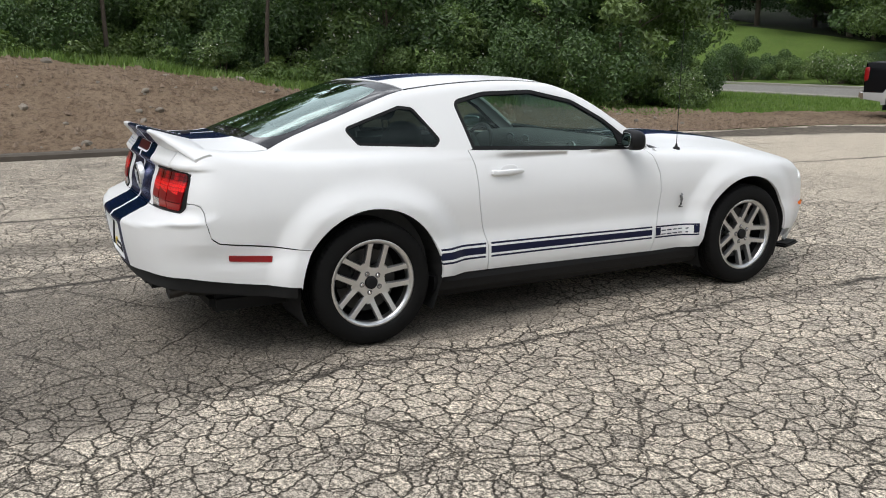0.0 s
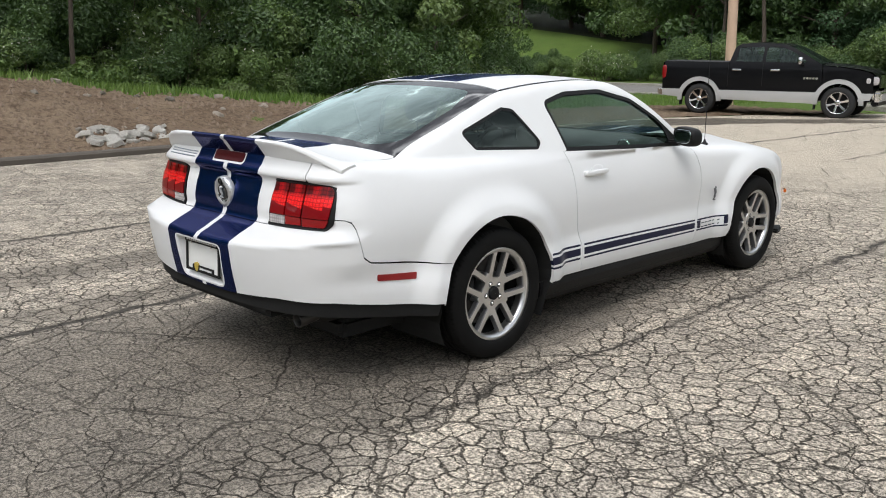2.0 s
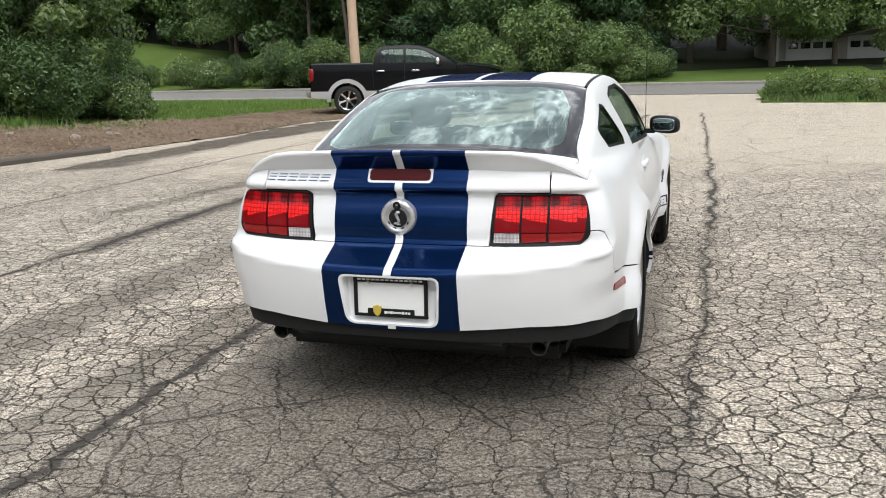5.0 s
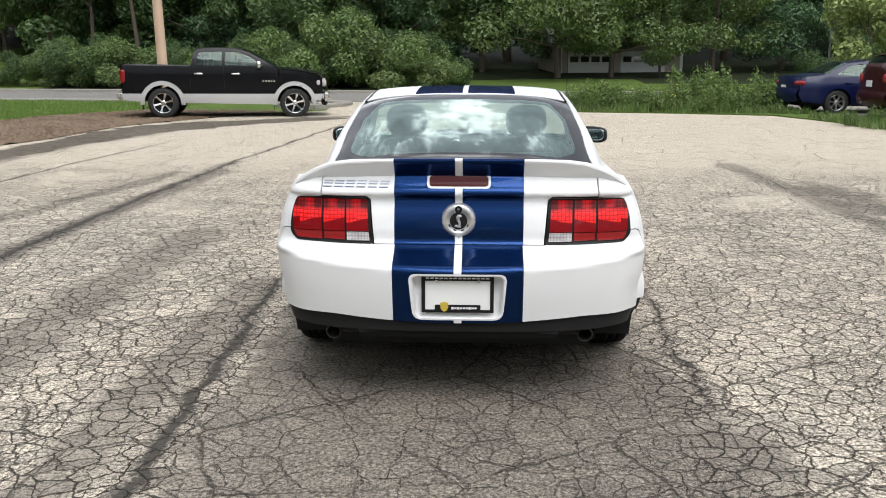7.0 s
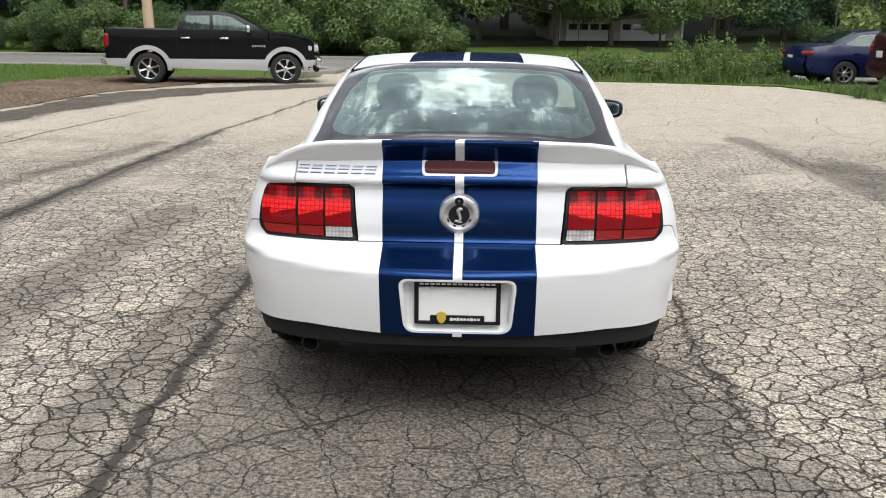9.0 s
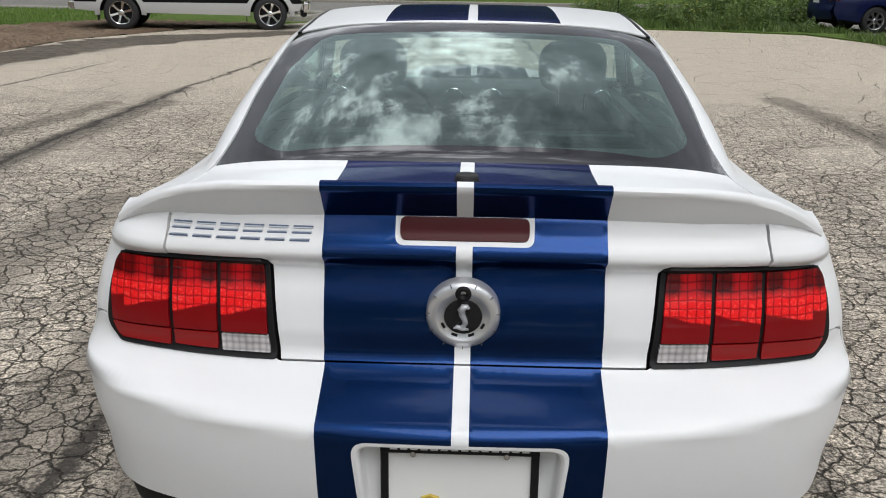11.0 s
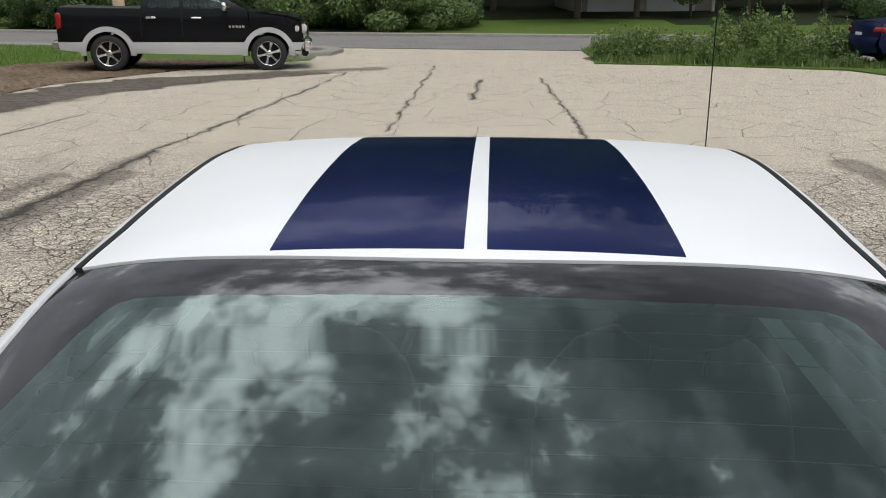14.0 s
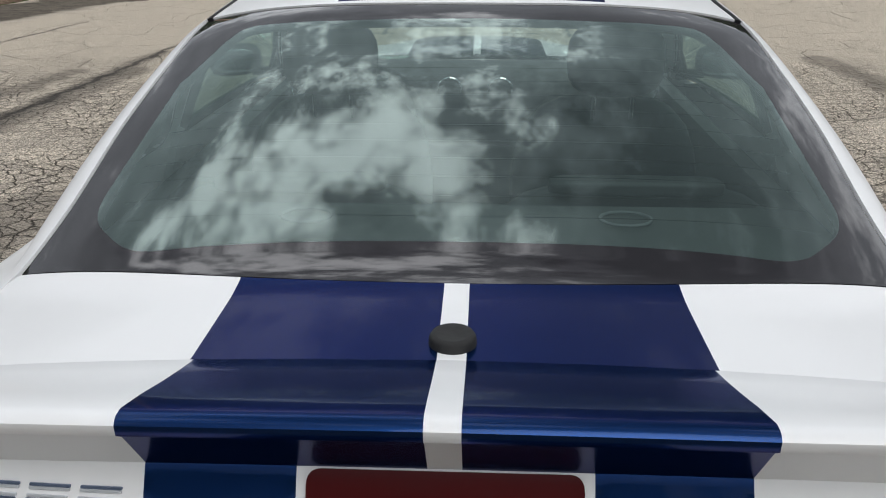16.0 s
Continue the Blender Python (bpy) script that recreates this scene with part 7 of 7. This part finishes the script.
def build_saloon(name, label, color, estate):
    """A saloon, or the tall-backed estate of the same build."""
    M_P = paint(name + "_paint", color, 0.28, 0.0, coat=0.2, spec=0.2)
    M_G = glass_material(name + "_glass", (0.26, 0.32, 0.30), gloss_gain=0.9, dust=0.02)
    t = tagged(empty(name), label, "car")
    WR = 0.335 if not estate else 0.36
    up = 0.0 if not estate else 0.22
    w0 = curve_table([0.15, 0.3, 0.6, 0.8, 0.95 + up, 1.2 + up, 1.48 + up], [0.84, 0.90, 0.925, 0.915, 0.86, 0.74, 0.56])
    wp = curve_table([-1.15, -0.95, -0.6, 0, 2.9, 3.4, 3.75], [-0.16, -0.07, -0.02, 0, 0, -0.06, -0.22])
    width = lambda y, z: w0(z) + wp(y)
    fs = flank_of(width)
    if estate:
        line = [(-1.02, 0.95), (-1.0, 1.20), (-0.82, 1.58), (-0.6, 1.66), (0.8, 1.69), (1.5, 1.62), (2.2, 1.18), (2.35, 1.10)]
        wins = [[(-0.70, 1.20), (-0.55, 1.52), (-0.1, 1.56), (-0.1, 1.19)], [(0.0, 1.19), (0.0, 1.56), (0.85, 1.57), (0.88, 1.17)], [(0.96, 1.17), (0.95, 1.57), (1.45, 1.52), (2.05, 1.15)]]
    else:
        line = [(-1.02, 0.90), (-0.98, 1.02), (-0.55, 1.06), (-0.30, 1.10), (0.35, 1.40), (0.9, 1.46), (1.4, 1.42), (2.15, 1.02), (2.25, 0.98)]
        wins = [[(-0.05, 1.08), (0.42, 1.35), (0.84, 1.39), (0.88, 1.03)], [(0.95, 1.03), (0.92, 1.39), (1.35, 1.36), (1.95, 1.01)]]
    wins = [rounded(q, 0.04) for q in wins]
    belt = line[-1][1]
    sideline = line + [(3.0, belt - 0.10), (3.55, belt - 0.24), (3.66, 0.60), (3.62, 0.30)]
    sideline += [(2.88 + 0.39, 0.26)] + arch_yz(2.88, WR, WR + 0.045, -8, 188) + [(2.4, 0.25), (0.42, 0.26)] + arch_yz(0, WR, WR + 0.045, -8, 188) + [(-0.45, 0.30), (-0.95, 0.36), (-1.05, 0.55)]
    twin("body_side", fs, sideline, M_P, t, wins, step=0.05, fold=0.04)
    for q in wins:
        twin("side_window", fs, q, M_G, t, offset=-0.01, fold=0.0)
    tail = [(-1.05, 0.36), (-1.12, 0.55), (-1.07, 0.70), (-1.03, 0.88)]
    across("rear_bumper", tail[:3], width, M_P, t, crown=0.10)
    if estate:
        across("tailgate", [(-1.06, 0.68), (-1.03, 0.95), (-1.0, 1.19)], width, M_P, t, crown=0.08)
        across("rear_glass", [(-0.99, 1.20), (-0.83, 1.57)], width, M_G, t, crown=0.07)
        across("roof", [(-0.82, 1.585), (-0.6, 1.66), (0.8, 1.69), (1.45, 1.63)], width, M_P, t, crown=0.04)
        across("windscreen", [(1.46, 1.625), (2.2, 1.18), (2.33, 1.11)], width, M_G, t, crown=0.06)
    else:
        across("boot_face", [(-1.06, 0.68), (-1.04, 0.90), (-0.99, 1.02)], width, M_P, t, crown=0.08)
        across("boot_lid", [(-0.99, 1.025), (-0.55, 1.065), (-0.32, 1.10)], width, M_P, t, crown=0.03)
        across("rear_glass", [(-0.30, 1.105), (0.34, 1.40)], width, M_G, t, crown=0.05)
        across("roof", [(0.35, 1.405), (0.9, 1.465), (1.38, 1.425)], width, M_P, t, crown=0.03)
        across("windscreen", [(1.40, 1.42), (2.13, 1.03), (2.24, 0.985)], width, M_G, t, crown=0.06)
    across("hood", [(2.26, belt), (3.0, belt - 0.09), (3.52, belt - 0.23), (3.66, 0.62), (3.60, 0.28)], width, M_P, t, crown=0.07)
    for sx in (1, -1):
        part("tail_lamp", superbox(0.17, 0.09, 0.07 if not estate else 0.12, pose(sx * 0.70, -0.985, 0.86 + up * 0.8, 0, 0, sx * 26), 3.5), M_RED_DEEP, t, "red tail lamp", True)
        mir = group_under("door_mirror", t)
        part("housing", superbox(0.09, 0.05, 0.06, pose(sx * 0.97, 1.80, 1.02 + up), 3), M_P, mir, smooth=True)
        for hy in (0.28, 1.22):
            part("door_handle", superbox(0.016, 0.10, 0.018, pose(sx * (float(width(hy, 0.86)) + 0.015), hy, 0.86 + up * 0.7), 4), M_P if not estate else M_CHROME, t, smooth=True)
        for wy in (0.0, 2.88):
            road_wheel(t, (sx * 0.79, wy, WR), WR, 0.11, 7, M_ALLOY, 0 if sx > 0 else 180)
    part("number_plate", box_bm((0.32, 0.01, 0.16), pose(0, -1.155, 0.72 if not estate else 0.90), 0.003, 1), M_PRINT, t, "plain pale plate")
    part("chassis", box_bm((1.5, 4.3, 0.35), pose(0, 1.3, 0.40), 0.05), M_DARK, t)
    part("cabin", box_bm((1.3, 2.2, 0.4), pose(0, 0.8, 0.75), 0.05), M_DARK, t)
    part("tail_shell", superbox(0.80, 0.34, 0.30 + up, pose(0, -0.74, 0.69 + up), 5), M_P, t, smooth=True)
    return t


saloon = build_saloon("saloon_car", "dark blue four-door saloon beside the weeds", (0.006, 0.010, 0.048), False)
saloon.matrix_basis = pose(9.80, 20.90, 0.0, 0, 0, -86)
suv = build_saloon("estate_car", "dark maroon tall estate parked beside the lot", (0.035, 0.008, 0.010), True)
suv.matrix_basis = pose(11.2, 18.55, 0.0, 0, 0, -88)

# ---- poles, house, weeds, stones ----
pole = tagged(empty("utility_pole", pose(-10.1, 23.05, 0.0, -1.5, -1.6, 0)), "weathered brown wooden utility pole", "pole")
bm = bmesh.new()
limb(bm, (0, 0, -0.5), (0, 0, 10.5), 0.165, 0.12, 16, 0.02)
part("shaft", bm, M_POLE, pole, smooth=True)
part("crossarm", box_bm((2.2, 0.10, 0.12), pose(0, 0, 9.6), 0.01), M_POLE, pole)
M_METAL = plain("galvanised_post", (0.34, 0.35, 0.36), 0.45, 0.8, vary=0.15)
far_pole = tagged(empty("street_lamp_post", pose(17.1, 60.0, 1.5)), "grey metal post behind the trees", "post")
part("shaft", lathe([(0.0, 0.12), (12.0, 0.09)], 14, "z", cap=True), M_METAL, far_pole, smooth=True)
sign = tagged(empty("sign_post", pose(12.2, 27.0, 0.0)), "thin galvanised sign post by the street", "post")
part("shaft", box_bm((0.06, 0.03, 2.9), pose(0, 0, 1.4), 0.006, 1), M_METAL, sign)
part("sign_plate", box_bm((0.05, 0.02, 0.75), pose(0.06, 0.02, 2.4), 0.004, 1), M_METAL, sign)


def build_house():
    """The low house that shows between the trees behind the street."""
    h = tagged(empty("house", pose(7.9, 47.0, terrain_height(7.9, 47.0) - 0.9, 0, 0, 6)), "low white house with garage doors under trees", "house")
    wall_m = plain("pale_brick_wall", (0.42, 0.37, 0.32), 0.9, vary=0.25, scale=3, fine=25, bump=0.4)
    white = plain("white_garage_paint", (0.70, 0.70, 0.68), 0.6, vary=0.08)
    part("wall", box_bm((7.4, 6.0, 2.6), pose(0, 3.0, 1.3)), wall_m, h)
    bm = bmesh.new()
    prof = [(-0.6, 2.55), (-0.6, 2.75), (3.0, 4.1), (6.6, 2.75), (6.6, 2.55)]
    a = [bm.verts.new((-4.1, y, z)) for y, z in prof]
    b = [bm.verts.new((4.1, y, z)) for y, z in prof]
    for i in range(5):
        bm.faces.new((a[i], a[(i + 1) % 5], b[(i + 1) % 5], b[i]))
    bm.faces.new(a[::-1])
    bm.faces.new(b)
    bmesh.ops.recalc_face_normals(bm, faces=bm.faces)
    part("roof", bm, plain("grey_shingle_roof", (0.24, 0.23, 0.22), 0.9, vary=0.25, scale=4, fine=30, bump=0.5), h)
    part("fascia", box_bm((8.3, 0.06, 0.24), pose(0, -0.64, 2.66)), white, h, "white fascia board")
    for k, px in enumerate((-1.7, 1.4)):
        door = part("garage_door", box_bm((2.6, 0.08, 2.1), pose(px, -0.02, 1.05), 0.01, 1), white, h, "white garage door with a row of panes")
        for j in range(4):
            part("pane", box_bm((0.48, 0.02, 0.32), pose(px - 0.93 + j * 0.62, -0.075, 1.65)), M_FRIT, door)
    for px in (-3.5, 3.5):
        part("porch_post", box_bm((0.14, 0.14, 2.5), pose(px, -0.5, 1.25)), white, h)
    return h


build_house()


def weed_bed():
    """Tall weeds at the end of the lot, as single clumps of stalks."""
    g = np.random.default_rng(5)
    kinds = []
    for k in range(4):
        root = empty("weed_clump")
        cs, rs = [], []
        bm = bmesh.new()
        for i in range(12):
            a, q = g.uniform(0, 6.28), g.uniform(0, 0.42)
            hgt = g.uniform(0.35, 1.15) * (1.25 if k == 3 else 0.9)
            top_p = (math.cos(a) * q * 1.25 + g.normal() * 0.08, math.sin(a) * q * 1.25, hgt)
            limb(bm, (math.cos(a) * q, math.sin(a) * q, -0.05), top_p, 0.008, 0.003, 4, 0.03)
            for t in (0.35, 0.6, 0.85):
                cs.append((math.cos(a) * q * (1 + 0.25 * t), math.sin(a) * q * (1 + 0.25 * t), hgt * t))
                rs.append((0.16 * (1.2 - t * 0.6), 0.16 * (1.2 - t * 0.6), 0.16))
        tagged(part("stalk_tuft", bm, M_WEED, root), kind="stuff")
        v, f = leaf_cloud(np.array(cs), np.array(rs), 900, 0.055, 1.0, 0.1)
        from_arrays("leaves", v, f, M_WEED, root)
        if k in (1, 2):
            v, f = leaf_cloud(np.array(cs) + (0, 0, 0.12), np.array(rs), 26, 0.035)
            tagged(from_arrays("flowers", v, f, M_BLOOM if k == 1 else plain("yellow_flowers", (0.6, 0.45, 0.05), 0.8), root), kind="stuff")
        kinds.append(tagged(root, ("leafy green weeds at the lot's end", "weeds with small white flowers", "weeds with small yellow flowers", "tall rank green weeds standing up")[k], "weed", "weeds"))
    first = set()
    for i in range(120):
        px = 2.9 + 5.7 * g.uniform() ** 0.9
        py = 21.0 + g.uniform(0.15, 4.6) - 0.22 * (px - 2.9) * (g.uniform() < 0.6)
        if i > 92:
            px, py = g.uniform(8.5, 9.7), g.uniform(14.8, 18.2)
        k = 3 if g.uniform() < 0.10 + 0.25 * (px > 6) else int(g.integers(0, 3))
        sc = (0.25 + 0.8 * g.uniform() ** 2.2) * (1.3 if k == 3 else 1.0) * (0.28 if i > 92 else 1.0)
        m = pose(px, py, 0.02, 0, 0, g.uniform(0, 360))
        if k in first:
            ob = copy_thing(kinds[k], m)
        else:
            ob = kinds[k]
            ob.matrix_basis = m
            first.add(k)
        ob.scale = (sc, sc, sc)


weed_bed()
bed = [(2.5, 21.1), (5.4, 20.5), (8.0, 19.5), (8.6, 17.4), (9.2, 14.5), (14.5, 13.4), (14.8, 16.5), (10.4, 16.8), (9.6, 18.6), (9.3, 25.0), (6.0, 26.2), (3.1, 25.6)]
slab("verge", bed, -0.15, 0.035, M_GRASS, "grassy island of earth at the lot's end", "verge")
slab("side_pavement", [(9.6, 18.4), (10.4, 16.8), (14.8, 16.5), (30, 15), (30, 24), (9.4, 25.0)], -0.15, 0.028, M_CONCRETE, "pale gravel parking strip beside the lot", "pavement")


def island_spot():
    px, py = rng.uniform(2.6, 9.4), rng.uniform(14.5, 25.6)
    if py > 19.6 and 21.2 - 0.25 * (px - 2.5) < py and px < 9.2:
        return px, py, 0.03
    if px > 8.5 and py < 18.5 and px < 9.9:
        return px, py, 0.03
    return None


grass_blades("grass", island_spot, 12000, 0.17, "rough grass among the weeds", M_WEED)


def mud_wash():
    """A thin run of damp mud that rain has washed from the bank on to the asphalt."""
    mid = curve_table([6.5, 9.0, 12.0, 14.5, 16.0, 17.0, 18.4], [-8.25, -7.95, -7.75, -7.45, -6.7, -5.9, -3.9])
    half = curve_table([6.5, 9.0, 12.0, 14.5, 16.0, 17.0, 18.4], [0.15, 0.38, 0.55, 0.9, 1.1, 1.1, 0.7])
    v, f, k = [], [], 9
    ys = np.arange(6.5, 18.4, 0.06)
    for yy in ys:
        for i in range(k):
            s = 2 * i / (k - 1) - 1
            w = float(half(yy)) * (1 + 0.45 * noise.noise((yy * 1.7, s * 0.6, 4)) + 0.25 * noise.noise((yy * 7.0, s, 9)))
            v.append((float(mid(yy)) + s * w, yy, 0.0045 * (1 - s * s) ** 0.5 + 0.0005 + 0.002 * abs(noise.noise((s * 6, yy * 9, 0))) * (1 - s * s)))
    for j in range(len(ys) - 1):
        for i in range(k - 1):
            a = j * k + i
            f.append((a, a + 1, a + 1 + k, a + k))
    mud = earth_material("damp_mud", (0.165, 0.140, 0.112), (0.230, 0.197, 0.158), (0.085, 0.072, 0.058), 6.0)
    tagged(from_arrays("mud_wash", v, f, mud, smooth=True), "dark damp mud washed along the asphalt's edge", "mud", kind="stuff")


mud_wash()


def rubble():
    """Stones, clods and sticks on the bank: the larger ones singly, the fine ones as stuff."""
    g = np.random.default_rng(11)
    shapes = []
    for k in range(5):
        bm = bmesh.new()
        bmesh.ops.create_icosphere(bm, subdivisions=2, radius=1.0)
        for v in bm.verts:
            n1 = noise.noise(v.co * 1.3 + Vector((k * 7, 0, 0)))
            v.co *= 1 + 0.35 * n1
            v.co.z *= 0.6
        ob = mesh_object("stone", bm, M_STONE)
        shapes.append(tagged(ob, "pale weathered stone lying on the dirt bank", "stone", "stones on the bank"))
    for i in range(120):
        yy = g.uniform(-8, 12.5)
        d = g.uniform(0.25, 4.6)
        xx = edge_x(yy) - d
        sc = 0.035 + 0.11 * g.uniform() ** 3
        m = pose(xx, yy, bank_height(xx, yy) + sc * 0.25, g.uniform(-25, 25), g.uniform(-25, 25), g.uniform(0, 360))
        ob = shapes[i] if i < 5 else copy_thing(shapes[i % 5], m)
        if i < 5:
            ob.matrix_basis = m
        ob.scale = (sc, sc * g.uniform(0.6, 1.0), sc)
    # broken concrete by the kerb
    chunk_m = earth_material("broken_concrete", (0.80, 0.76, 0.69), (0.86, 0.83, 0.76), (0.62, 0.57, 0.50), 14.0)
    chunks = []
    for k in range(4):
        bm = bmesh.new()
        sides = 5 + k % 3
        ring = [(math.cos(6.283 * j / sides + g.uniform(-0.3, 0.3)) * g.uniform(0.65, 1.0), math.sin(6.283 * j / sides + g.uniform(-0.3, 0.3)) * g.uniform(0.5, 0.9)) for j in range(sides)]
        up, low = [bm.verts.new((px, py, 0.22 + g.uniform(-0.04, 0.04))) for px, py in ring], [bm.verts.new((px * 1.08, py * 1.08, -0.25)) for px, py in ring]
        bm.faces.new(up)
        bm.faces.new(low[::-1])
        for j in range(sides):
            bm.faces.new((up[j], low[j], low[(j + 1) % sides], up[(j + 1) % sides]))
        bmesh.ops.recalc_face_normals(bm, faces=bm.faces)
        bmesh.ops.bevel(bm, geom=bm.edges[:], offset=0.05, segments=1, affect="EDGES")
        chunks.append(tagged(mesh_object("concrete_chunk", bm, chunk_m), "broken slab of pale concrete on the dirt", "rubble", "broken concrete on the bank"))
    for i in range(34):
        yy, d = g.uniform(2.7, 4.3), g.uniform(0.8, 1.7)
        xx = edge_x(yy) - d
        sc = g.uniform(0.07, 0.20)
        m = pose(xx, yy, bank_height(xx, yy) + sc * 0.2, g.uniform(-25, 25), g.uniform(-25, 25), g.uniform(0, 360))
        ob = chunks[i] if i < 4 else copy_thing(chunks[i % 4], m)
        if i < 4:
            ob.matrix_basis = m
        ob.scale = (sc, sc, sc)
    v, f = [], []
    for i in range(8000):
        yy = g.uniform(-10, 16)
        d = g.uniform(0.15, 5.0)
        xx = edge_x(yy) - d
        s = 0.010 + 0.050 * g.uniform() ** 3
        z = bank_height(xx, yy) + s * 0.5
        b = len(v)
        pts = g.normal(size=(5, 3)) * s * 0.5
        top_v, rest = (xx, yy, z + s), [(xx + s * math.cos(a + i), yy + s * math.sin(a + i), z - s * 0.4) for a in (0, 1.6, 3.0, 4.6)]
        v += [top_v] + rest
        f += [(b, b + 1, b + 2), (b, b + 2, b + 3), (b, b + 3, b + 4), (b, b + 4, b + 1)]
    tagged(from_arrays("gravel", v, f, plain("mixed_gravel", (0.225, 0.165, 0.118), 0.95, vary=0.55, scale=25)), "small stones and clods strewn over the dirt", "gravel", kind="stuff")
    bm = bmesh.new()
    for i in range(300):
        yy = g.uniform(-8, 14)
        xx = edge_x(yy) - g.uniform(0.6, 5.0)
        a, ln = g.uniform(0, 6.28), g.uniform(0.12, 0.55)
        z = bank_height(xx, yy) + 0.03
        e = (xx + math.cos(a) * ln, yy + math.sin(a) * ln)
        limb(bm, (xx, yy, z), (e[0], e[1], bank_height(*e) + g.uniform(0.02, 0.09)), 0.007, 0.003, 4, 0.05)
    tagged(mesh_object("twigs", bm, M_TWIG), "dry roots and twigs on the dirt", "twigs", kind="stuff")


rubble()
